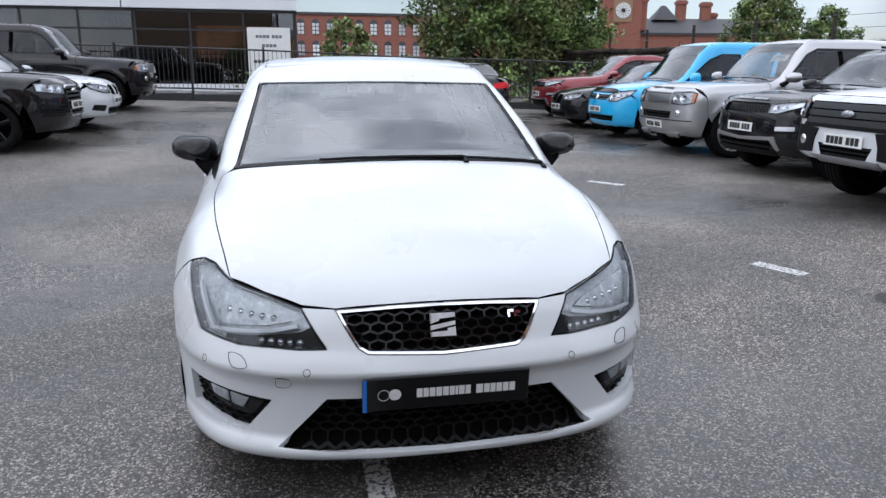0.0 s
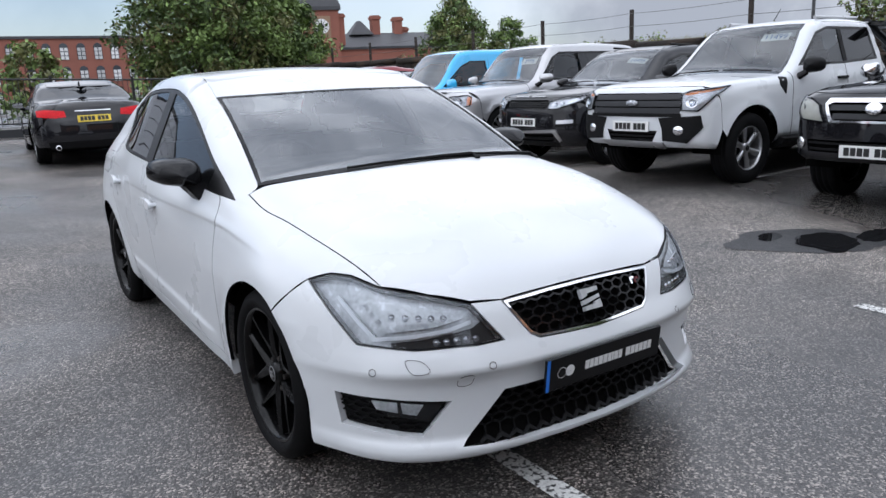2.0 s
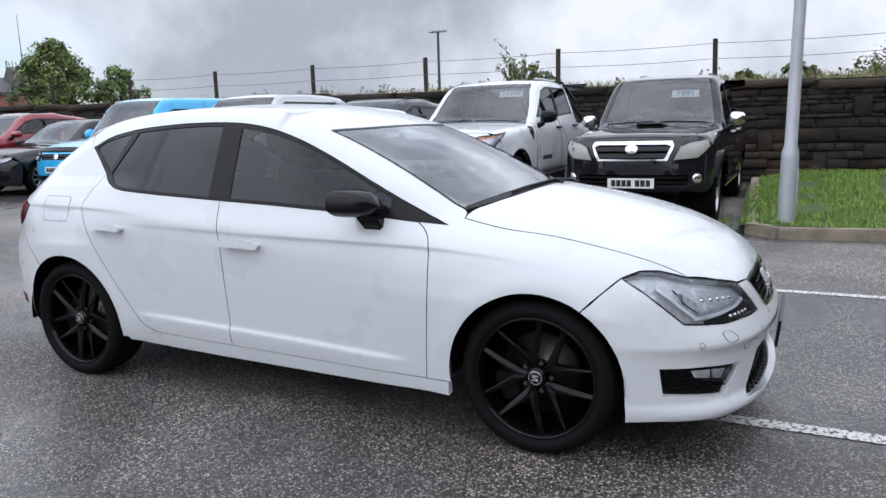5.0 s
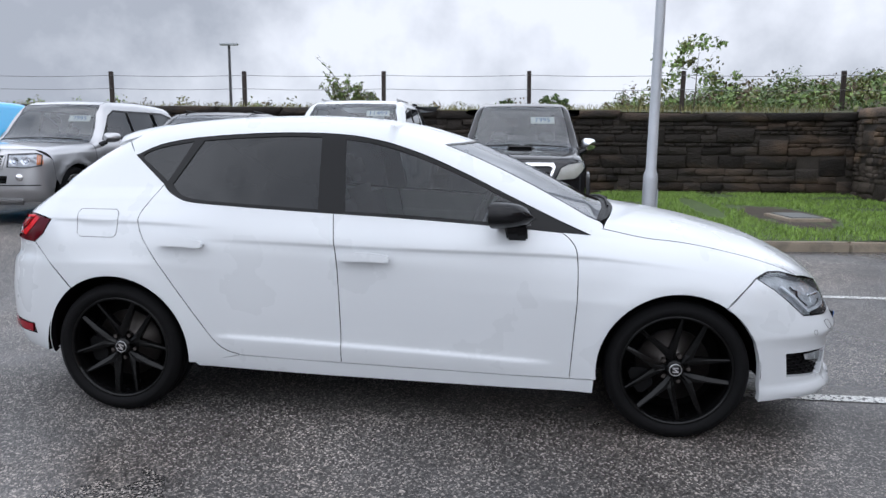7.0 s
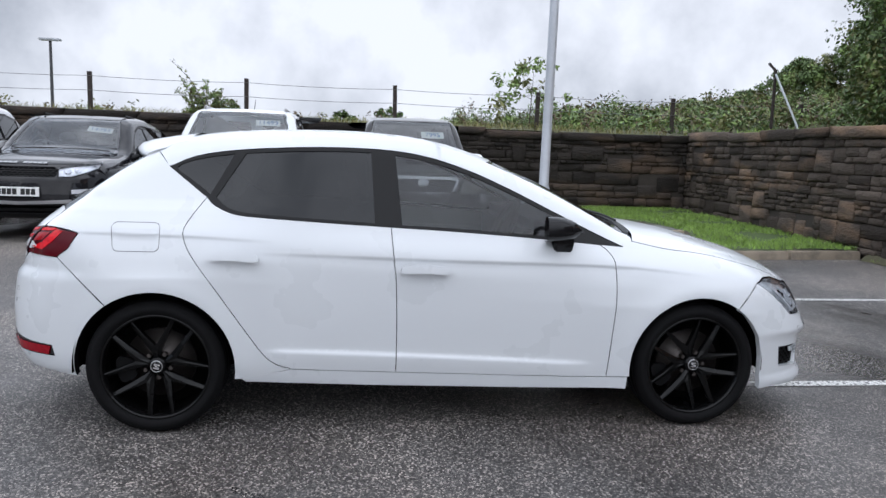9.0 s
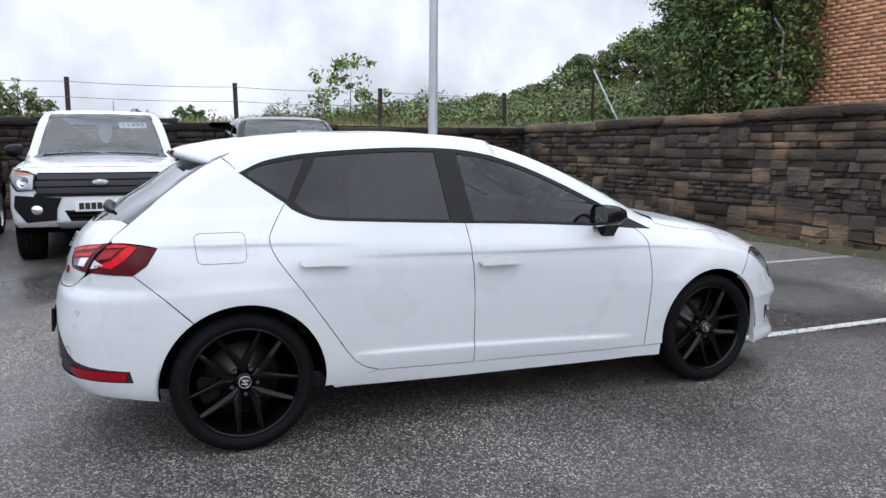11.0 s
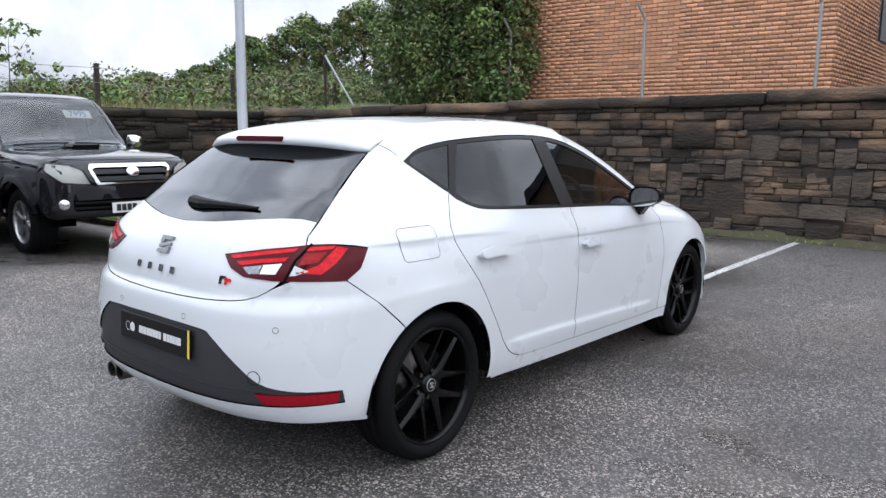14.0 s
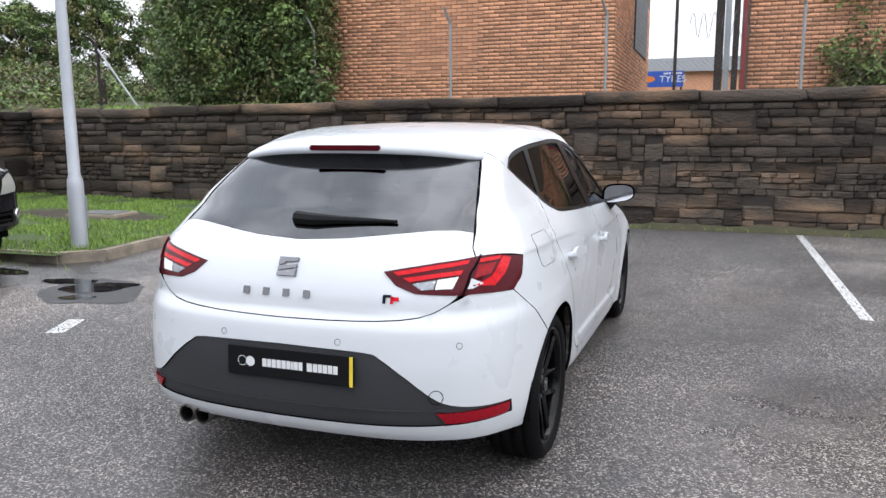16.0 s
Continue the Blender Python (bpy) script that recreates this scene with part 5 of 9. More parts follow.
for s in (1, -1):
    rf = RR.uv(p_back(mir0([(0.797, 0.408), (0.788, 0.368), (0.62, 0.374), (0.590, 0.414)], s)))
    panel("rear_reflector", hatch, RR, rf, M["reflector_red"], leon, offset=0.004, depth=0.012, gap=0, res=0.03, edge=M["dark_red_lens"], label="red bumper reflector")
    lamp = panel("tail_lamp", hatch, RR, lamps[s], M["dark_red_lens"], leon, offset=0.004, depth=0.02, gap=0.001, res=0.02, edge=M["black_plastic"], label="red tail lamp with a white reversing lamp")
    for nm, pts, mt in (("lamp_chevron", [(0.752, 0.946), (0.774, 0.938), (0.766, 0.888), (0.742, 0.850), (0.690, 0.858), (0.732, 0.884), (0.744, 0.915)], "red_lens"),
                        ("lamp_bar", [(0.690, 0.944), (0.748, 0.948), (0.746, 0.938), (0.690, 0.932)], "red_lens"),
                        ("lamp_glow", [(0.690, 0.924), (0.738, 0.928), (0.728, 0.893), (0.684, 0.882)], "mid_red_lens"),
                        ("lamp_bar", [(0.412, 0.903), (0.56, 0.928), (0.662, 0.942), (0.658, 0.930), (0.56, 0.914), (0.432, 0.892)], "red_lens"),
                        ("lamp_bar", [(0.452, 0.884), (0.56, 0.900), (0.648, 0.911), (0.642, 0.896), (0.56, 0.886), (0.475, 0.872)], "red_lens"),
                        ("lamp_dark_pocket", [(0.487, 0.866), (0.566, 0.879), (0.560, 0.848), (0.520, 0.845)], "lamp_grey"),
                        ("lamp_reverse", [(0.571, 0.880), (0.636, 0.889), (0.622, 0.850), (0.565, 0.848)], "lamp_blade"),
                        ("lamp_indicator", [(0.676, 0.882), (0.712, 0.862), (0.684, 0.848), (0.668, 0.847)], "lamp_clear")):
        panel(nm, hatch, RR, RR.uv(p_back(mir0(pts, s))), M[mt], lamp, offset=0.0065, depth=0.002, gap=0, res=0.02, edge=M[mt])
    strip("lamp_split", hatch, RR, RR.uv(p_back(mir0([(0.690, 0.956), (0.672, 0.90), (0.655, 0.826)], s))), 0.007, M["seam"], leon, 0.008)
    for y, z in ((0.24, 0.66), (0.66, 0.655)):
        mm = place_on(hatch, RR, RR.uv(p_back([(y * s, z)]))[0], 0.0005)
        v, f = lathe([(0.010, 0.001), (0.012, 0.001)], 20)
        child("parking_sensor", mesh_from("parking_sensor", v, f, M["seam"]), leon, "", mm @ Matrix.Rotation(radians(90), 4, "X"))
mm = place_on(hatch, RR, RR.uv(p_back([(-0.59, 0.474)]))[0], 0.0)
v, f = lathe([(0.024, 0.001), (0.027, 0.001)], 24)
child("tow_cover", mesh_from("tow_cover", v, f, M["seam"]), leon, "", mm @ Matrix.Rotation(radians(90), 4, "X"))
u0 = RR.uv(p_back([(-0.05, 0.562)]))[0]
rp = number_plate(leon, hatch, RR, u0[0], u0[1], 0.52, 0.111, M["plate_black"], (M["letter_white"], 0.030, NAME_MARKS, 0.60, 0.045), "rear_plate", (M["plate_yellow"], 0.246, 0.013), 0.008, "black dealer plate with a yellow edge")
roundels(rp, -0.195)
# marks on the tailgate
mb = place_on(hatch, RR, RR.uv(p_back([(0.0, 0.905)]))[0], 0.002)
badge("rear_badge", M["dark_chrome"], "silver tailgate badge", mb)
bars(leon, "model_name", M["dark_chrome"], 0.29, 0.028, (1, -1.6, 1, -1.6, 1, -1.6, 1), place_on(hatch, RR, RR.uv(p_back([(0.035, 0.815)]))[0], 0.001), 0.003)
mb = place_on(hatch, RR, RR.uv(p_back([(-0.42, 0.815)]))[0], 0.001)
for i, q in enumerate(("gloss_black", "red_lens")):
    bm = bmesh.new()
    box(bm, -0.030 + i * 0.028, -0.002 + i * 0.028, 0.004 - i * 0.012, 0.014 - i * 0.008, 0, 0.004)
    box(bm, -0.032 + i * 0.028, -0.022 + i * 0.028, -0.018, 0.008, 0, 0.004)
    part("trim_badge", bm, M[q], leon, m=mb)
# roof spoiler over the rear window with the high brake lamp
vs, fs = [], []
sec = [(-1.22, 0.004), (-1.34, 0.007), (-1.46, 0.006), (-1.525, -0.002), (-1.546, -0.020), (-1.540, -0.044), (-1.42, -0.056)]
N = 33
for i in range(N):
    y = -0.565 + 1.13 * i / (N - 1)
    e = abs(y) / 0.565
    for x, dz in sec:
        t = (-1.22 - x) / 0.265
        zz = 1.409 - 0.040 * t - 0.056 * y * y - 0.004 * t * t
        x2 = x + 0.07 * e ** 3 * t + 0.04 * e ** 2 * t
        yy = y * (1 - 0.06 * (1 - t) * 1.0)
        vs.append((x2, yy, zz + dz * (1 - 0.5 * e ** 8) - 0.034 * e ** 5))
k = len(sec)
for i in range(N - 1):
    for j in range(k - 1):
        fs.append((i * k + j, i * k + j + 1, (i + 1) * k + j + 1, (i + 1) * k + j))
fs += [tuple(range(k)), tuple(range((N - 1) * k, N * k))[::-1]]
child("roof_spoiler", mesh_from("roof_spoiler", vs, fs, W), leon, "white roof spoiler")
bm = bmesh.new()
box(bm, -1.553, -1.525, -0.165, 0.165, 1.322, 1.345, 0.006)
part("high_brake_lamp", bm, M["dark_red_lens"], leon, "dark red brake lamp")
# wipers
bm = bmesh.new()
wp = hatch.lift(TOP, top_uv([(-1.842, 0.06), (-1.848, -0.02), (-1.842, -0.13), (-1.818, -0.36)]), 0.006)[0]
tube(bm, wp, (0.028, 0.026, 0.016, 0.006))
part("rear_wiper", bm, M["black_plastic"], leon, "black rear wiper")
for y0, y1 in ((-0.33, 0.30), (0.26, 0.66)):
    bm = bmesh.new()
    pts = hatch.lift(TOP, top_uv([(1.055 - 0.05 * abs(y0 + (y1 - y0) * i / 8), y0 + (y1 - y0) * i / 8) for i in range(9)]), 0.010)[0]
    arm = [pts[0], pts[2], pts[4], pts[6], pts[8], pts[8] + np.array([0.05, 0, -0.02])]
    tube(bm, arm, (0.005, 0.006, 0.007, 0.008, 0.010, 0.013))
    part("wiper", bm, M["black_plastic"], leon, "black windscreen wiper")
# exhaust, floor and cabin
for y in (0.40, 0.475):
    v, f = lathe([(0.030, 0.0), (0.036, 0.002), (0.036, -0.16), (0.030, -0.155), (0.030, 0.0)], 24)
    child("exhaust_tip", mesh_from("exhaust_tip", v, f, M["disc_steel"]), leon, "twin steel exhaust tip", pose(-2.045, y, 0.285, 0, 0, 90))
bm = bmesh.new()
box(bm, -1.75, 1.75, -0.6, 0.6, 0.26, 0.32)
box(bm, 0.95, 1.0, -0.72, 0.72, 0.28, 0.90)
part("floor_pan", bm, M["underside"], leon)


def cabin(car, x_dash, x_front, x_rear, seat_z, y0, roof, back=True, width=0.68):
    """Dashboard, steering wheel on the right and seats behind the glass."""
    bm = bmesh.new()
    box(bm, x_dash - 0.30, x_dash + 0.12, -width, width, seat_z + 0.22, seat_z + 0.50, 0.05)
    part("dashboard", bm, M["interior"], car)
    bm = bmesh.new()
    for i in range(20):
        a, b = 2 * math.pi * i / 20, 2 * math.pi * (i + 1) / 20
        cyl(bm, (0.18 * math.cos(a), 0.18 * math.sin(a), 0), (0.18 * math.cos(b), 0.18 * math.sin(b), 0), 0.015, n=6)
    box(bm, -0.17, 0.17, -0.03, 0.03, -0.03, 0.01, 0.01)
    part("steering_wheel", bm, M["interior"], car, m=pose(x_dash - 0.36, -y0, seat_z + 0.42, 0, -65, 0))
    for y in (y0, -y0):
        bm = bmesh.new()
        box(bm, x_front - 0.25, x_front + 0.25, y - 0.24, y + 0.24, seat_z - 0.15, seat_z, 0.05)
        box(bm, -0.09, 0.09, y - 0.24, y + 0.24, 0, 0.60, 0.06, m=pose(x_front - 0.22, 0, seat_z - 0.05, 0, -18, 0))
        box(bm, -0.05, 0.05, y - 0.13, y + 0.13, 0.63, 0.80, 0.04, m=pose(x_front - 0.22, 0, seat_z - 0.05, 0, -18, 0))
        part("front_seat", bm, M["seat_cloth"], car, smooth=True)
    if back:
        bm = bmesh.new()
        box(bm, x_rear - 0.25, x_rear + 0.25, -0.62, 0.62, seat_z - 0.12, seat_z + 0.02, 0.05)
        box(bm, -0.09, 0.09, -0.62, 0.62, 0, 0.58, 0.06, m=pose(x_rear - 0.22, 0, seat_z - 0.05, 0, -20, 0))
        for y in (-0.38, 0.38):
            box(bm, -0.04, 0.04, y - 0.12, y + 0.12, 0.60, 0.72, 0.03, m=pose(x_rear - 0.22, 0, seat_z - 0.05, 0, -20, 0))
        part("rear_seat", bm, M["seat_cloth"], car, smooth=True)


cabin(leon, 0.75, 0.0, -0.75, 0.52, 0.36, 1.4)
bm = bmesh.new()
cyl(bm, (0.30, 0, 1.27), (0.27, 0, 1.235), 0.012, n=8)
box(bm, 0.24, 0.275, -0.12, 0.12, 1.19, 1.255, 0.02)
part("rear_view_mirror", bm, M["black_plastic"], leon)
wheels(leon, ((AX, AZ), (-AX, AZ)), 1.50, AZ, 0.25, 0.225, "twin", M["rim_black"], spins=(20.05 - 36, 20.05 - 49.5))


# ---- parked vehicles ----
class Car:
    """A parked vehicle: its skin from a few sizes, and panels, glass, lamps and wheels laid on it."""

    def __init__(self, name, label, category, m, paint_mat, fo, wb, ro, W, H, hood, cowl, screen, roof_end, tail_top, belt, low, R, dlo, tail=None,
                 hood_y=(0.62, 0.74), rail_y=0.56, sweep=(0.10, 0.35), res=0.06, slope=0.36, arch=None, k_hood=0.10, nose=None, rear_glass=None, crown=0.05, group="parked vehicles", k_corner=0.14, clad=None):
        xf, xr = wb / 2 + fo, -(wb / 2 + ro)
        hf, hr = hood
        self.xf, self.xr, self.res, self.paint, self.wb, self.low, self.R, self.W = xf, xr, res, paint_mat, wb, low, R, W
        top = [(xf + 0.15, hf - 0.22), (xf, hf - 0.06), (xf - 0.14, hf), ((xf + cowl) / 2, hf * 0.35 + hr * 0.65), (cowl + 0.05, hr), (cowl - 0.06, hr + 0.03),
               (screen, H - 0.05), (screen - 0.3, H - 0.008), ((screen + roof_end) / 2, H)] + list(tail_top)
        self.h = h = Hull(top=top, width=[(xf + 0.1, 0.88 * W), (xf - 0.35, 0.97 * W), (wb / 2 - 0.2, W), (-wb / 2, W), (xr + 0.25, 0.97 * W), (xr, 0.92 * W)],
                          inset=[(-1.0, 0.10), (-0.75, 0.05), (-0.6, 0.012), (-0.4, 0.0), (-0.2, 0.004), (-0.1, 0.02), (0, 0.05)],
                          belt=[(xf, hf - 0.02), (cowl, belt[0]), (0, (belt[0] + belt[1]) / 2), (xr, belt[1])],
                          nose=nose or [(low - 0.1, xf - 0.16), (low + 0.05, xf - 0.06), (0.5, xf), (hf - 0.25, xf - 0.01), (hf - 0.08, xf - 0.05), (hf + 0.15, xf - 0.25)],
                          tail=tail or [(low - 0.1, xr + 0.16), (low + 0.1, xr + 0.03), (0.55, xr), (0.8, xr + 0.02), (1.05, xr + 0.06), (1.4, xr + 0.16), (H, xr + 0.3)],
                          bottom=[(xr, low + 0.04), (0, low), (xf, low)], slope=slope, bow=0.10, crown=crown, sweep=sweep, axles=((wb / 2, R), (-wb / 2, R)), arch=(arch or R + 0.06), flare=0.02,
                          k_roof=0.10, k_hood=k_hood, k_corner=k_corner, half=W)
        ra = arch or R + 0.05
        self.ra = ra
        self.RB, self.RR = Round(wb / 2 - 0.25), Round(-wb / 2 + 0.25, True)
        self.car = car = thing(name, m, label, category, group)
        yh0, yh1 = hood_y
        xh0 = xf - 0.12
        hs = [(xh0 - 0.13, yh0), ((xh0 + cowl) / 2, (yh0 + yh1) / 2 + 0.02), (cowl, yh1)]
        hh = np.vstack([curve([(xh0, 0.0), (xh0 - 0.03, yh0 * 0.6), (xh0 - 0.13, yh0)], 4), curve(hs, 4)[1:], curve([(cowl, yh1), (cowl + 0.05, yh1 * 0.5), (cowl + 0.06, 0)], 3)[1:]])
        HW = Flat((-0.4, 0, -1), (1, 0, 0))
        panel("bonnet", h, HW, HW.uv(self.top(np.vstack([hh, (hh * [1, -1])[::-1][1:-1]]))), paint_mat, car, res=res)
        xns = wb / 2 + ra + 0.03
        for s in (1, -1):
            D = Flat((0, -s * 0.85, -0.5), (1, 0, 0))
            lo = self.side(s, [(-wb / 2 + ra, low + 0.02), (wb / 2 - ra, low + 0.02)] + arc(wb / 2, R, ra, 188 if low < R else 150, 20, 12) + [(xns, 0.62), (xns + 0.03, hf - 0.16)])
            up = np.vstack([self.top(mir(curve(hs, 3), s)), self.top(mir(curve([(cowl, yh1), ((cowl + screen) / 2, (yh1 + rail_y) / 2 + 0.01), (screen, rail_y), ((screen + roof_end) / 2, rail_y), (roof_end, rail_y * 0.97)], 3), s)[1:])])
            bk = self.side(s, [(xr + 0.24, belt[1] + 0.02), (xr + 0.2, 0.7), (-wb / 2 - ra - 0.02, low + 0.2)] + arc(-wb / 2, R, ra, 165, -8 if low < R else 30, 12))
            o3 = np.vstack([lo, up, bk])
            d3 = self.side(s, curve(dlo, 3, True, sharp=range(len(dlo))))
            panel("body_side", h, D, D.uv(o3), paint_mat, car, holes=[D.uv(d3)], res=res, gap=0.001)
            du = side_uv(s, dlo)
            pr = SIDE_L if s > 0 else SIDE_R
            panel("window_seal", h, pr, du, M["gloss_black"], car, holes=[inset(resample(du, 0.1), 0.03)], offset=-0.002, depth=0.01, gap=0, res=res, edge=M["gloss_black"])
            for ax in (wb / 2, -wb / 2):
                liner(car, ax, R, ra + 0.01, W - 0.42, W - 0.05, s)
        # nose and tail
        self.nose_holes, self.tail_holes = [], []
        L = [self.RB.uv(np.vstack([self.side(s, [(xns - 0.0, low + 0.0), (xns, 0.62), (xns + 0.03, hf - 0.16)]), self.top(mir([(xh0 - 0.13, yh0), (xh0 - 0.03, yh0 * 0.6)], s))])) for s in (1, -1)]
        c0 = self.RB.uv(self.top([(xh0, 0)]))
        a = L[0][0, 0]
        lipp = np.array([(a * (1 - 2 * i / 10), low + 0.02) for i in range(1, 10)])
        self.nose_outline = np.vstack([L[0], c0, L[1][::-1], lipp[::-1]])
        T = [self.RR.uv(np.vstack([self.side(s, [(-wb / 2 - ra - 0.02, low + 0.2), (xr + 0.2, 0.7), (xr + 0.24, belt[1] + 0.02)]), self.top(mir([(roof_end, rail_y * 0.97), (roof_end - 0.02, rail_y * 0.5)], s))])) for s in (1, -1)]
        c1 = self.RR.uv(self.top([(roof_end - 0.03, 0)]))
        a = T[0][0, 0]
        lipp = np.array([(a * (1 - 2 * i / 10), low + 0.12) for i in range(1, 10)])
        tail_o = np.vstack([T[0], c1, T[1][::-1], lipp[::-1]])
        holes = []
        if rear_glass:
            g3 = self.back(rear_glass + [(-y, z) for y, z in rear_glass[::-1]])
            BK2 = Flat((0.8, 0, -0.5), (0, 1, 0))
            holes = [self.RR.uv(g3)]
            panel("rear_window", h, self.RR, self.RR.uv(g3), M["privacy_glass"], car, offset=-0.002, depth=0, gap=0, res=res).visible_shadow = False
        panel("tail_panel", h, self.RR, tail_o, paint_mat, car, holes=holes, res=res)
        rl = curve([(roof_end, rail_y * 0.97), ((screen + roof_end) / 2, rail_y), (screen, rail_y)], 4)
        rf = curve([(screen, rail_y), (screen + 0.05, rail_y * 0.5), (screen + 0.06, 0)], 3)
        rr = np.array([(roof_end, rail_y * 0.97), (roof_end - 0.02, rail_y * 0.5), (roof_end - 0.03, 0)])
        rh = np.vstack([rr[::-1], rl[1:], rf[1:]])
        panel("roof", h, TOP, top_uv(np.vstack([rh, (rh * [1, -1])[::-1][1:-1]])), paint_mat, car, res=res, gap=0.001)
        ws = curve([(screen, rail_y - 0.005), ((cowl + screen) / 2, (yh1 + rail_y) / 2 + 0.005), (cowl - 0.01, yh1 - 0.01)], 3)
        wb2 = curve([(cowl - 0.01, yh1 - 0.01), (cowl + 0.05, yh1 * 0.5), (cowl + 0.06, 0)], 3)
        wh = np.vstack([rf[::-1], ws[1:], wb2[1:]])
        WSP = Flat((-0.75, 0, -0.66), (0, 1, 0))
        self.wsu = WSP.uv(self.top(np.vstack([wh, (wh * [1, -1])[::-1][1:-1]])))
        self.WSP = WSP
        panel("windscreen_border", h, WSP, self.wsu, M["gloss_black"], car, holes=[inset(resample(self.wsu, 0.1), 0.04)], offset=-0.006, depth=0, gap=0, res=res)
        panel("windscreen", h, WSP, self.wsu, M["car_windscreen"], car, offset=-0.002, depth=0, gap=0.002, res=0.08).visible_shadow = False
        bm = bmesh.new()
        box(bm, xr + 0.35, xf - 0.35, -W + 0.2, W - 0.2, low + 0.03, low + 0.12)
        part("floor_pan", bm, M["underside"], car)
        z0 = (belt[0] + belt[1]) / 2
        cabin(car, cowl - 0.25, cowl - 1.0, cowl - 1.85, z0 - 0.48, W * 0.42, H, width=W - 0.2)
        for y0, y1 in ((yh1 * 0.85, 0.05), (-0.02, -yh1 * 0.85)):
            bm = bmesh.new()
            pts = h.lift(TOP, top_uv([(cowl + 0.02 - 0.05 * abs(y0 + (y1 - y0) * i / 4) - 0.03, y0 + (y1 - y0) * i / 4) for i in range(5)]), 0.02)[0]
            tube(bm, pts, [0.009] * len(pts), 6)
            part("wiper", bm, M["black_plastic"], car)

    def side(self, s, pts):
        return self.h.lift(SIDE_L if s > 0 else SIDE_R, side_uv(s, pts))[0]

    def top(self, pts):
        return self.h.lift(TOP, top_uv(pts))[0]

    def front(self, pts):
        return self.h.lift(FRONT, front_uv(pts))[0]

    def back(self, pts):
        return self.h.lift(BACK, BACK.uv(np.array([(0, y, z) for y, z in pts])))[0]

    def fu(self, pts):
        return self.RB.uv(self.front(pts))

    def nose(self, holes=(), mat=None):
        panel("nose_panel", self.h, self.RB, self.nose_outline, mat or self.paint, self.car, holes=[self.fu(q) for q in holes], res=self.res, depth=0.03)

    def fpatch(self, name, pts, mat, offset=0.004, depth=0.01, both=False, label="", tail=False, res=None):
        """A piece on the nose (or the tail) from (y, z) points; both mirrors it."""
        made = None
        for s in ((1, -1) if both else (1,)):
            uv = (self.RR.uv(self.back(mir0(pts, s))) if tail else self.fu(mir0(pts, s)))
            made = panel(name, self.h, self.RR if tail else self.RB, uv, M[mat] if isinstance(mat, str) else mat, self.car, offset=offset, depth=depth, gap=0, res=res or self.res, label=label, edge=M[mat] if isinstance(mat, str) else mat)
        return made

    def grille(self, pts, slats=0, mesh=0.0, slat_mat="chrome", back="underside", deep=0.05, h=0.02):
        """Backing with slats or a mesh inside an opening of the nose."""
        uv = self.fu(pts)
        panel("grille_backing", self.h, self.RB, inset(uv, -0.01), M[back], self.car, offset=-deep, depth=0, gap=0, res=self.res)
        if mesh:
            hexmesh("grille_mesh", self.car, self.h, self.RB, uv, M[slat_mat], mesh, -0.012, mesh * 0.25, 1.6)
        z0, z1 = min(q[1] for q in pts), max(q[1] for q in pts)
        for i in range(slats):
            z = z0 + (z1 - z0) * (i + 0.5) / slats
            ys = []
            n = len(pts)
            for (ya, za), (yb, zb) in zip(pts, pts[1:] + pts[:1]):
                if (za - z) * (zb - z) < 0:
                    ys.append(ya + (yb - ya) * (z - za) / (zb - za))
            if len(ys) >= 2:
                a, b = min(ys) + 0.004, max(ys) - 0.004
                k = 8
                up = [(a + (b - a) * j / k, z + h / 2) for j in range(k + 1)]
                dn = [(a + (b - a) * j / k, z - h / 2) for j in range(k, -1, -1)]
                panel("grille_slat", self.h, self.RB, self.fu(up + dn), M[slat_mat], self.car, offset=-0.006, depth=0.02, gap=0, res=0.1, edge=M[slat_mat])

    def headlamp(self, pts, inner=None, body="lamp_bright", s_list=(1, -1)):
        for s in s_list:
            uv = self.fu(mir0(pts, s))
            lamp = panel("headlamp", self.h, self.RB, uv, M[body], self.car, offset=0.002, depth=0.005, gap=0, res=0.04, label="clear headlamp")
            panel("headlamp_cover", self.h, self.RB, uv, M["clear_lens"], lamp, offset=0.017, depth=0, gap=0, res=0.05).visible_shadow = False
            panel("headlamp_edge", self.h, self.RB, inset(uv, -0.004), M["gloss_black"], lamp, holes=[inset(resample(uv, 0.04), 0.008)], offset=0.014, depth=0.03, gap=0, res=0.03, edge=M["gloss_black"])
            for y, z, r in inner or ():
                mm = place_on(self.h, self.RB, self.fu([(y * s, z)])[0], 0.003)
                v, f = lathe([(0.001, 0.002), (r * 0.5, 0.004), (r * 0.55, 0.009), (r * 0.8, 0.004), (r, 0.011)], 20)
                child("lamp_bowl", mesh_from("lamp_bowl", v, f, M["chrome"]), lamp, "", mm @ Matrix.Rotation(radians(90), 4, "X"))

    def spatch(self, name, pts, mat, offset=0.003, depth=0.008, label="", sides=(1, -1), gap=0.0):
        for s in sides:
            panel(name, self.h, SIDE_L if s > 0 else SIDE_R, side_uv(s, pts), M[mat] if isinstance(mat, str) else mat, self.car, offset=offset, depth=depth, gap=gap, res=self.res, label=label, edge=M[mat] if isinstance(mat, str) else mat)

    def glass(self, name, pts, mat="side_glass"):
        for s in (1, -1):
            panel(name, self.h, SIDE_L if s > 0 else SIDE_R, side_uv(s, pts), M[mat], self.car, offset=-0.005, depth=0, gap=-0.004, res=0.09).visible_shadow = False

    def seam(self, pts):
        # the shade of a shut line, laid on the skin as a dark strip
        for s in (1, -1):
            strip("door_seam", self.h, SIDE_L if s > 0 else SIDE_R, side_uv(s, curve(pts, 4)), 0.007, M["seam"], self.car, 0.0012, depth=0.002)

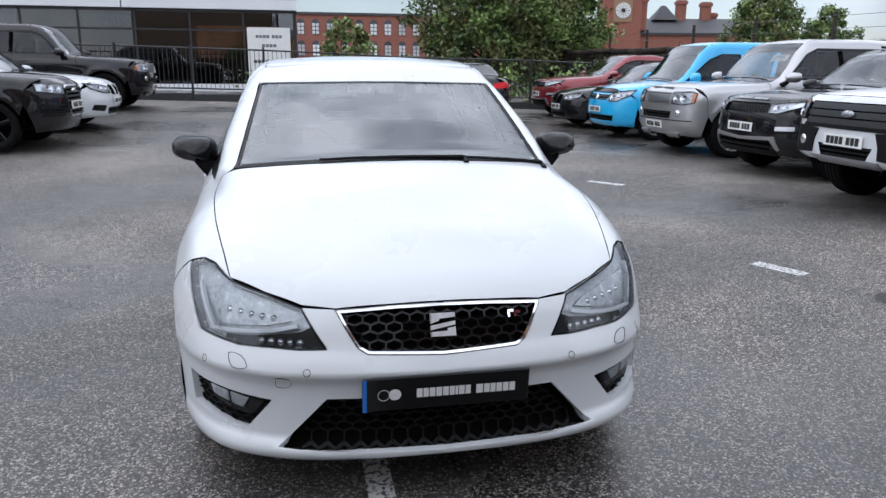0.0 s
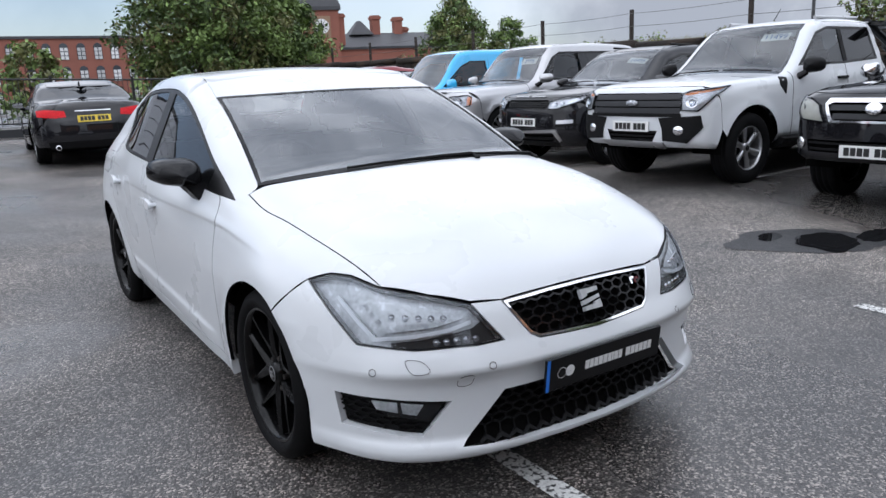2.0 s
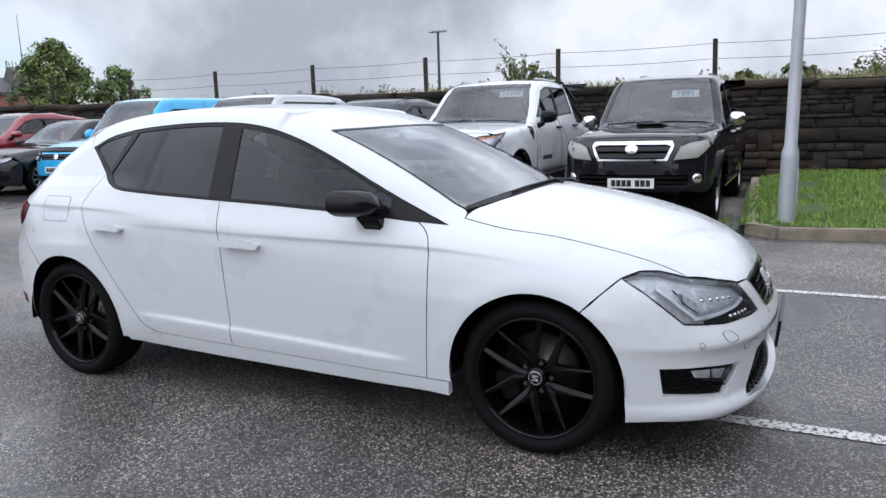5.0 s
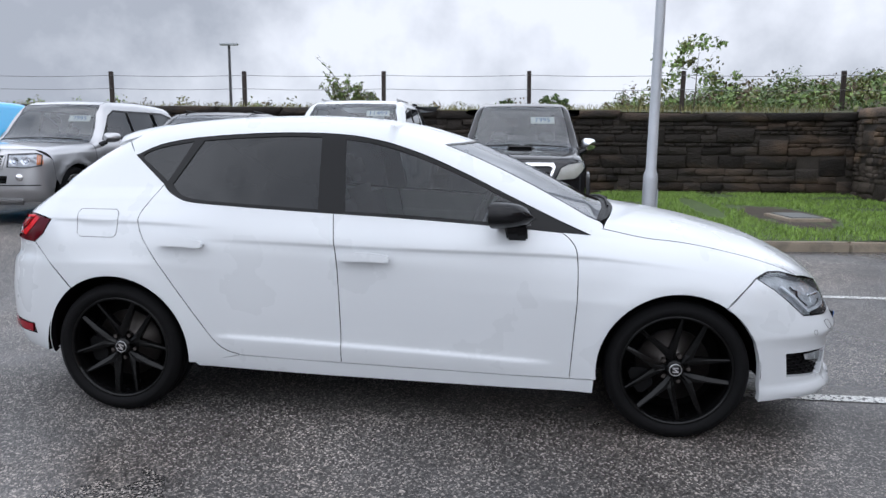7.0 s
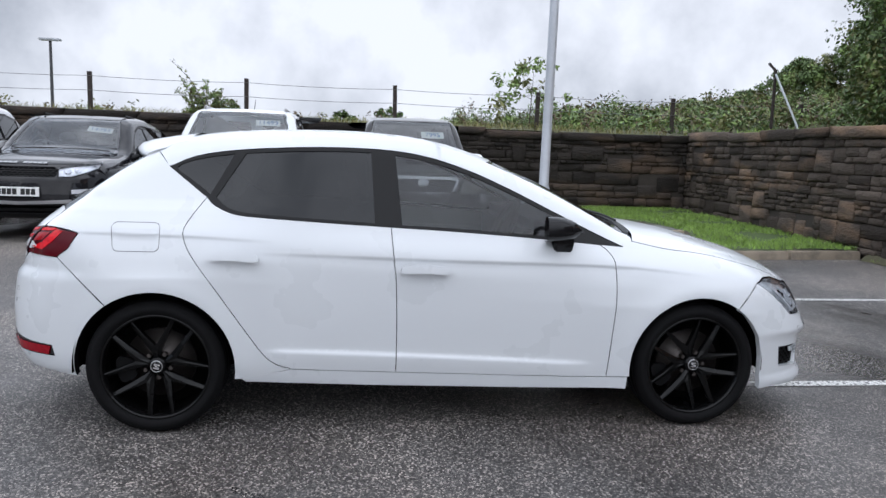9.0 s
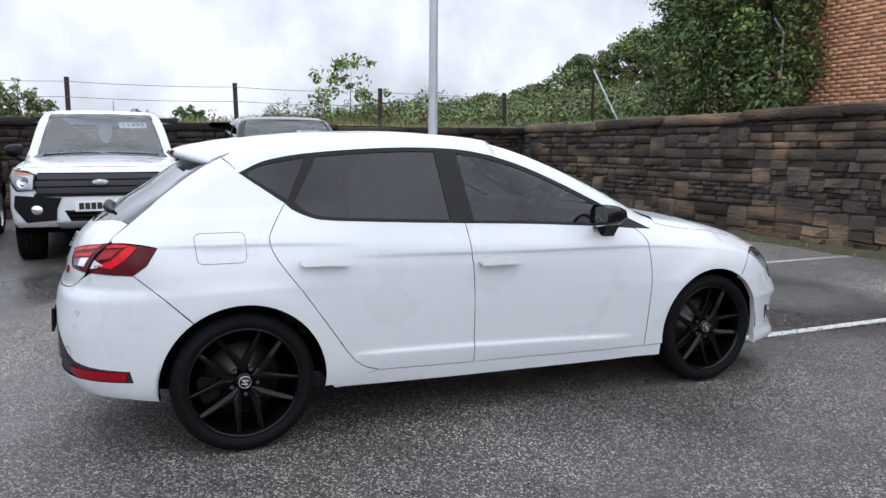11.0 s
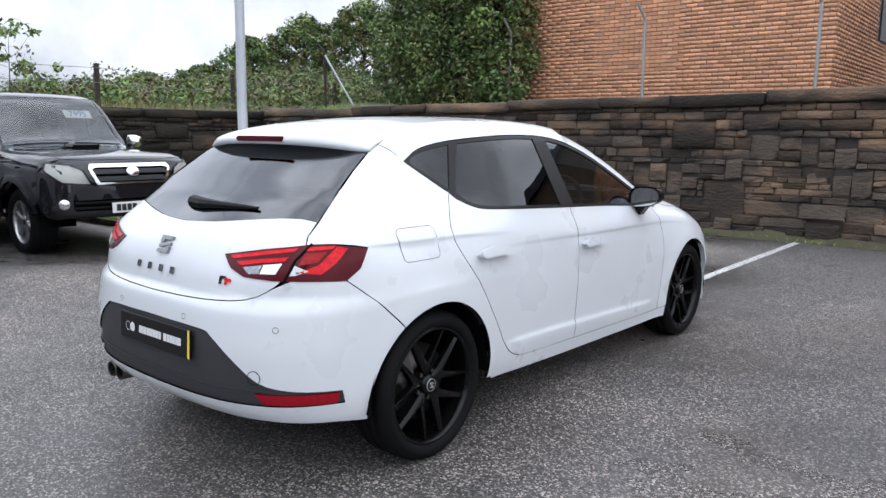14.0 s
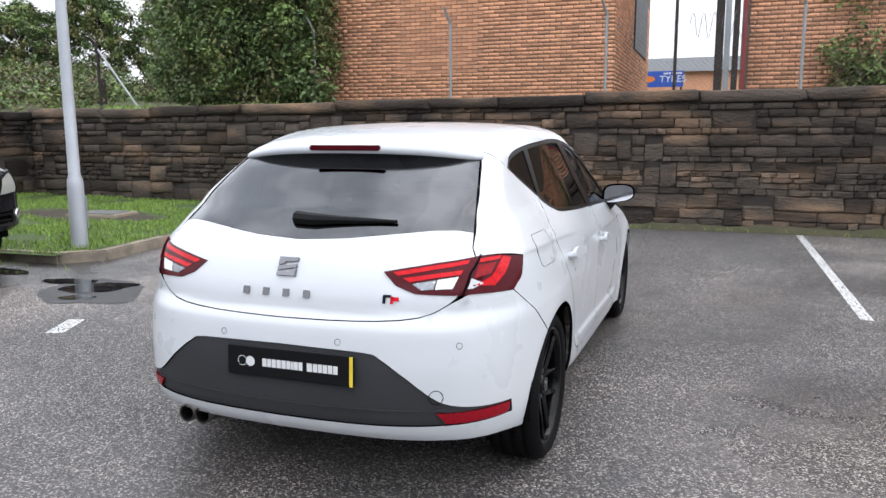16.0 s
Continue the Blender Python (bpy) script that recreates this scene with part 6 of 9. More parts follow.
    def handle(self, x, z, mat, l=0.2):
        self.spatch("door_handle", [(x - l / 2, z - 0.012), (x - l / 2, z + 0.014), (x + l / 2, z + 0.014), (x + l / 2, z - 0.012)], mat, 0.03, 0.03)

    def oval(self, y, z, ry, rz, mat, offset=0.006, name="badge"):
        mm = place_on(self.h, self.RB, self.fu([(y, z)])[0], offset)
        v, f = lathe([(0.001, 0.008), (0.85, 0.006), (1.0, 0.0), (1.0, -0.01)], 24)
        v = [(a * ry, b, c * rz) for a, b, c in v]
        return child(name, mesh_from(name, v, f, M[mat]), self.car, "", mm @ Matrix.Rotation(radians(90), 4, "X"))

    def plate(self, z, yellow=False, y=0.0, tail=False):
        pr = self.RR if tail else self.RB
        u = (self.RR.uv(self.back([(y, z)])) if tail else self.fu([(y, z)]))[0]
        return number_plate(self.car, self.h, pr, u[0], u[1], 0.52, 0.111, M["plate_yellow" if yellow else "plate_white"], (M["ink"], 0.072, PLATE_MARKS, 0.86, 0.0), offset=0.018)

    def price(self, text, y, up):
        """A price tag stuck inside the windscreen: blue figures on white."""
        u = self.wsu
        lo, hi = u.min(0), u.max(0)
        mm = place_on(self.h, self.WSP, self.WSP.uv(self.top([(up, y)]))[0], -0.012)
        if mm[2][1] < 0:
            mm = mm @ Matrix.Rotation(math.pi, 4, "Z")
        bm = bmesh.new()
        box(bm, -0.17, 0.17, -0.06, 0.06, -0.004, 0)
        tag = part("price_tag", bm, M["plate_white"], self.car, "white price tag with blue figures", m=mm)
        lettering(tag, "price_figures", text, 0.115, M["tag_blue"], Matrix.Translation((0, 0, 0.001)))

    def wheelset(self, style, mat, spokes, rim_r=None, wide=0.25):
        wheels(self.car, ((self.wb / 2, self.R), (-self.wb / 2, self.R)), 2 * self.W - wide - 0.05, self.R, rim_r or self.R * 0.72, wide, style, M[mat], spokes, disc=False)


def facing_west(nose_x, y, fo, wb, yaw=0.0):
    x = nose_x + fo + wb / 2
    return pose(x, y, (gz(nose_x, y) + gz(x, y)) / 2, 0, 0, 180 + yaw)


def facing_east(nose_x, y, fo, wb, yaw=0.0):
    x = nose_x - fo - wb / 2
    return pose(x, y, (gz(nose_x, y) + gz(x, y)) / 2, 0, 0, yaw)


def sym(pts):
    return pts + [(-y, z) for y, z in pts[::-1]]


# white pick-up with a double cab
def ranger():
    c = Car("white_pickup", "white double-cab pickup truck with black and white bumper", "pickup truck", facing_west(4.70, 2.02, 0.9, 3.22), M["white_paint"], 0.90, 3.22, 1.24, 0.925, 1.80, (1.10, 1.19), 0.98, 0.22, -1.02,
            [(-1.02, 1.76), (-1.12, 1.60), (-1.20, 1.34), (-1.30, 1.16), (-2.7, 1.12), (-2.9, 0.9)], (1.16, 1.22), 0.42, 0.385,
            [(0.70, 1.24), (0.25, 1.62), (0.0, 1.68), (-0.9, 1.67), (-1.0, 1.28), (-0.2, 1.24)], hood_y=(0.74, 0.78), rail_y=0.60, sweep=(0.08, 0.18), slope=0.28, arch=0.47, res=0.055, rear_glass=None, k_hood=0.09)
    gr = sym([(-0.62, 0.80), (-0.64, 0.92), (-0.60, 1.02)])
    lg = sym([(-0.30, 0.50), (-0.36, 0.62)])
    c.nose([gr, lg])
    c.grille(gr, 3, 0, "dark_grey_plastic", h=0.06)
    c.grille(lg, 3, 0, "black_plastic", h=0.02)
    c.fpatch("bumper_corner", [(0.44, 0.52), (0.43, 0.64), (0.38, 0.76), (0.82, 0.785), (0.84, 0.66), (0.72, 0.50)], "black_plastic", 0.014, 0.02, True, "black plastic bumper corner")
    c.fpatch("grille_bar", sym([(-0.64, 0.77), (-0.64, 0.805)]), "black_plastic", 0.01)
    c.fpatch("bumper_bar", sym([(-0.42, 0.44), (-0.44, 0.50), (-0.40, 0.505)]), M["rim_silver"], 0.02, 0.03)
    c.headlamp([(0.64, 0.84), (0.62, 1.0), (0.70, 1.03), (0.86, 1.07), (0.875, 0.98), (0.80, 0.83)], [(0.74, 0.92, 0.06)])
    c.fpatch("indicator", [(0.64, 1.0), (0.70, 1.025), (0.86, 1.065), (0.86, 1.03), (0.70, 0.99)], "amber", 0.005, 0.002, True)
    for s in (1, -1):
        c.oval(s * 0.62, 0.63, 0.06, 0.05, "chrome", 0.016, "fog_lamp")
    c.oval(0, 0.915, 0.085, 0.035, "lamp_grey", 0.012)
    c.plate(0.665)
    c.glass("front_window", [(0.62, 1.26), (0.24, 1.58), (0.0, 1.645), (-0.20, 1.65), (-0.22, 1.27)])
    c.glass("rear_door_window", [(-0.28, 1.65), (-0.86, 1.64), (-0.95, 1.31), (-0.30, 1.275)], "privacy_glass")
    c.spatch("pillar_trim", [(-0.20, 1.65), (-0.28, 1.65), (-0.30, 1.275), (-0.22, 1.27)], "black_plastic", 0.002)
    c.seam([(0.86, 1.18), (0.90, 0.9), (0.88, 0.48)])
    c.seam([(-0.24, 1.24), (-0.23, 0.9), (-0.25, 0.46)])
    c.seam([(-1.08, 1.24), (-1.10, 0.95), (-0.98, 0.46)])
    c.seam([(-1.28, 1.18), (-1.28, 0.5)])
    c.handle(-0.12, 1.08, "black_plastic")
    c.handle(-0.96, 1.09, "black_plastic")
    c.spatch("wing_vent", [(0.98, 1.12), (1.10, 1.13), (1.14, 1.05), (1.04, 0.94)], "black_plastic", 0.006)
    c.spatch("side_step", [(-1.1, 0.40), (-1.1, 0.47), (1.1, 0.47), (1.1, 0.40)], "black_plastic", 0.07, 0.08)
    for s in (1, -1):
        bars(c.car, "door_lettering", M["dark_grey_plastic"], 0.42, 0.06, (1, 1, 1, 1, 1, 1, 1, 1), place_on(c.h, SIDE_L if s > 0 else SIDE_R, side_uv(s, [(0.45, 0.68)])[0], 0.002))
        mirror_unit(c.car, s, 0.72, 0.90, 1.24, M["black_plastic"], (0.14, 0.22, 0.20))
        bm = bmesh.new()
        cyl(bm, (0.0, s * 0.585, 1.80), (-0.95, s * 0.575, 1.79), 0.02, n=8)
        part("roof_rail", bm, M["rim_silver"], c.car)
        bm = bmesh.new()
        for a, b in (((-1.0, 1.74), (-1.5, 1.45)), ((-1.5, 1.45), (-1.9, 1.18))):
            cyl(bm, (a[0], s * 0.68, a[1]), (b[0], s * 0.75, b[1]), 0.05, n=8)
        part("sports_bar", bm, M["black_plastic"], c.car)
    c.price("11499", 0.38, 0.45)
    bm = bmesh.new()
    cyl(bm, (0.15, 0.15, 1.79), (0.02, 0.15, 1.93), 0.006, 0.003, 6)
    part("aerial", bm, M["black_plastic"], c.car)
    c.wheelset("spoke", "rim_silver", 6, 0.24, 0.26)


# black pick-up
def hilux():
    c = Car("black_pickup", "black double-cab pickup truck with chrome grille surround", "pickup truck", facing_west(4.98, -0.46, 0.88, 3.085), M["black_paint"], 0.88, 3.085, 1.16, 0.88, 1.83, (1.08, 1.18), 0.95, 0.28, -0.98,
            [(-0.98, 1.78), (-1.10, 1.60), (-1.18, 1.34), (-1.28, 1.16), (-2.6, 1.12), (-2.75, 0.9)], (1.14, 1.20), 0.42, 0.37,
            [(0.70, 1.22), (0.30, 1.60), (0.05, 1.70), (-0.86, 1.69), (-0.96, 1.26), (-0.2, 1.22)], hood_y=(0.66, 0.74), rail_y=0.57, sweep=(0.12, 0.28), slope=0.28, arch=0.45, res=0.055, k_hood=0.12)
    gr = sym([(-0.36, 0.82), (-0.425, 0.955), (-0.38, 0.975)])
    lg = sym([(-0.60, 0.53), (-0.62, 0.64)])
    c.nose([gr, lg])
    c.grille(gr, 2, 0, "dark_grey_plastic", h=0.05)
    c.grille(lg, 2, 0, "black_plastic", h=0.02)
    frame = sym([(-0.39, 0.80), (-0.455, 0.965), (-0.43, 1.01)])
    panel("grille_surround", c.h, c.RB, c.fu(frame), M["chrome"], c.car, holes=[c.fu(gr)], offset=0.012, depth=0.02, gap=0, res=0.04, label="broad chrome grille surround", edge=M["chrome"])
    c.headlamp([(0.44, 0.80), (0.515, 0.955), (0.62, 1.005), (0.78, 1.03), (0.815, 0.95), (0.70, 0.82)], [], "lamp_cream")
    for s in (1, -1):
        c.oval(s * 0.70, 0.60, 0.055, 0.055, "chrome", 0.01, "fog_lamp")
        mirror_unit(c.car, s, 0.70, 0.86, 1.22, M["chrome"], (0.13, 0.20, 0.20))
        bm = bmesh.new()
        cyl(bm, (-1.0, s * 0.86, 0.42), (1.0, s * 0.86, 0.42), 0.035, n=10)
        part("side_step", bm, M["chrome"], c.car)
        pts = c.h.lift(SIDE_L if s > 0 else SIDE_R, side_uv(s, arc(1.5425, 0.37, 0.47, 175, 10, 14)), 0.012)[0]
        strip("arch_flare", c.h, SIDE_L if s > 0 else SIDE_R, side_uv(s, arc(1.5425, 0.37, 0.475, 178, 15, 14)), 0.06, M["black_paint"], c.car, 0.03, depth=0.03)
    c.oval(0, 0.925, 0.075, 0.055, "chrome", 0.02)
    c.plate(0.55)
    c.glass("front_window", [(0.62, 1.24), (0.29, 1.55), (0.05, 1.665), (-0.18, 1.67), (-0.20, 1.25)])
    c.glass("rear_door_window", [(-0.26, 1.67), (-0.83, 1.66), (-0.91, 1.29), (-0.28, 1.255)], "privacy_glass")
    c.spatch("pillar_trim", [(-0.18, 1.67), (-0.26, 1.67), (-0.28, 1.255), (-0.20, 1.25)], "black_plastic", 0.002)
    for a in ([(0.82, 1.18), (0.86, 0.9), (0.84, 0.46)], [(-0.23, 1.22), (-0.22, 0.9), (-0.24, 0.46)], [(-1.04, 1.22), (-1.06, 0.95), (-0.95, 0.46)], [(-1.24, 1.16), (-1.24, 0.5)]):
        c.seam(a)
    c.handle(-0.10, 1.05, "chrome")
    c.handle(-0.92, 1.06, "chrome")
    bm = bmesh.new()
    p, g = c.h.lift(TOP, top_uv([(1.25, 0)]))
    for y0, y1, z0, z1, x0, x1 in ((-0.20, 0.20, -0.02, 0.045, 1.12, 1.34),):
        box(bm, x0, x1, y0, y1, p[0][2] + z0, p[0][2] + z1, 0.03)
    part("bonnet_scoop", bm, M["black_paint"], c.car, "raised bonnet air scoop", smooth=True)
    bm = bmesh.new()
    box(bm, 1.335, 1.345, -0.15, 0.15, p[0][2] - 0.005, p[0][2] + 0.032)
    part("scoop_mouth", bm, M["underside"], c.car)
    c.price("7995", 0.30, 0.52)
    c.wheelset("spoke", "rim_silver", 6, 0.235, 0.26)


def evoque(name, label, place, paint_name, price=None):
    c = Car(name, label, "car", place, M[paint_name], 0.87, 2.66, 0.83, 0.95, 1.62, (0.98, 1.10), 0.82, 0.02, -1.55,
            [(-1.0, 1.58), (-1.55, 1.50), (-1.75, 1.44), (-1.95, 1.15), (-2.12, 0.9)], (1.06, 1.20), 0.28, 0.36,
            [(0.55, 1.10), (0.10, 1.40), (-0.2, 1.475), (-0.9, 1.46), (-1.5, 1.40), (-1.62, 1.32), (-1.0, 1.20), (-0.2, 1.14)], hood_y=(0.66, 0.76), rail_y=0.58, sweep=(0.14, 0.45), slope=0.42, res=0.06, k_hood=0.14)
    gr = sym([(-0.42, 0.80), (-0.46, 0.88), (-0.40, 0.92)])
    lg = sym([(-0.52, 0.36), (-0.60, 0.50)])
    c.nose([gr, lg])
    c.grille(gr, 0, 0.035, "gloss_black")
    c.grille(lg, 2, 0, "black_plastic", h=0.03)
    c.headlamp([(0.46, 0.80), (0.45, 0.90), (0.60, 0.93), (0.84, 0.97), (0.84, 0.90), (0.60, 0.80)], [(0.56, 0.86, 0.04), (0.66, 0.87, 0.035)], "lamp_white")
    c.fpatch("bumper_blade", [(0.0, 0.50), (0.60, 0.53), (0.66, 0.38), (0.62, 0.36), (0.55, 0.485), (0.0, 0.465)], "rim_silver", 0.014, 0.02, True, "silver bumper blade")
    c.fpatch("fog_lamp", [(0.60, 0.60), (0.60, 0.65), (0.80, 0.66), (0.80, 0.61)], "lamp_white", 0.006, 0.01, True)
    c.fpatch("bumper_vent", [(0.58, 0.565), (0.60, 0.595), (0.84, 0.605), (0.84, 0.58)], "black_plastic", 0.006, 0.01, True)
    c.fpatch("sill_guard", sym([(-0.60, 0.30), (-0.58, 0.36)]), "black_plastic", 0.01)
    bars(c.car, "bonnet_lettering", M["rim_silver"], 0.62, 0.034, (1, 1, 1, 1, 1, -1, 1, 1, 1, 1, 1), place_on(c.h, FRONT, front_uv([(0, 0.965)])[0], 0.002), 0.003)
    c.plate(0.62)
    c.glass("front_window", [(0.45, 1.12), (0.10, 1.36), (-0.2, 1.44), (-0.32, 1.445), (-0.34, 1.155)])
    c.glass("rear_door_window", [(-0.40, 1.445), (-0.9, 1.43), (-1.0, 1.425), (-1.05, 1.23), (-0.42, 1.165)], "privacy_glass")
    c.glass("quarter_window", [(-1.07, 1.42), (-1.5, 1.37), (-1.55, 1.33), (-1.10, 1.24)], "privacy_glass")
    c.seam([(0.80, 1.06), (0.84, 0.8), (0.80, 0.36)])
    c.seam([(-0.36, 1.14), (-0.34, 0.8), (-0.36, 0.34)])
    c.spatch("sill_cladding", [(-0.9, 0.29), (-0.9, 0.37), (0.9, 0.37), (0.9, 0.29)], "black_plastic", 0.01)
    c.handle(-0.22, 0.98, paint_name)
    for s in (1, -1):
        strip("arch_trim", c.h, SIDE_L if s > 0 else SIDE_R, side_uv(s, arc(1.33, 0.36, 0.435, 185, 10, 14)), 0.05, M["black_plastic"], c.car, 0.012, depth=0.012)
        mirror_unit(c.car, s, 0.55, 0.92, 1.12, M[paint_name], (0.15, 0.22, 0.16))
        bm = bmesh.new()
        cyl(bm, (-0.2, s * 0.57, 1.625), (-1.3, s * 0.55, 1.57), 0.016, n=8)
        part("roof_rail", bm, M["black_plastic"], c.car)
    if price:
        c.price(price, 0.38, 0.30)
    c.wheelset("spoke", "rim_silver", 5, 0.26, 0.24)
    return c


def big_suv(name, label, place, paint_name, price=None):
    c = Car(name, label, "car", place, M[paint_name], 0.86, 2.745, 1.18, 0.965, 1.80, (1.06, 1.16), 0.80, 0.15, -1.9,
            [(-1.2, 1.79), (-1.9, 1.74), (-2.1, 1.60), (-2.35, 1.2), (-2.55, 0.9)], (1.12, 1.16), 0.30, 0.39,
            [(0.58, 1.16), (0.20, 1.55), (0.0, 1.64), (-1.6, 1.63), (-1.95, 1.55), (-2.0, 1.22), (-0.5, 1.17)], hood_y=(0.74, 0.80), rail_y=0.62, sweep=(0.10, 0.30), slope=0.34, res=0.06, k_hood=0.10)
    gr = sym([(-0.40, 0.78), (-0.44, 0.97), (-0.42, 0.98)])
    lg = sym([(-0.44, 0.58), (-0.46, 0.68)])
    c.nose([gr, lg])
    c.grille(gr, 0, 0.045, "rim_silver", h=0.02)
    panel("grille_frame", c.h, c.RB, c.fu(gr), M["rim_silver"], c.car, holes=[inset(resample(c.fu(gr), 0.1), 0.02)], offset=0.008, depth=0.02, gap=0, res=0.05, edge=M["rim_silver"])
    c.grille(lg, 2, 0, "black_plastic", h=0.02)
    c.headlamp([(0.47, 0.80), (0.47, 0.97), (0.80, 0.985), (0.855, 0.96), (0.86, 0.82), (0.70, 0.79)], [(0.56, 0.885, 0.06), (0.70, 0.885, 0.06)])
    c.fpatch("indicator", [(0.82, 0.83), (0.81, 0.965), (0.86, 0.955), (0.875, 0.84)], "amber", 0.006, 0.002, True)
    for s in (1, -1):
        c.oval(s * 0.62, 0.66, 0.05, 0.05, "chrome", 0.006, "fog_lamp")
        mirror_unit(c.car, s, 0.62, 0.93, 1.20, M[paint_name], (0.14, 0.24, 0.18))
    c.fpatch("bumper_line", sym([(-0.85, 0.545), (-0.85, 0.56)]), "black_plastic", 0.004)
    c.fpatch("bumper_foot", [(0.30, 0.31), (0.30, 0.36), (0.62, 0.36), (0.60, 0.31)], paint_name, 0.03, 0.03, True)
    bars(c.car, "bonnet_lettering", M["dark_grey_plastic"], 0.66, 0.034, (1, 1, 1, 1, 1, -1, 1, 1, 1, 1, 1), place_on(c.h, FRONT, front_uv([(0, 1.035)])[0], 0.002), 0.003)
    c.plate(0.475)
    c.glass("front_window", [(0.48, 1.18), (0.20, 1.50), (0.0, 1.605), (-0.35, 1.61), (-0.36, 1.19)])
    c.glass("rear_door_window", [(-0.44, 1.61), (-1.15, 1.605), (-1.22, 1.20), (-0.45, 1.19)], "privacy_glass")
    c.glass("quarter_window", [(-1.28, 1.605), (-1.6, 1.60), (-1.9, 1.53), (-1.95, 1.24), (-1.32, 1.205)], "privacy_glass")
    for a in ([(0.84, 1.14), (0.86, 0.8), (0.80, 0.38)], [(-0.40, 1.17), (-0.40, 0.8), (-0.42, 0.36)], [(-1.25, 1.18), (-1.22, 0.9), (-0.95, 0.6)]):
        c.seam(a)
    c.handle(-0.22, 1.02, paint_name)
    c.handle(-1.10, 1.03, paint_name)
    if price:
        c.price(price, 0.42, 0.40)
    c.wheelset("multi", "rim_silver" if paint_name == "silver_paint" else "rim_black", 15 if paint_name == "silver_paint" else 10, 0.285, 0.26)


def van():
    c = Car("blue_van", "bright sky-blue panel van with black bonnet guard", "van", facing_west(5.36, 9.72, 0.88, 2.68), M["blue_paint"], 0.88, 2.68, 0.85, 0.90, 1.84, (0.93, 1.10), 1.02, 0.28, -1.95,
            [(-1.0, 1.84), (-1.95, 1.80), (-2.05, 1.72), (-2.2, 1.3), (-2.3, 0.9)], (1.05, 1.10), 0.24, 0.32,
            [(0.80, 1.10), (0.30, 1.50), (0.05, 1.60), (-0.35, 1.60), (-0.38, 1.10)], hood_y=(0.60, 0.74), rail_y=0.62, sweep=(0.16, 0.40), slope=0.22, res=0.06, k_hood=0.15, k_corner=0.2)
    gr = sym([(-0.40, 0.74), (-0.46, 0.82), (-0.42, 0.84)])
    lg = sym([(-0.58, 0.36), (-0.62, 0.46)])
    c.nose([gr, lg])
    c.grille(gr, 2, 0, "dark_grey_plastic", h=0.022)
    c.grille(lg, 2, 0, "black_plastic", h=0.02)
    c.headlamp([(0.47, 0.72), (0.46, 0.84), (0.62, 0.90), (0.80, 0.93), (0.80, 0.82), (0.66, 0.72)], [(0.56, 0.79, 0.055), (0.68, 0.82, 0.05)])
    c.fpatch("bonnet_guard", sym([(-0.62, 0.875), (-0.50, 0.93), (-0.3, 0.945)]), "gloss_black", 0.02, 0.02)
    c.oval(0, 0.785, 0.06, 0.06, "chrome", 0.008)
    c.plate(0.56)
    c.glass("front_window", [(0.68, 1.12), (0.28, 1.46), (0.05, 1.57), (-0.31, 1.57), (-0.33, 1.12)])
    c.seam([(0.92, 1.05), (0.94, 0.7), (0.86, 0.32)])
    c.seam([(-0.42, 1.62), (-0.42, 1.0), (-0.42, 0.30)])
    c.handle(-0.25, 0.98, "blue_paint")
    for s in (1, -1):
        mirror_unit(c.car, s, 0.72, 0.86, 1.14, M["blue_paint"], (0.13, 0.20, 0.26))
    c.wheelset("spoke", "rim_silver", 5, 0.22, 0.2)


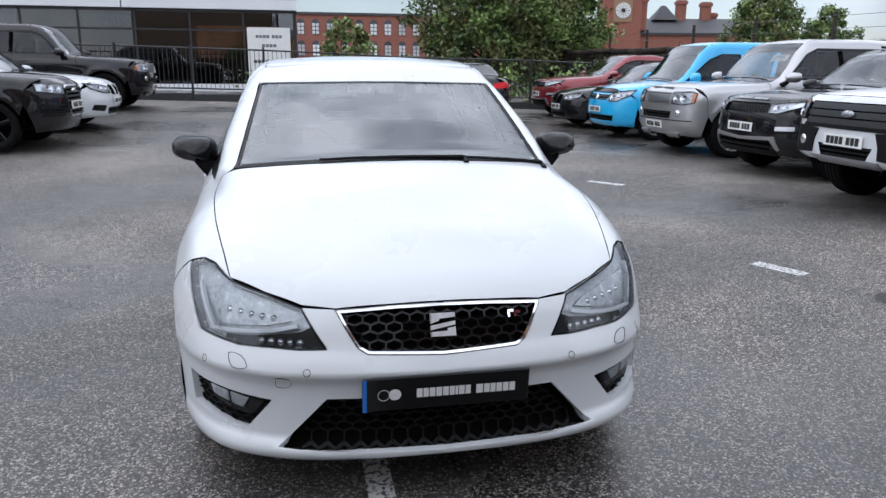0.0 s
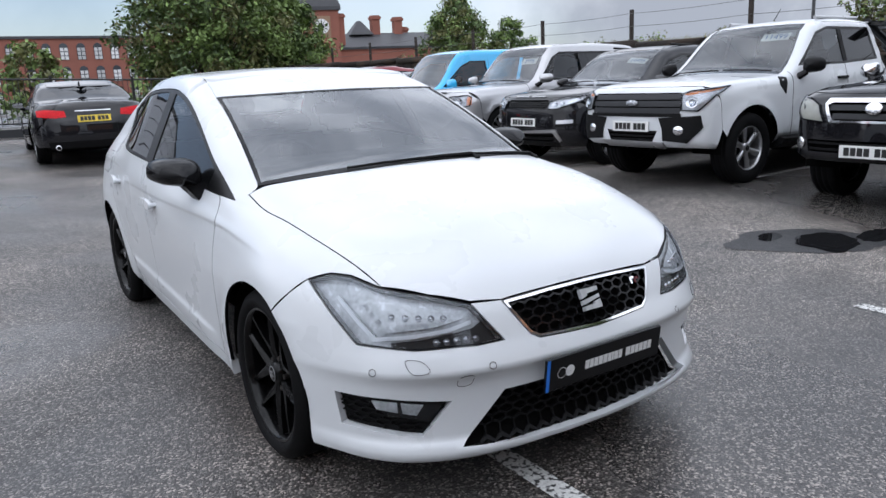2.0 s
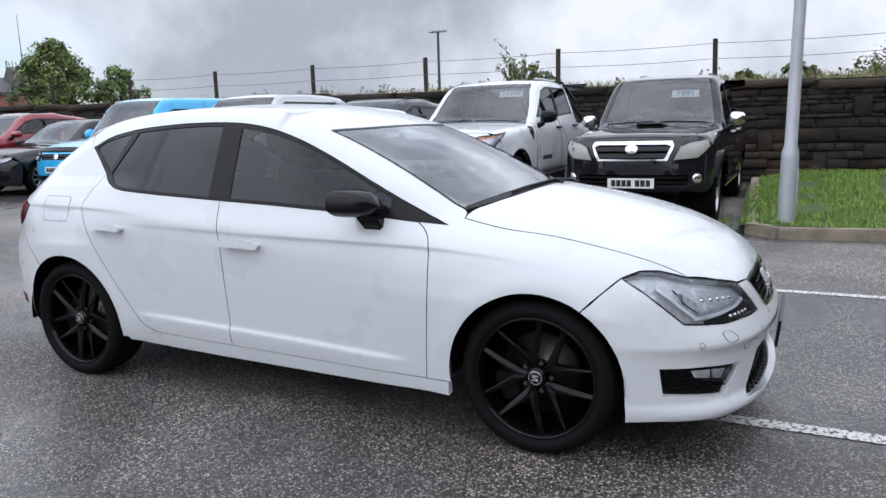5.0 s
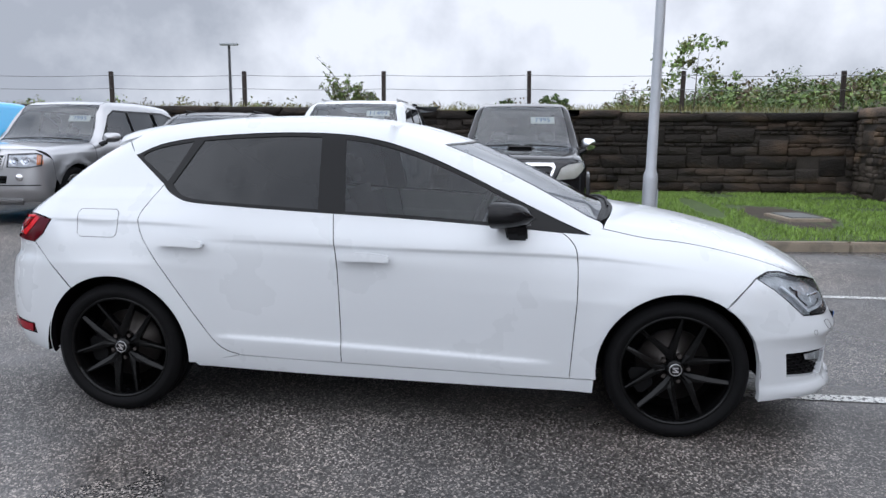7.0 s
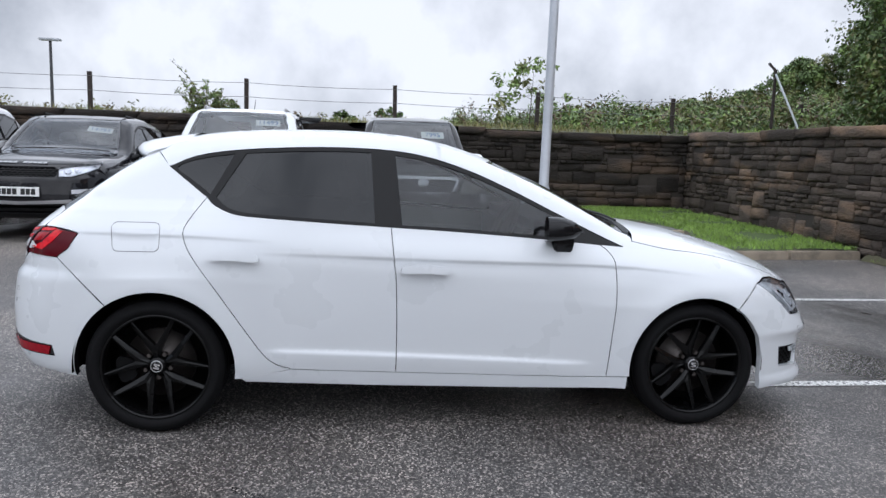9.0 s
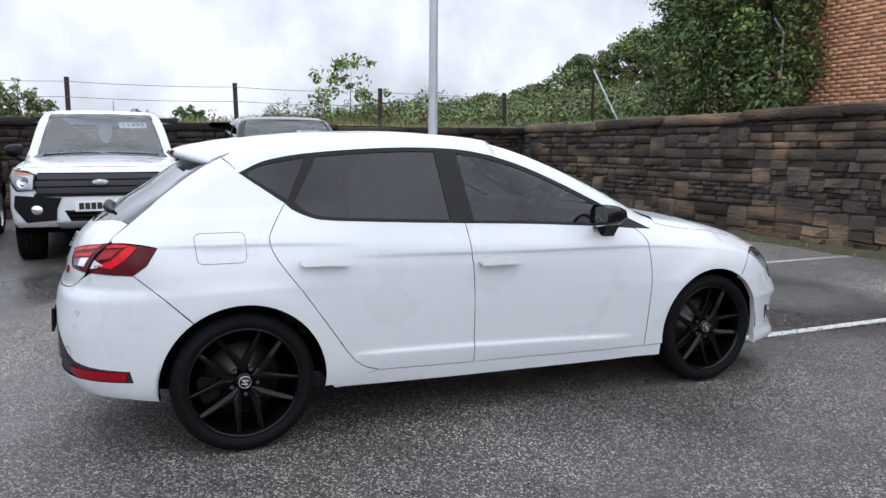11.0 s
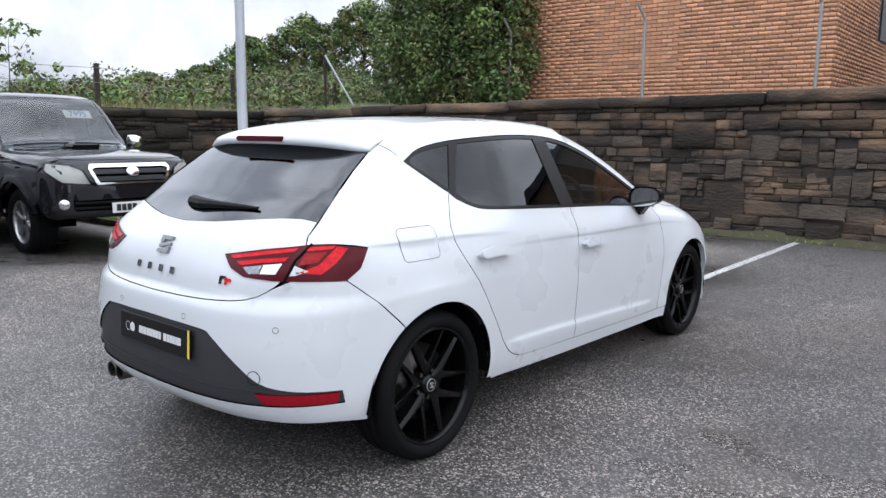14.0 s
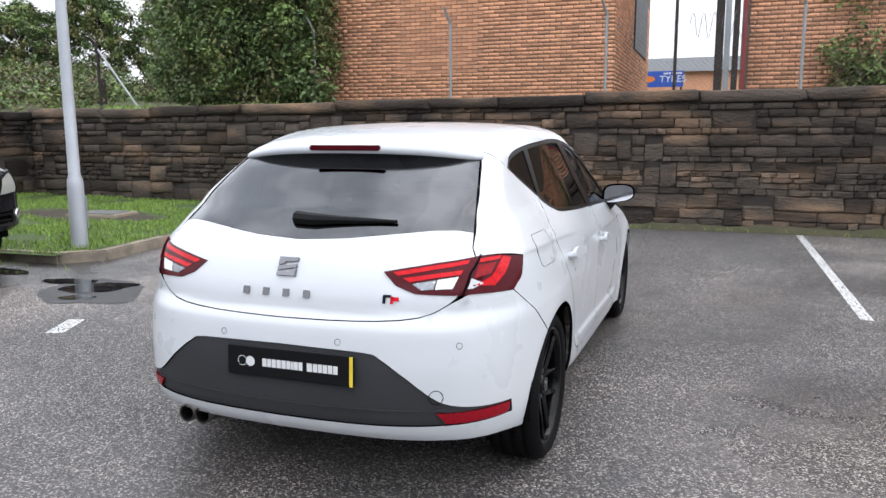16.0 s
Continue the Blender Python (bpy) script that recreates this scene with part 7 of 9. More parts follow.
def saloon(name, label, place, paint_name, nose_badge=True, H=1.46, W=0.93, tail_lamps=False, plate_rear=False):
    c = Car(name, label, "car", place, M[paint_name], 0.85, 2.90, 1.05, W, H, (0.80, 0.95), 0.88, 0.05, -1.05,
            [(-0.7, H - 0.03), (-1.05, H - 0.10), (-1.75, 1.08), (-2.0, 1.06), (-2.35, 1.02), (-2.5, 0.8)], (0.93, 1.0), 0.19, 0.33,
            [(0.62, 0.97), (0.10, 1.26), (-0.25, 1.33), (-0.9, 1.28), (-1.25, 1.14), (-1.30, 1.04), (-0.4, 0.99)], hood_y=(0.62, 0.74), rail_y=0.54, sweep=(0.14, 0.45), slope=0.5, res=0.06, k_hood=0.16,
            tail=[(0.15, -2.32), (0.25, -2.44), (0.5, -2.5), (0.8, -2.47), (1.0, -2.42), (1.2, -2.2), (H, -1.6)], rear_glass=[(-0.60, 1.10), (-0.54, H - 0.16), (-0.25, H - 0.12)])
    kid = sym([(-0.03, 0.56), (-0.24, 0.58), (-0.26, 0.70), (-0.22, 0.735), (-0.03, 0.735)])
    lg = sym([(-0.40, 0.25), (-0.44, 0.36)])
    c.nose([kid, lg])
    c.grille(kid, 0, 0, "gloss_black")
    c.grille(kid, 1, 0, "gloss_black", h=0.008)
    c.grille(lg, 2, 0, "black_plastic", h=0.02)
    c.fpatch("grille_divider", sym([(-0.03, 0.56), (-0.03, 0.74)]), paint_name if paint_name == "white_paint" else "gloss_black", 0.006)
    c.headlamp([(0.34, 0.60), (0.33, 0.70), (0.55, 0.74), (0.80, 0.76), (0.78, 0.68), (0.60, 0.61)], [(0.48, 0.665, 0.045), (0.62, 0.68, 0.045)])
    c.fpatch("side_intake", [(0.55, 0.30), (0.52, 0.40), (0.78, 0.42), (0.80, 0.33)], "black_plastic", 0.004, 0.01, True)
    c.plate(0.47)
    c.glass("front_window", [(0.52, 0.99), (0.10, 1.225), (-0.25, 1.295), (-0.30, 1.295), (-0.32, 1.01)])
    c.glass("rear_door_window", [(-0.38, 1.295), (-0.88, 1.25), (-1.18, 1.13), (-1.22, 1.06), (-0.40, 1.01)], "privacy_glass")
    c.seam([(0.80, 0.93), (0.84, 0.7), (0.80, 0.28)])
    c.seam([(-0.35, 1.0), (-0.34, 0.7), (-0.36, 0.28)])
    c.seam([(-1.26, 1.02), (-1.25, 0.85), (-1.02, 0.6)])
    c.handle(-0.20, 0.86, paint_name)
    c.handle(-1.10, 0.88, paint_name)
    for s in (1, -1):
        mirror_unit(c.car, s, 0.60, 0.88, 1.0, M[paint_name], (0.15, 0.20, 0.13))
    c.fpatch("tail_lamp", [(0.42, 0.80), (0.44, 0.90), (0.70, 0.93), (0.84, 0.92), (0.84, 0.82), (0.60, 0.79)], "red_lens", 0.006, 0.01, True, "red tail lamp", True)
    c.fpatch("rear_apron", sym([(-0.70, 0.28), (-0.74, 0.40)]), "black_plastic", 0.006, 0.01, tail=True)
    c.fpatch("boot_strip", sym([(-0.28, 0.885), (-0.28, 0.90)]), "chrome", 0.006, 0.006, tail=True)
    c.plate(0.76, True, tail=True)
    for y in (0.6, -0.6):
        v, f = lathe([(0.03, 0.0), (0.045, 0.0), (0.045, -0.1)], 16)
        child("exhaust_tip", mesh_from("exhaust_tip", v, f, M["chrome"]), c.car, "", pose(-2.43, y, 0.30, 0, 0, 90))
    bm = bmesh.new()
    box(bm, -0.06, 0.06, -0.012, 0.012, 0, 0.06, 0.01, m=pose(-0.95, 0, H - 0.09, 0, 12, 0))
    part("roof_aerial", bm, M["black_plastic"], c.car)
    c.wheelset("multi", "rim_silver" if paint_name != "white_paint" else "rim_black", 10, 0.24, 0.24)


def small_suv():
    c = Car("black_crossover", "glossy black compact crossover with grey chrome-framed grille", "car", facing_east(-3.58, 7.75, 0.87, 2.6), M["black_paint"], 0.87, 2.60, 0.92, 0.915, 1.60, (0.98, 1.08), 0.92, 0.15, -1.5,
            [(-1.0, 1.57), (-1.5, 1.50), (-1.7, 1.40), (-2.0, 1.1), (-2.15, 0.9)], (1.04, 1.12), 0.24, 0.345,
            [(0.62, 1.08), (0.15, 1.40), (-0.1, 1.48), (-0.9, 1.46), (-1.4, 1.36), (-1.45, 1.22), (-0.4, 1.12)], hood_y=(0.64, 0.76), rail_y=0.57, sweep=(0.14, 0.45), slope=0.42, res=0.06, k_hood=0.14)
    gr = sym([(-0.26, 0.44), (-0.34, 0.56), (-0.36, 0.84), (-0.30, 0.88)])
    c.nose([gr])
    c.grille(gr, 7, 0, "dark_grey_plastic", h=0.03)
    panel("grille_frame", c.h, c.RB, c.fu(gr), M["chrome"], c.car, holes=[inset(resample(c.fu(gr), 0.1), 0.02)], offset=0.008, depth=0.02, gap=0, res=0.05, label="chrome grille frame", edge=M["chrome"])
    c.headlamp([(0.40, 0.76), (0.39, 0.88), (0.60, 0.90), (0.80, 0.91), (0.82, 0.80), (0.60, 0.76)], [(0.55, 0.83, 0.05), (0.68, 0.84, 0.05)], "lamp_white")
    for i in range(4):
        z = 0.46 + i * 0.045
        c.fpatch("intake_slat", [(0.46, z), (0.46, z + 0.02), (0.80, z + 0.03), (0.80, z + 0.01)], "black_plastic", 0.008, 0.01, True)
    c.oval(0, 0.80, 0.11, 0.03, "chrome", 0.01)
    c.plate(0.60)
    c.glass("front_window", [(0.52, 1.10), (0.15, 1.36), (-0.1, 1.445), (-0.36, 1.44), (-0.38, 1.14)])
    c.glass("rear_door_window", [(-0.44, 1.44), (-0.9, 1.425), (-1.33, 1.335), (-1.37, 1.25), (-0.46, 1.15)], "privacy_glass")
    c.seam([(0.84, 1.04), (0.88, 0.8), (0.82, 0.34)])
    c.seam([(-0.41, 1.12), (-0.40, 0.8), (-0.42, 0.32)])
    for s in (1, -1):
        mirror_unit(c.car, s, 0.62, 0.88, 1.10, M["black_paint"], (0.15, 0.22, 0.15))
    c.wheelset("spoke", "rim_black", 5, 0.25, 0.24)


ranger()
hilux()
evoque("black_suv", "black sport utility car with silver bumper blade", facing_west(5.14, 4.42, 0.87, 2.66), "black_paint", "14495")
big_suv("silver_suv", "large silver sport utility car with mesh grille", facing_west(5.24, 6.97, 0.86, 2.745), "silver_paint", "7995")
van()
saloon("black_saloon", "black saloon car with chrome-edged headlamps", facing_west(5.45, 12.25, 0.85, 2.90), "black_paint")
evoque("red_suv", "dark red sport utility car with black roof", facing_west(5.8, 14.8, 0.87, 2.66), "red_paint")
small_suv()
saloon("white_saloon", "white saloon car with black grille", facing_east(-3.52, 10.1, 0.85, 2.90), "white_paint")
big_suv("black_large_suv", "large black sport utility car with black wheels", facing_east(-3.55, 14.1, 0.86, 2.745), "black_paint")
saloon("black_fastback", "black fastback car seen from its tail with a yellow plate", pose(0.55, 12.55, gz(0.5, 12.5), 0, 0, 88), "black_paint", H=1.42)
saloon("black_coupe_saloon", "black coupe-roofed saloon with silver alloy wheels", pose(3.55, 14.4, gz(3.5, 14.3), 0, 0, 88), "black_paint", H=1.43, W=0.89)


# ---- stone walls, kerb and grass ----
rng = np.random.default_rng(5)


def fast_mesh(name, v, f, mats, smooth=False, index=None):
    """A mesh from arrays of vertices and of faces that all have the same number of corners."""
    v, f = np.asarray(v, np.float32), np.asarray(f, np.int32)
    me = bpy.data.meshes.new(name)
    me.vertices.add(len(v))
    me.vertices.foreach_set("co", v.ravel())
    me.loops.add(f.size)
    me.loops.foreach_set("vertex_index", f.ravel())
    me.polygons.add(len(f))
    me.polygons.foreach_set("loop_start", np.arange(0, f.size, f.shape[1], dtype=np.int32))
    if smooth:
        me.polygons.foreach_set("use_smooth", np.ones(len(f), bool))
    for m in mats if isinstance(mats, (list, tuple)) else [mats]:
        me.materials.append(m)
    if index is not None:
        me.polygons.foreach_set("material_index", np.asarray(index, np.int32))
    me.update(calc_edges=True)
    me.validate()
    return me


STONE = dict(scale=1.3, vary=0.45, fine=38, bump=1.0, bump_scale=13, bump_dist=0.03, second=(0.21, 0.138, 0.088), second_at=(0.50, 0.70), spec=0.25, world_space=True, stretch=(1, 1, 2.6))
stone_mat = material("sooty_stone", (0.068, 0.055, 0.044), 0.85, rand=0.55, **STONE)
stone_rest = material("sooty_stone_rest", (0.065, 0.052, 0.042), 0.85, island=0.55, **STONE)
mortar_mat = material("dark_mortar", (0.040, 0.033, 0.027), 0.95, scale=8, vary=0.4, bump=0.6, bump_scale=50)


def stone_shape():
    """A unit block, x and z from 0 to 1, with a rough split face at about y = -1 and worn, uneven edges."""
    seed = rng.random() * 100
    nx, nz = 5, 4
    v, f = [], []
    cut = rng.uniform(-0.02, 0.11, 4)
    slant = rng.normal(0, 0.035, 2)
    for r in range(nz):
        for c in range(nx):
            u, w = (0, 0.05, 0.5, 0.95, 1)[c], (0, 0.13, 0.87, 1)[r]
            e = min(u, 1 - u, w, 1 - w)
            p = noise.noise(Vector((u * 2.3, w * 2.0, seed))) * 0.26 + noise.noise(Vector((u * 6, w * 5, seed + 9))) * 0.16
            y = -0.74 + p * 0.4 if e < 0.01 else -1.0 + p * 1.6
            corner = (u < 0.01 or u > 0.99) and (w < 0.01 or w > 0.99)
            k = cut[(u > 0.5) + 2 * (w > 0.5)] if corner else 0.07 * (rng.random() - 0.4) if e < 0.01 else 0
            ju, jw = (rng.random() - 0.5) * 0.06, (rng.random() - 0.5) * 0.10
            v.append((0.5 + (u - 0.5) * (1 - k) + (ju if e > 0.01 else 0) + slant[0] * (w - 0.5), y, 0.5 + (w - 0.5) * (1 - 2.2 * k) + (jw if e > 0.01 else 0) + slant[1] * (u - 0.5) * 1.6))
    for r in range(nz - 1):
        for c in range(nx - 1):
            f.append((r * nx + c, r * nx + c + 1, (r + 1) * nx + c + 1, (r + 1) * nx + c))
    ring = [c for c in range(nx)] + [r * nx + nx - 1 for r in range(1, nz)] + [(nz - 1) * nx + c for c in range(nx - 2, -1, -1)] + [r * nx for r in range(nz - 2, 0, -1)]
    b = len(v)
    v += [(v[i][0], 0.0, v[i][2]) for i in ring]
    m = len(ring)
    f += [(ring[i], b + i, b + (i + 1) % m, ring[(i + 1) % m]) for i in range(m)]
    return np.array(v), np.array(f)


SHAPES = [stone_shape() for _ in range(24)]


def stone_wall(name, label, origin, way, length, top_of, base_of, cap_h, parts_span, thick=0.5, rest_mat=None):
    """A rubble wall: a core, stones in uneven courses and long coping stones. Stones inside parts_span are parts, the rest is one piece."""
    o, d = Vector(origin), Vector(way).normalized()
    out = Vector((d.y, -d.x, 0))
    turn = Matrix((d, -out, Vector((0, 0, 1)))).transposed().to_4x4()
    wall = thing(name, Matrix.Translation(o) @ turn, label, "wall", kind="structure")
    bm = bmesh.new()
    n = int(length / 1.5)
    rows = []
    for i in range(n + 1):
        u = length * i / n
        zt, zb = top_of(u) - cap_h * 0.6, base_of(u) - 0.3
        rows.append([bm.verts.new(q) for q in ((u, 0.008, zb), (u, 0.008, zt), (u, thick, zt), (u, thick, zb))])
    for a, b in zip(rows[:-1], rows[1:]):
        for i in range(4):
            bm.faces.new((a[i], a[(i + 1) % 4], b[(i + 1) % 4], b[i]))
    bm.faces.new(rows[0][::-1])
    bm.faces.new(rows[-1])
    part("wall_core", bm, mortar_mat, wall)
    blocks = []
    z = -0.25
    taken = []
    while z < 2.3:
        h = float(rng.choice([0.07, 0.09, 0.11, 0.14, 0.17, 0.21, 0.26], p=[0.22, 0.22, 0.18, 0.14, 0.10, 0.08, 0.06]))
        u = -rng.random() * 0.3
        new_taken = []
        while u < length:
            w = float(np.clip(h * rng.uniform(1.1, 4.2), 0.12, 0.95))
            block = next(((a, b, zz) for a, b, zz in taken if a < u + w and b > u and zz > z + 0.01), None)
            if block:
                if block[0] - u > 0.07:
                    w = block[0] - u
                else:
                    u = block[1]
                    continue
            hh = h
            if rng.random() < 0.16 and w > 0.22:
                hh = h + rng.uniform(0.06, 0.26)
                new_taken.append((u, u + w, z + hh))
            lim = top_of(min(max(u + w / 2, 0), length)) - cap_h
            if z + 0.03 < lim and z + hh > base_of(min(max(u, 0), length)) - 0.05:
                blocks.append((max(u, 0), min(u + w, length), z, min(z + hh, lim)))
            u += w
        taken = [q for q in taken if q[2] > z + h + 0.01] + new_taken
        z += h
    u = 0.0
    while u < length:
        w = min(rng.uniform(0.8, 1.9), length - u)
        t = top_of(u + w / 2)
        blocks.append((u, u + w, t - cap_h + rng.uniform(-0.01, 0.01), t + rng.uniform(-0.015, 0.02)))
        u += w
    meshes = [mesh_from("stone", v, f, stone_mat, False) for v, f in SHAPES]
    vs, fs, base, count = [], [], 0, 0
    for a, b, z0, z1 in blocks:
        if b - a < 0.03 or z1 - z0 < 0.02:
            continue
        cap = z1 > top_of(min(max((a + b) / 2, 0), length)) - cap_h * 0.5
        g = 0.001
        dep = 0.075 * rng.uniform(0.75, 1.35) + (0.05 if cap else 0)
        k = int(rng.integers(len(SHAPES)))
        pos = Vector((a + g, 0.05, z0 + g))
        sc = Vector((b - a - 2 * g, dep + (0 if not cap else 0.0), z1 - z0 - 2 * g))
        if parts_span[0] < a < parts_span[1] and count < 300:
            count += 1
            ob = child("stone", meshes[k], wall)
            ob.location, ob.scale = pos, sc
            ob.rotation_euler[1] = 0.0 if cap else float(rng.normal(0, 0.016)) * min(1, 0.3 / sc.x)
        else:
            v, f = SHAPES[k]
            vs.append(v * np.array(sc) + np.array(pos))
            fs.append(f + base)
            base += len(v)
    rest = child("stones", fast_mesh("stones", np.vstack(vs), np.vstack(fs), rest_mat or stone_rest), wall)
    tagged(rest, kind="stuff")
    # flat top behind the coping's face
    bm = bmesh.new()
    rows = []
    for i in range(n + 1):
        u = length * i / n
        rows.append([bm.verts.new(q) for q in ((u, 0.0, top_of(u) - 0.012), (u, thick, top_of(u) - 0.02), (u, thick, top_of(u) - cap_h), (u, 0.0, top_of(u) - cap_h))])
    for a, b in zip(rows[:-1], rows[1:]):
        for i in range(4):
            bm.faces.new((a[i], a[(i + 1) % 4], b[(i + 1) % 4], b[i]))
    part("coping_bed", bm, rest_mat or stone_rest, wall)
    return wall


# the south wall runs west from the corner, the east wall north from it
SX = 11.2
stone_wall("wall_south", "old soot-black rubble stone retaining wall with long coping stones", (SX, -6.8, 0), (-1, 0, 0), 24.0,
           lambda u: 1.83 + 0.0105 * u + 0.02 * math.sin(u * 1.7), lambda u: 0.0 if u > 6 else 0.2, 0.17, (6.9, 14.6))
stone_wall("wall_east", "old soot-black rubble stone boundary wall behind the grass", (SX, 34.0, 0), (0, -1, 0), 40.8,
           lambda u: 1.80 + 0.012 * max(0, 38 - u) + 0.02 * math.sin(u * 1.3), lambda u: 0.0 + (0.15 if u > 34 else 0), 0.17, (100, 101), rest_mat=material("wet_black_stone", (0.030, 0.025, 0.021), 0.8, island=0.5, **{**STONE, "second": (0.085, 0.058, 0.040)}))

# kerb stones round the grass
kerb_mat = material("concrete_kerb", (0.30, 0.25, 0.19), 0.85, scale=5, vary=0.2, bump=0.4, bump_scale=80, rand=0.15, second=(0.16, 0.14, 0.11), second_at=(0.55, 0.75))
kerb = thing("kerb", Matrix(), "weathered buff concrete kerb round the grass", "kerb", kind="structure")
path_pts = [(11.0, -1.35), (6.2, -1.62), (5.15, -1.66), (4.82, -2.0), (4.95, -3.2), (5.08, -4.4), (5.20, -5.6), (5.30, -6.75)]
kp = []
for (x0, y0), (x1, y1) in zip(path_pts[:-1], path_pts[1:]):
    L = math.hypot(x1 - x0, y1 - y0)
    k = max(1, round(L / 0.9))
    kp += [(x0 + (x1 - x0) * i / k, y0 + (y1 - y0) * i / k) for i in range(k)]
kp.append(path_pts[-1])
for (x0, y0), (x1, y1) in zip(kp[:-1], kp[1:]):
    L = math.hypot(x1 - x0, y1 - y0)
    bm = bmesh.new()
    box(bm, 0.004, L - 0.004, -0.15, 0.0, -0.05, 0.115 + rng.uniform(-0.006, 0.006), 0.02)
    part("kerb_stone", bm, kerb_mat, kerb, m=pose(x0, y0, 0, 0, 0, math.degrees(math.atan2(y1 - y0, x1 - x0))) @ Matrix.Translation((0, 0.15, 0)))


def lawn_z(x, y):
    t = min(1, max(0, (x - 5.1) / 6.0))
    e = min(1, max(0, (-1.5 - y) / 0.5))
    return 0.095 + e * (0.10 * t + 0.03 * noise.noise(Vector((x * 0.9, y * 0.9, 0))) + 0.02)


soil_mat = material("grass_soil", (0.055, 0.085, 0.022), 0.95, scale=2.2, vary=0.4, bump=0.6, bump_scale=40, second=(0.05, 0.036, 0.024), second_at=(0.60, 0.72))


def inside_lawn(x, y):
    if x > 11.2 or y < -6.8:
        return False
    left = np.interp(-y, [1.6, 2.0, 3.2, 4.4, 5.6, 6.8], [5.2, 4.95, 5.07, 5.2, 5.32, 5.42])
    return x > left and y < -1.62 + 0.03 * (x - 5)


gx = np.linspace(4.9, 11.3, 46)
gy = np.linspace(-6.9, -1.4, 40)
vs, fs = [], []
for y in gy:
    left = float(np.interp(-y, [1.6, 2.0, 3.2, 4.4, 5.6, 6.8], [5.15, 4.93, 5.05, 5.18, 5.30, 5.40]))
    for i in range(46):
        x = left + (11.3 - left) * i / 45
        yy = min(y, -1.60 + 0.045 * (x - 5))
        vs.append((x, yy, lawn_z(x, yy)))
for r in range(39):
    for c in range(45):
        fs.append((r * 46 + c, r * 46 + c + 1, (r + 1) * 46 + c + 1, (r + 1) * 46 + c))
lawn = new("lawn", mesh_from("lawn", vs, fs, soil_mat))
tagged(lawn, "bright green rough grass verge with bare soil patches", "grass", kind="structure")


def leaf_material(name, base, trans=0.25, rough=0.55):
    m = material(name, base, rough, scale=1.2, vary=0.3, fine=9, island=0.45, spec=0.35)
    return m


grass_mat = leaf_material("grass_blade", (0.20, 0.31, 0.06))
dry_mat = leaf_material("dry_grass", (0.16, 0.15, 0.05))


def blades(name, label, pts, height, mat, parent=None, lean=0.5, width=0.006):
    """Tapering blades of grass as one mesh."""
    p = np.asarray(pts, float)
    n = len(p)
    a = rng.random(n) * 2 * np.pi
    h = height * rng.uniform(0.5, 1.3, n)
    side = np.stack([np.cos(a), np.sin(a), np.zeros(n)], 1) * width * rng.uniform(0.6, 1.4, n)[:, None]
    b = rng.random(n) * 2 * np.pi
    tip = np.stack([np.cos(b) * lean * h, np.sin(b) * lean * h, h], 1)
    mid = tip * [0.35, 0.35, 0.6]
    v = np.stack([p - side, p + side, p + mid + side * 0.7, p + mid - side * 0.7, p + tip], 1).reshape(-1, 3)
    i = np.arange(n)[:, None] * 5
    f = np.vstack([i + [0, 1, 2], i + [0, 2, 3], i + [3, 2, 4]])
    ob = new(name, fast_mesh(name, v, f, mat))
    ob.parent = parent
    return tagged(ob, label, "grass", kind="stuff")


pts = []
while len(pts) < 26000:
    x, y = rng.uniform(4.9, 11.2), rng.uniform(-6.8, -1.5)
    if inside_lawn(x, y):
        q = noise.noise(Vector((x * 1.1, y * 1.1, 3)))
        soil = math.hypot((x - 7.4) / 1.3, (y + 4.45) / 0.55) < 1 or math.hypot((x - 8.6) / 1.5, (y + 3.4) / 0.22) < 1
        if not soil and q > -0.42 + rng.random() * 0.2:
            pts.append((x, y, lawn_z(x, y) - 0.01))
blades("grass", "short bright green grass of the verge", pts, 0.062, grass_mat)
pts = [(x, -6.73 + rng.random() * 0.10, 0.0) for x in rng.uniform(-8, 5, 260)] + [(x, y, 0.0) for x, y in zip(rng.normal(5.9, 0.3, 60), rng.normal(-1.40, 0.04, 60))]
blades("weeds", "sparse weeds at the foot of the wall and kerb", pts, 0.07, grass_mat, lean=0.8)
# rubble and moss along the foot of the south wall
moss = material("mossy_rubble", (0.07, 0.065, 0.035), 0.95, scale=6, vary=0.4, bump=0.8, bump_scale=40, second=(0.055, 0.06, 0.025), second_at=(0.54, 0.68))
vs, fs, n = [], [], 120
for i in range(n + 1):
    x = 5.2 - 14 * i / n
    w = 0.16 + 0.12 * noise.noise(Vector((x * 1.3, 0, 0))) + 0.05 * noise.noise(Vector((x * 5, 2, 0)))
    h = 0.09 + 0.05 * noise.noise(Vector((x * 2.1, 5, 0)))
    vs += [(x, -6.85, h + 0.03), (x, -6.8 + w * 0.5, h * 0.7), (x, -6.8 + w, 0.003)]
for i in range(n):
    for j in range(2):
        fs.append((i * 3 + j, i * 3 + j + 1, i * 3 + j + 4, i * 3 + j + 3))
tagged(new("rubble_verge", mesh_from("rubble_verge", vs, fs, moss)), "mossy rubble and soil at the wall's foot", "soil", kind="structure")

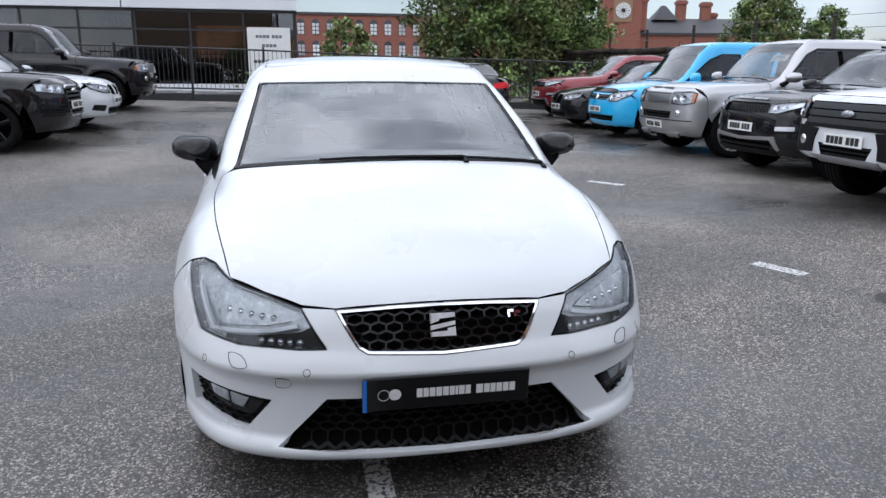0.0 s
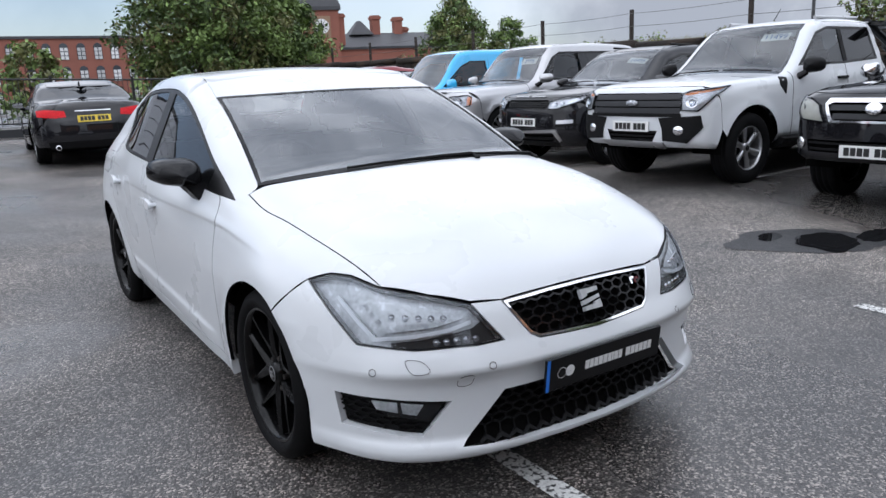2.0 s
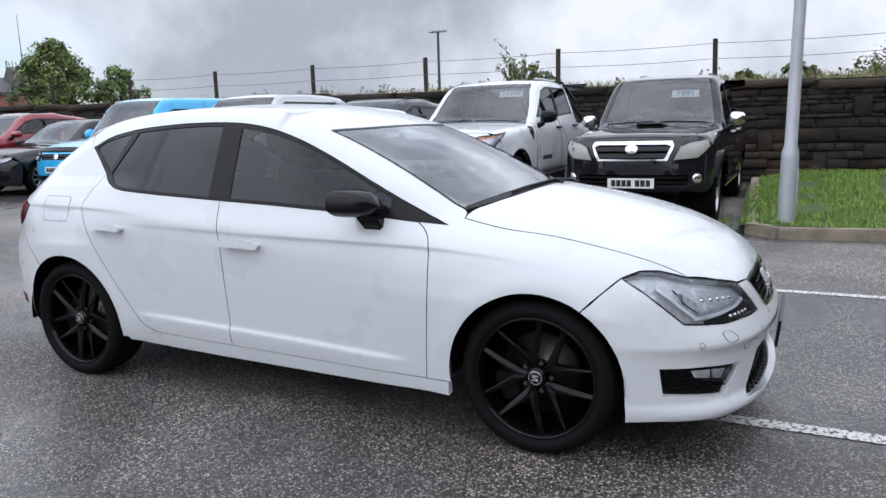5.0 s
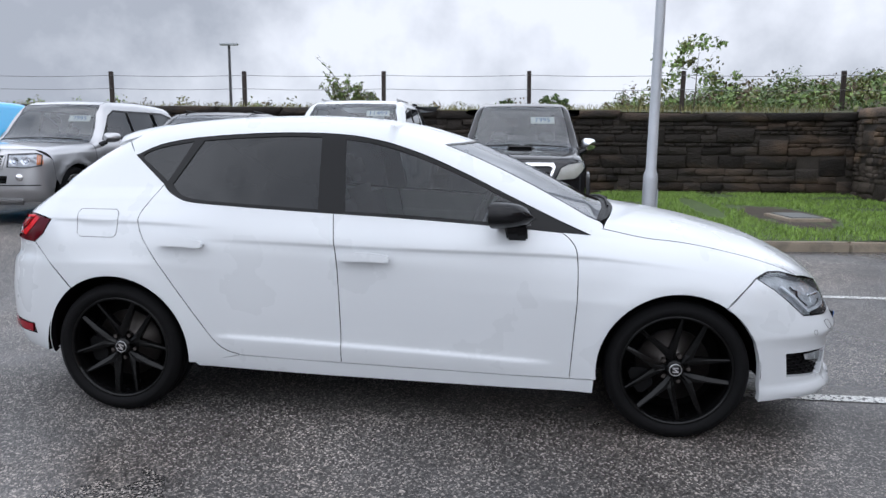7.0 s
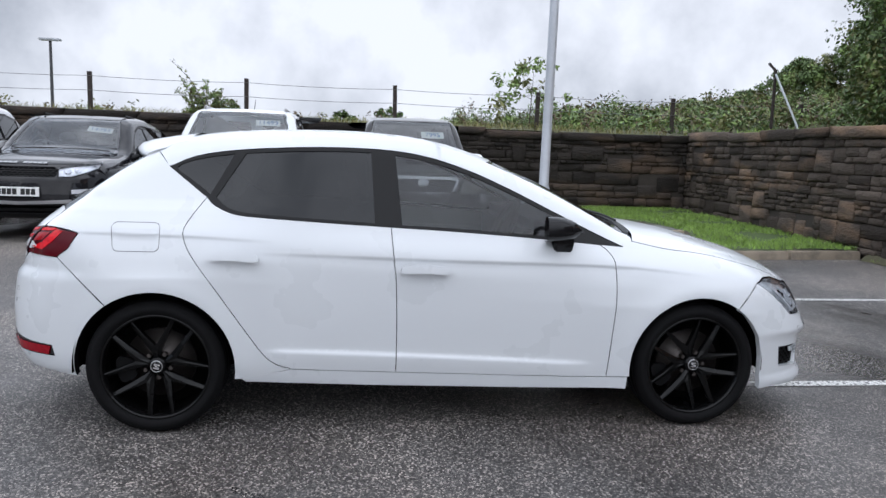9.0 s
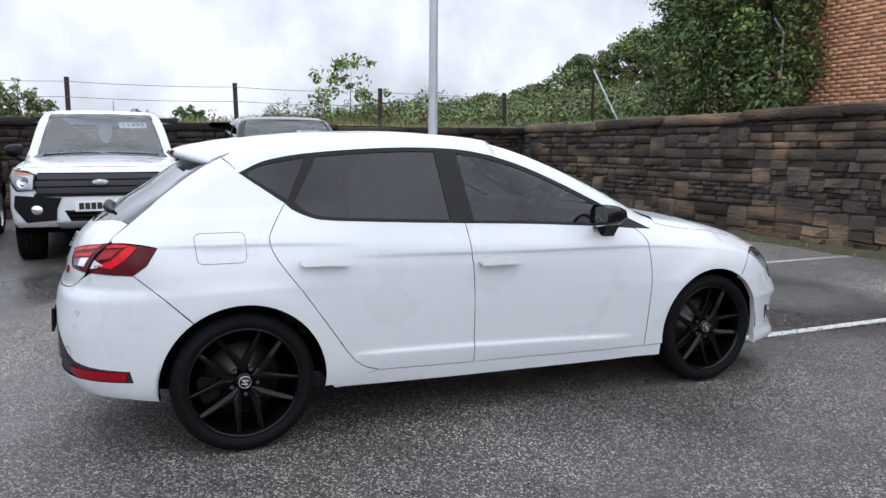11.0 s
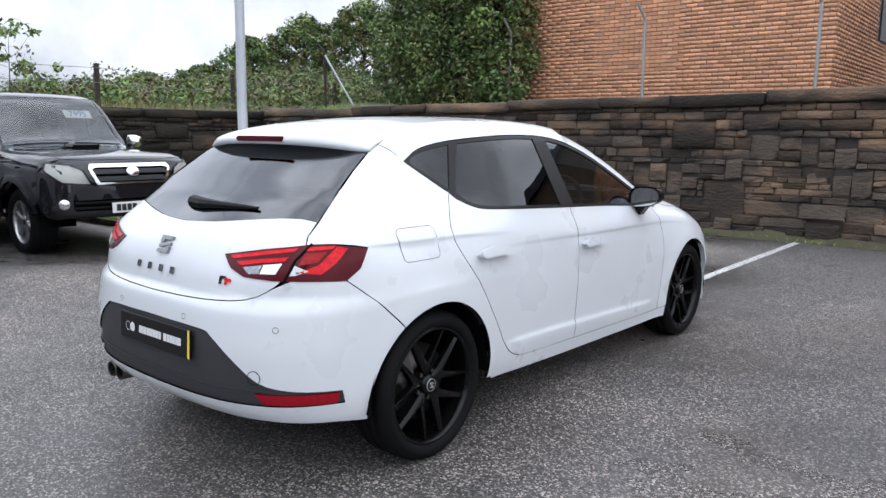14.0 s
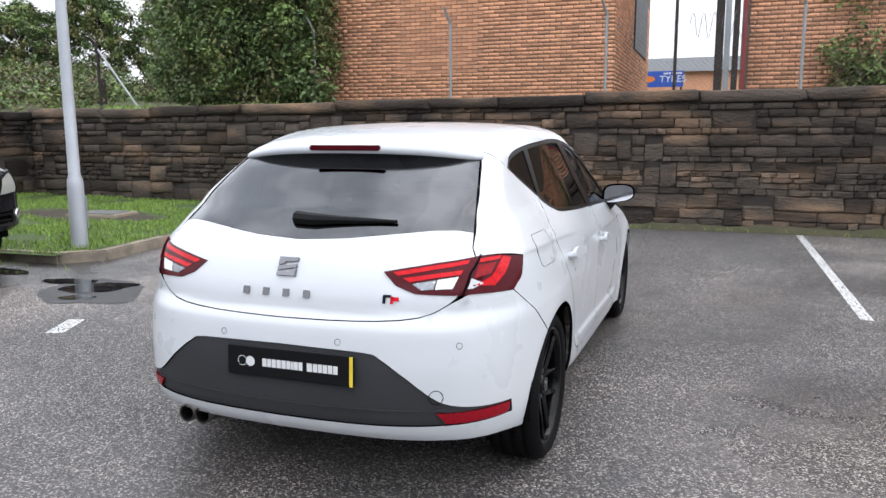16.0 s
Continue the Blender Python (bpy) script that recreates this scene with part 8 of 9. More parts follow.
# inspection cover on the bare soil
bare = material("bare_soil", (0.045, 0.033, 0.023), 0.95, scale=5, vary=0.5, fine=60, bump=0.8, bump_scale=30, bump_dist=0.02, second=(0.05, 0.07, 0.02), second_at=(0.56, 0.7))
vs = []
for r in range(7):
    for i in range(36):
        a = 2 * math.pi * i / 36
        q = r / 6 * (1 + 0.30 * noise.noise(Vector((math.cos(a) * 1.3, math.sin(a) * 1.3, 2))) + 0.15 * noise.noise(Vector((math.cos(a) * 4, math.sin(a) * 4, 6))))
        px, py = 7.5 + 1.35 * q * math.cos(a), -4.4 + 0.60 * q * math.sin(a)
        vs.append((px, py, lawn_z(px, py) + 0.012 * (1 - (r / 6) ** 4) + 0.006 * noise.noise(Vector((px * 9, py * 9, 0)))))
fs = [(r * 36 + i, r * 36 + (i + 1) % 36, (r + 1) * 36 + (i + 1) % 36, (r + 1) * 36 + i) for r in range(6) for i in range(36)]
tagged(new("bare_soil", mesh_from("bare_soil", vs, fs, bare)), "patch of bare dark soil in the grass", "soil", kind="structure")
cover = thing("inspection_cover", pose(7.3, -4.5, 0.165, 0, 0, 8), "grey concrete inspection cover set in bare soil", "manhole cover")
bm = bmesh.new()
box(bm, -0.42, 0.42, -0.30, 0.30, -0.12, 0.03, 0.01)
part("cover_frame", bm, kerb_mat, cover)
bm = bmesh.new()
box(bm, -0.34, 0.34, -0.23, 0.23, 0.0, 0.045, 0.006)
part("cover_slab", bm, material("cover_slab", (0.13, 0.135, 0.13), 0.8, vary=0.25, bump=0.3), cover)

# lamp post
post_mat = material("galvanised_grey", (0.46, 0.48, 0.51), 0.5, 0.35, scale=5, vary=0.12, bump=0.08)
lamp_post = thing("street_lamp", pose(5.26, -2.07, 0.08, 0.8, 0.8, 0), "tall grey galvanised lamp post standing in the grass", "street lamp")
v, f = lathe([(0.09, 0.0), (0.088, 0.75), (0.085, 0.80), (0.064, 0.86), (0.060, 2.0), (0.052, 6.0), (0.04, 7.5)], 20)
child("post", mesh_from("post", v, f, post_mat), lamp_post, "", Matrix.Rotation(radians(90), 4, "X"))
bm = bmesh.new()
cyl(bm, (0, 0, 7.45), (-1.0, 0.2, 7.7), 0.035, 0.03, 8)
box(bm, -1.6, -0.95, 0.05, 0.35, 7.65, 7.78, 0.04)
part("lantern", bm, post_mat, lamp_post)
bm = bmesh.new()
box(bm, -0.06, 0.06, -0.093, -0.08, 0.25, 0.62, 0.004)
part("access_door", bm, post_mat, lamp_post)
far_lamp = thing("street_lamp", pose(22.3, 10.4, 1.5), "distant slim lamp post with a flat lantern", "street lamp")
bm = bmesh.new()
cyl(bm, (0, 0, 0), (0, 0, 3.0), 0.06, 0.045, 10)
part("post", bm, material("dark_post", (0.05, 0.05, 0.055), 0.6), far_lamp)
bm = bmesh.new()
box(bm, -0.12, 0.12, -0.35, 0.35, 2.98, 3.06, 0.03)
part("lantern", bm, post_mat, far_lamp)

# puddles: still water in shallow dips
water = material("puddle_water", (0.012, 0.012, 0.013), 0.02, vary=0.1, rough_vary=0.01, spec=0.7)
damp = material("damp_asphalt", (0.020, 0.020, 0.021), 0.45, scale=9, vary=0.3, fine=150, bump=0.3, bump_scale=150)


def puddle(x, y, rx, ry, seed, rz=0.0, mat=None, z=0.005, name="puddle"):
    vs = [(0, 0, 0)]
    n = 40
    for i in range(n):
        a = 2 * math.pi * i / n
        r = 1 + 0.26 * noise.noise(Vector((math.cos(a) * 1.2, math.sin(a) * 1.2, seed))) + 0.12 * noise.noise(Vector((math.cos(a) * 4, math.sin(a) * 4, seed + 7)))
        vs.append((rx * r * math.cos(a), ry * r * math.sin(a), 0))
    fs = [(0, 1 + i, 1 + (i + 1) % n) for i in range(n)]
    ob = new(name, mesh_from(name, vs, fs, mat or water))
    ob.matrix_basis = pose(x, y, gz(x, y) + z, 0, 0, rz)
    return tagged(ob, "shallow rain puddle on the asphalt" if mat is None else "damp dark patch of asphalt", "puddle", kind="structure")


puddle(3.72, -0.68, 0.62, 0.42, 1.0, -35, damp, 0.004, "damp_patch")
puddle(3.78, -0.80, 0.34, 0.22, 1.0, 30, None, 0.0065)
puddle(3.62, -0.42, 0.17, 0.08, 3.0, 20, None, 0.0065)
puddle(4.25, -0.95, 0.30, 0.12, 5.0, 10)
puddle(5.3, -1.15, 0.35, 0.12, 9.0, -10)


# ---- banks, fences, trees ----
bark = material("bark", (0.07, 0.055, 0.042), 0.9, scale=9, vary=0.35, bump=0.8, bump_scale=40)
LEAF = dict(dark=leaf_material("leaf_dark", (0.085, 0.130, 0.042)), mid=leaf_material("leaf_mid", (0.160, 0.230, 0.065)), olive=leaf_material("leaf_olive", (0.135, 0.140, 0.048)), brown=leaf_material("leaf_brown", (0.11, 0.080, 0.045)))


def leaf_cloud(centres, radii, per, size, spread=1.0):
    """Leaves scattered in many small clumps, denser towards each clump's skin."""
    c = np.repeat(np.asarray(centres, float), per, axis=0)
    r = np.repeat(np.asarray(radii, float), per)
    n = len(c)
    d = rng.normal(size=(n, 3))
    d /= np.linalg.norm(d, axis=1)[:, None]
    p = c + d * (r * rng.random(n) ** 0.45)[:, None] * [1, 1, 0.85]
    nrm = d + rng.normal(size=(n, 3)) * 0.7 + [0, 0, 0.5]
    nrm /= np.linalg.norm(nrm, axis=1)[:, None]
    t = np.cross(nrm, rng.normal(size=(n, 3)))
    t /= np.linalg.norm(t, axis=1)[:, None] + 1e-9
    b = np.cross(nrm, t)
    s = (size * rng.uniform(0.6, 1.35, n))[:, None]
    v = np.stack([p - t * s, p + b * s * 0.48 + nrm * s * 0.12, p + t * s, p - b * s * 0.48 + nrm * s * 0.12], 1).reshape(-1, 3)
    i = np.arange(n)[:, None] * 4
    return v, i + [0, 1, 2, 3]


def limb(vs, fs, a, b, r0, r1, n=7):
    a, b = np.array(a, float), np.array(b, float)
    w = (b - a) / (np.linalg.norm(b - a) + 1e-9)
    u = np.cross(w, [0.3, 0.9, 0.2])
    u /= np.linalg.norm(u)
    q = np.cross(w, u)
    base = len(vs)
    for p, r in ((a, r0), (b, r1)):
        for k in range(n):
            t = 2 * math.pi * k / n
            vs.append(tuple(p + (u * math.cos(t) + q * math.sin(t)) * r))
    for k in range(n):
        fs.append((base + k, base + (k + 1) % n, base + n + (k + 1) % n, base + n + k))


def tree(name, label, x, y, z, height, spread, leaf, clumps, per, size, trunk=0.16, crown_low=0.3, low_branches=True, group="", clump_r=0.16):
    """A trunk with limbs that end in clumps of leaves, uneven in outline and with gaps."""
    t = thing(name, pose(x, y, z), label, "tree", group)
    vs, fs, cs, rs = [], [], [], []
    lean = rng.normal(size=2) * 0.05 * height
    fork = np.array([lean[0] * 0.4, lean[1] * 0.4, height * crown_low])
    limb(vs, fs, (0, 0, -0.3), fork, trunk, trunk * 0.75, 9)
    top = np.array([lean[0], lean[1], height * 0.85])
    limb(vs, fs, fork, top, trunk * 0.7, trunk * 0.15, 8)
    for k in range(clumps):
        a, u = rng.random() * 2 * math.pi, rng.random()
        zz = height * (crown_low * 0.8 + (0.97 - crown_low * 0.8) * u)
        prof = math.sin(math.pi * min(1, max(0.06, (u * 0.86 + 0.14)))) ** 0.55
        rr = spread * prof * math.sqrt(rng.random() * 0.85 + 0.15) * (0.8 + 0.35 * noise.noise(Vector((math.cos(a) * 1.5, math.sin(a) * 1.5, u * 3 + x))))
        c = np.array([math.cos(a) * rr + lean[0] * u, math.sin(a) * rr + lean[1] * u, zz])
        cs.append(c)
        rs.append(max(spread, height * 0.4) * clump_r * rng.uniform(0.7, 1.4))
        if k % 3 == 0:
            s = fork + (top - fork) * max(0, (u - 0.2) * 0.8)
            mid = (s + c) / 2 + [0, 0, -0.05 * height]
            limb(vs, fs, s, mid, trunk * 0.28, trunk * 0.16, 5)
            limb(vs, fs, mid, c, trunk * 0.16, trunk * 0.05, 5)
    child("trunk", mesh_from("trunk", vs, fs, bark), t)
    v, f = leaf_cloud(cs, rs, per, size)
    idx = np.zeros(len(f), int)
    mats = [LEAF[q] for q in leaf]
    tint = rng.random(clumps)
    idx = np.repeat((tint * len(mats)).astype(int), per)
    child("crown", fast_mesh("crown", v, f, mats, index=idx), t)
    return t


def hedge(name, label, boxes, per_m3, size, leaf, clump=0.35, category="bushes", on=None):
    """Scrub without single plants: clumps of leaves over given boxes (x0, x1, y0, y1, z0, height)."""
    cs, rs = [], []
    for x0, x1, y0, y1, z0, h in boxes:
        n = max(4, int((x1 - x0) * (y1 - y0) * per_m3))
        for _ in range(n):
            x, y = rng.uniform(x0, x1), rng.uniform(y0, y1)
            hh = h * (0.5 + 0.75 * noise.noise(Vector((x * 0.8, y * 0.8, 1.0))) + 0.3 * noise.noise(Vector((x * 2.3, y * 2.3, 4.0))) + 0.25 * rng.random())
            cs.append((x, y, z0 + (on(x, y) if on else 0) + max(0.1, hh) * rng.random() ** 0.6))
            rs.append(clump * rng.uniform(0.6, 1.4))
    per = 26
    v, f = leaf_cloud(cs, rs, per, size)
    mats = [LEAF[q] for q in leaf]
    idx = np.repeat(rng.integers(0, len(mats), len(cs)), per)
    return tagged(new(name, fast_mesh(name, v, f, mats, index=idx)), label, category, kind="stuff")


# the raised ground behind the walls, one sheet with a hill to the south-east
bank_mat = material("bank_soil", (0.075, 0.085, 0.03), 0.95, scale=1.2, vary=0.4, bump=0.7, bump_scale=20, second=(0.06, 0.05, 0.03), second_at=(0.5, 0.66))


def bank_z(x, y):
    hill = 2.6 * math.exp(-(((x - 36) / 12) ** 2 + ((y + 32) / 12) ** 2)) + 2.2 * math.exp(-(((x - 20) / 7) ** 2 + ((y + 13) / 6) ** 2)) * 0.10
    s = max(0.0, -6.8 - y)
    return 1.78 + 0.004 * max(0, y + 6) + 0.05 * min(4.0, max(0.0, x - 11.3)) + 0.06 * min(4, s) + hill + 0.05 * noise.noise(Vector((x * 0.7, y * 0.7, 0)))


bx = list(np.linspace(11.6, 20, 15)) + [24, 30, 38, 50, 80, 160, 400]
by = [-300, -120, -60, -40, -30, -24, -18, -14, -11, -9] + list(np.linspace(-7.2, 34, 28)) + [40]
vs = [(x, y, bank_z(x, y)) for y in by for x in bx]
k = len(bx)
fs = [(r * k + c, r * k + c + 1, (r + 1) * k + c + 1, (r + 1) * k + c) for r in range(len(by) - 1) for c in range(k - 1)]
tagged(new("bank_east", mesh_from("bank_east", vs, fs, bank_mat)), "rough overgrown ground level with the wall's top", "ground", kind="structure")
bx = list(np.linspace(-40, 11.6, 40))
by = [-300, -120, -60, -40, -30, -24, -18, -14, -11, -10, -9, -8, -7.25]
vs = [(x, y, bank_z(x, y)) for y in by for x in bx]
k = len(bx)
fs = [(r * k + c, r * k + c + 1, (r + 1) * k + c + 1, (r + 1) * k + c) for r in range(len(by) - 1) for c in range(k - 1)]
tagged(new("bank_south", mesh_from("bank_south", vs, fs, bank_mat)), "rough ground behind the stone wall", "ground", kind="structure")

# tufts along the wall tops
pts = [(rng.uniform(11.5, 13.5), y, 0) for y in rng.uniform(-6.5, 30, 5200)]
pts = [(x, y, bank_z(x, y) - 0.02) for x, y, _ in pts]
blades("tall_grass", "dry tufts of grass along the wall's top", pts, 0.17, [dry_mat], lean=0.6, width=0.008)
pts = [(x, rng.uniform(-8.6, -7.15), 0) for x in rng.uniform(-6, 11.5, 2200)]
blades("tall_grass", "tufts of grass behind the coping", [(x, y, bank_z(x, y) - 0.02) for x, y, _ in pts], 0.12, [grass_mat], lean=0.6, width=0.008)

# post and wire fence along the east bank
rust = material("rusty_post", (0.035, 0.026, 0.022), 0.85, vary=0.35, scale=12, bump=0.4)
wire_mat = material("fence_wire", (0.16, 0.16, 0.16), 0.5, 0.8)
fence = thing("wire_fence", Matrix(), "rusty post and wire fence on top of the bank", "fence")
ys = [-10.2, -7.0, -3.75, -0.5, 2.75, 6.0, 9.25, 12.5, 15.8, 19.2, 22.6, 26.0, 29.5]
for y in ys:
    zb = bank_z(12.6, y)
    bm = bmesh.new()
    a = rng.normal() * 0.012
    box(bm, -0.035, 0.035, -0.045, 0.045, -0.3, 2.73 + 0.004 * y - zb, 0.006)
    part("fence_post", bm, rust, fence, m=Matrix.Translation((12.6, y, zb)) @ Matrix.Rotation(a, 4, "X"))
for dz in (0.06, 0.36):
    for y0, y1 in zip(ys[:-1], ys[1:]):
        vs, fs = [], []
        for i in range(5):
            t0, t1 = i / 5, (i + 1) / 5
            ya, yb = y0 + (y1 - y0) * t0, y0 + (y1 - y0) * t1
            sag = lambda t: 0.03 * (1 - (2 * t - 1) ** 2)
            limb(vs, fs, (12.56, ya, 2.70 + 0.004 * ya - dz - sag(t0)), (12.56, yb, 2.70 + 0.004 * yb - dz - sag(t1)), 0.006, 0.006, 4)
        child("fence_wire", mesh_from("fence_wire", vs, fs, wire_mat), fence)

# chain-link fence in front of the brick buildings
galv = material("galvanised_post", (0.34, 0.35, 0.36), 0.5, 0.5, vary=0.15)
chain = thing("chain_link_fence", Matrix(), "galvanised chain-link fence with cranked posts behind the wall", "fence")
FY = -9.5
for x in (6.37, 3.4, 0.45, -2.75, -5.7):
    vs, fs = [], []
    limb(vs, fs, (x, FY, 1.7), (x, FY, 3.45), 0.028, 0.028, 8)
    limb(vs, fs, (x, FY, 3.44), (x + 0.08, FY + 0.16, 3.72), 0.026, 0.024, 8)
    child("fence_post", mesh_from("fence_post", vs, fs, galv), chain)
vs, fs = [], []
for x in np.arange(-6.0, 9.0, 0.085):
    for sgn in (1, -1):
        a, b = (x, FY, 1.95), (x + sgn * 1.45, FY, 3.40)
        q = len(vs)
        w = 0.0016
        vs += [(a[0] - w, FY, a[2]), (a[0] + w, FY - w, a[2]), (b[0] + w, FY - w, b[2]), (b[0] - w, FY, b[2])]
        fs.append((q, q + 1, q + 2, q + 3))
mesh_ob = child("wire_mesh", mesh_from("wire_mesh", vs, fs, wire_mat, False), chain)
tagged(mesh_ob, kind="stuff")
# braced corner post where the two fences meet
corner = thing("fence_corner_post", pose(11.25, -8.7, 1.9), "leaning black corner post with a pale diagonal brace", "fence post")
vs, fs = [], []
limb(vs, fs, (0, 0, -0.3), (0.02, 0.0, 1.40), 0.035, 0.035, 8)
limb(vs, fs, (0.02, 0, 1.38), (0.14, 0.1, 1.55), 0.03, 0.03, 8)
child("post", mesh_from("post", vs, fs, rust), corner)
vs, fs = [], []
limb(vs, fs, (0.0, 0.0, 1.30), (-0.95, -0.1, 0.0), 0.022, 0.022, 8)
child("brace", mesh_from("brace", vs, fs, post_mat), corner, "pale grey diagonal brace")

# plants: the dense tree by the brick wall, scrub along the bank, the hill's trees, the sapling
for k, (x, y, h, s) in enumerate(((6.95, -9.7, 4.5, 1.15), (7.9, -9.8, 5.0, 1.5), (9.1, -10.3, 4.7, 1.5), (10.2, -11.0, 3.8, 1.3))):
    tree("garden_tree", "dense dark green broad-leaved tree over the wall", x, y, bank_z(x, y) - 0.1, h, s, ("dark", "mid", "dark", "olive"), 330, 60, 0.05, 0.10, 0.06, group="trees by the brick wall", clump_r=0.17)
hedge("scrub", "low green and brown scrub on the bank", [(12.9, 17, -9.5, -5.0, 0, 0.45), (12.9, 18, -15, -9, 0, 0.9), (17, 26, -20, -6, 0, 0.9), (26, 44, -28, -4, 0, 1.2), (11.4, 13.2, -10, -7.0, 0, 0.4), (5.6, 7.0, -9.3, -8.4, 0, 0.8)], 9.0, 0.06, ("olive", "brown", "mid", "dark", "dark"), 0.34, on=bank_z)
hedge("brambles", "green brambles in front of the bank's crest", [(13.5, 16, -6, 2, 1.9, 0.35), (14, 30, 6, 30, 1.95, 0.35)], 0.8, 0.05, ("olive", "brown", "mid"), 0.22)
for k, (x, y, h, s) in enumerate(((44, -22.0, 2.2, 2.4), (41.5, -24.5, 2.2, 2.2), (39, -27, 3.4, 2.6), (37, -29.5, 4.6, 2.8), (33, -31, 5.4, 3.0), (29, -33, 6.2, 3.0), (25, -33.5, 6.6, 3.2), (20, -33, 6.8, 3.2), (18, -21, 5.0, 2.6), (14.5, -19, 5.0, 2.5))):
    tree("hill_tree", "bushy green tree on the hillside", x, y, bank_z(x, y) - 0.3, h, s, ("mid", "olive", "dark", "dark"), 190, 70, 0.11 if k < 8 else 0.07, 0.14, 0.08, group="trees on the hill", clump_r=0.15)
tree("sapling", "slender sapling with sparse leaves on the bank", 23.8, -6.2, 1.9, 2.9, 2.0, ("mid", "olive"), 34, 22, 0.11, 0.03, 0.25, clump_r=0.15)


def twig_bush(x, y, z):
    """A bush of thin fanned stems with small leaves over a dense leafy foot."""
    t = thing("twiggy_bush", pose(x, y, z), "twiggy bush with thin leaning stems above the wall", "bush")
    vs, fs, cs, rs = [], [], [], []
    for k in range(15):
        lean, out, L = rng.uniform(-0.35, 0.8), rng.normal(0, 0.15), rng.uniform(0.7, 1.25)
        L = 1.6 if k == 0 else L
        lean = 0.62 if k == 0 else lean
        a = np.array([rng.normal(0, 0.1), rng.normal(0, 0.15), 0.0])
        for i in range(5):
            b = a + np.array([out, lean * (0.7 + 0.12 * i), 1.0 - 0.1 * i]) * L / 5.2
            limb(vs, fs, a, b, 0.013 - 0.002 * i, 0.011 - 0.002 * i, 5)
            if i:
                cs += [a + (b - a) * q + rng.normal(size=3) * 0.03 for q in (0.2, 0.5, 0.8)]
                rs += [0.085 - 0.01 * i] * 3
            a = b
    child("stems", mesh_from("stems", vs, fs, bark), t)
    v, f = leaf_cloud(cs, rs, 4, 0.036)
    child("leaves", fast_mesh("leaves", v, f, [LEAF["mid"], LEAF["olive"]], index=rng.integers(0, 2, len(f))), t)
    cs = [(rng.normal(0, 0.15), rng.uniform(-0.95, 0.35), 0) for _ in range(60)]
    cs = [(a, b, rng.random() * 0.55 * math.exp(-((b + 0.3) / 0.55) ** 2)) for a, b, _ in cs]
    v, f = leaf_cloud(cs, [0.12] * 60, 34, 0.04)
    child("foliage", fast_mesh("foliage", v, f, [LEAF["olive"], LEAF["mid"], LEAF["dark"]], index=rng.integers(0, 3, len(f))), t)


twig_bush(12.9, 3.75, bank_z(12.9, 3.75))
tree("round_bush", "small round dark bush in the distance", 40, -1.5, 1.6, 2.0, 1.5, ("dark",), 40, 30, 0.14, 0.1, 0.1)
tree("round_bush", "small round dark bush in the distance", 42, 1.0, 1.6, 1.8, 1.4, ("dark",), 40, 30, 0.14, 0.1, 0.1)


# ---- brick buildings to the south ----
brick_mat = material("orange_brick", (0.63, 0.315, 0.18), 0.85, scale=3, vary=0.18, fine=60, bump=0.35, bump_scale=90, rand=0.22)
brick_rest = material("orange_brick_rest", (0.63, 0.315, 0.18), 0.85, scale=3, vary=0.18, fine=60, bump=0.35, bump_scale=90, island=0.24)
joint_mat = material("mortar_joint", (0.17, 0.12, 0.09), 0.95, vary=0.25, bump=0.4)
BRICK_V = np.array([(0, 0, 0), (1, 0, 0), (1, 0, 1), (0, 0, 1), (0.012, -1, 0.03), (0.988, -1, 0.03), (0.988, -1, 0.97), (0.012, -1, 0.97)], float)
BRICK_F = np.array([(4, 5, 6, 7), (0, 1, 5, 4), (1, 2, 6, 5), (2, 3, 7, 6), (3, 0, 4, 7)])
brick_mesh = mesh_from("brick", BRICK_V, BRICK_F, brick_mat, False)


def brick_face(building, u0, u1, z0, z1, m, parts=None, holes=()):
    """Bricks in stretcher bond on a face; m takes u along, -y outwards, z up. Those inside parts are objects, the others one piece."""
    vs, fs, b, cnt = [], [], 0, 0
    r = 0
    z = z0
    while z < z1:
        u = u0 - (0.1125 if r % 2 else 0)
        while u < u1:
            a, e = max(u, u0), min(u + 0.215, u1)
            if e - a > 0.03 and not any(h[0] < e and h[1] > a and h[2] < z + 0.06 and h[3] > z for h in holes):
                sc, pos = (e - a, 0.010 + 0.003 * rng.random(), 0.063), (a, 0.0, z)
                if parts and parts[0] < a < parts[1] and parts[2] < z < parts[3] and cnt < 300:
                    cnt += 1
                    ob = child("brick", brick_mesh, building)
                    ob.matrix_basis = m @ Matrix.Translation(pos) @ Matrix.Diagonal((*sc, 1))
                else:
                    v = BRICK_V * sc + pos
                    vs.append(v)
                    fs.append(BRICK_F + b)
                    b += 8
            u += 0.225
        z += 0.075
        r += 1
    ob = child("bricks", fast_mesh("bricks", np.vstack(vs), np.vstack(fs), brick_rest), building, "", m)
    tagged(ob, kind="stuff")


workshop = thing("brick_workshop", Matrix(), "two-storey orange brick building close behind the stone wall", "building")
bm = bmesh.new()
box(bm, 0.43, 7.63, -17.9, -10.41, 1.6, 6.4)
part("wall", bm, joint_mat, workshop)
brick_face(workshop, 0.0, 7.2, 2.0, 4.6, Matrix.Translation((7.63, -10.41, 0)) @ Matrix.Rotation(math.pi, 4, "Z"), (2.6, 4.4, 2.6, 5.0))
brick_face(workshop, 0.0, 7.4, 2.0, 4.7, Matrix.Translation((0.43, -10.41, 0)) @ Matrix.Rotation(-math.pi / 2, 4, "Z"), None, [(3.4, 6.6, 3.3, 4.7)])
dark_clad = material("dark_panel", (0.03, 0.032, 0.035), 0.5, vary=0.3, scale=2)
bm = bmesh.new()
box(bm, 0.395, 0.425, -16.9, -13.9, 3.3, 4.7)
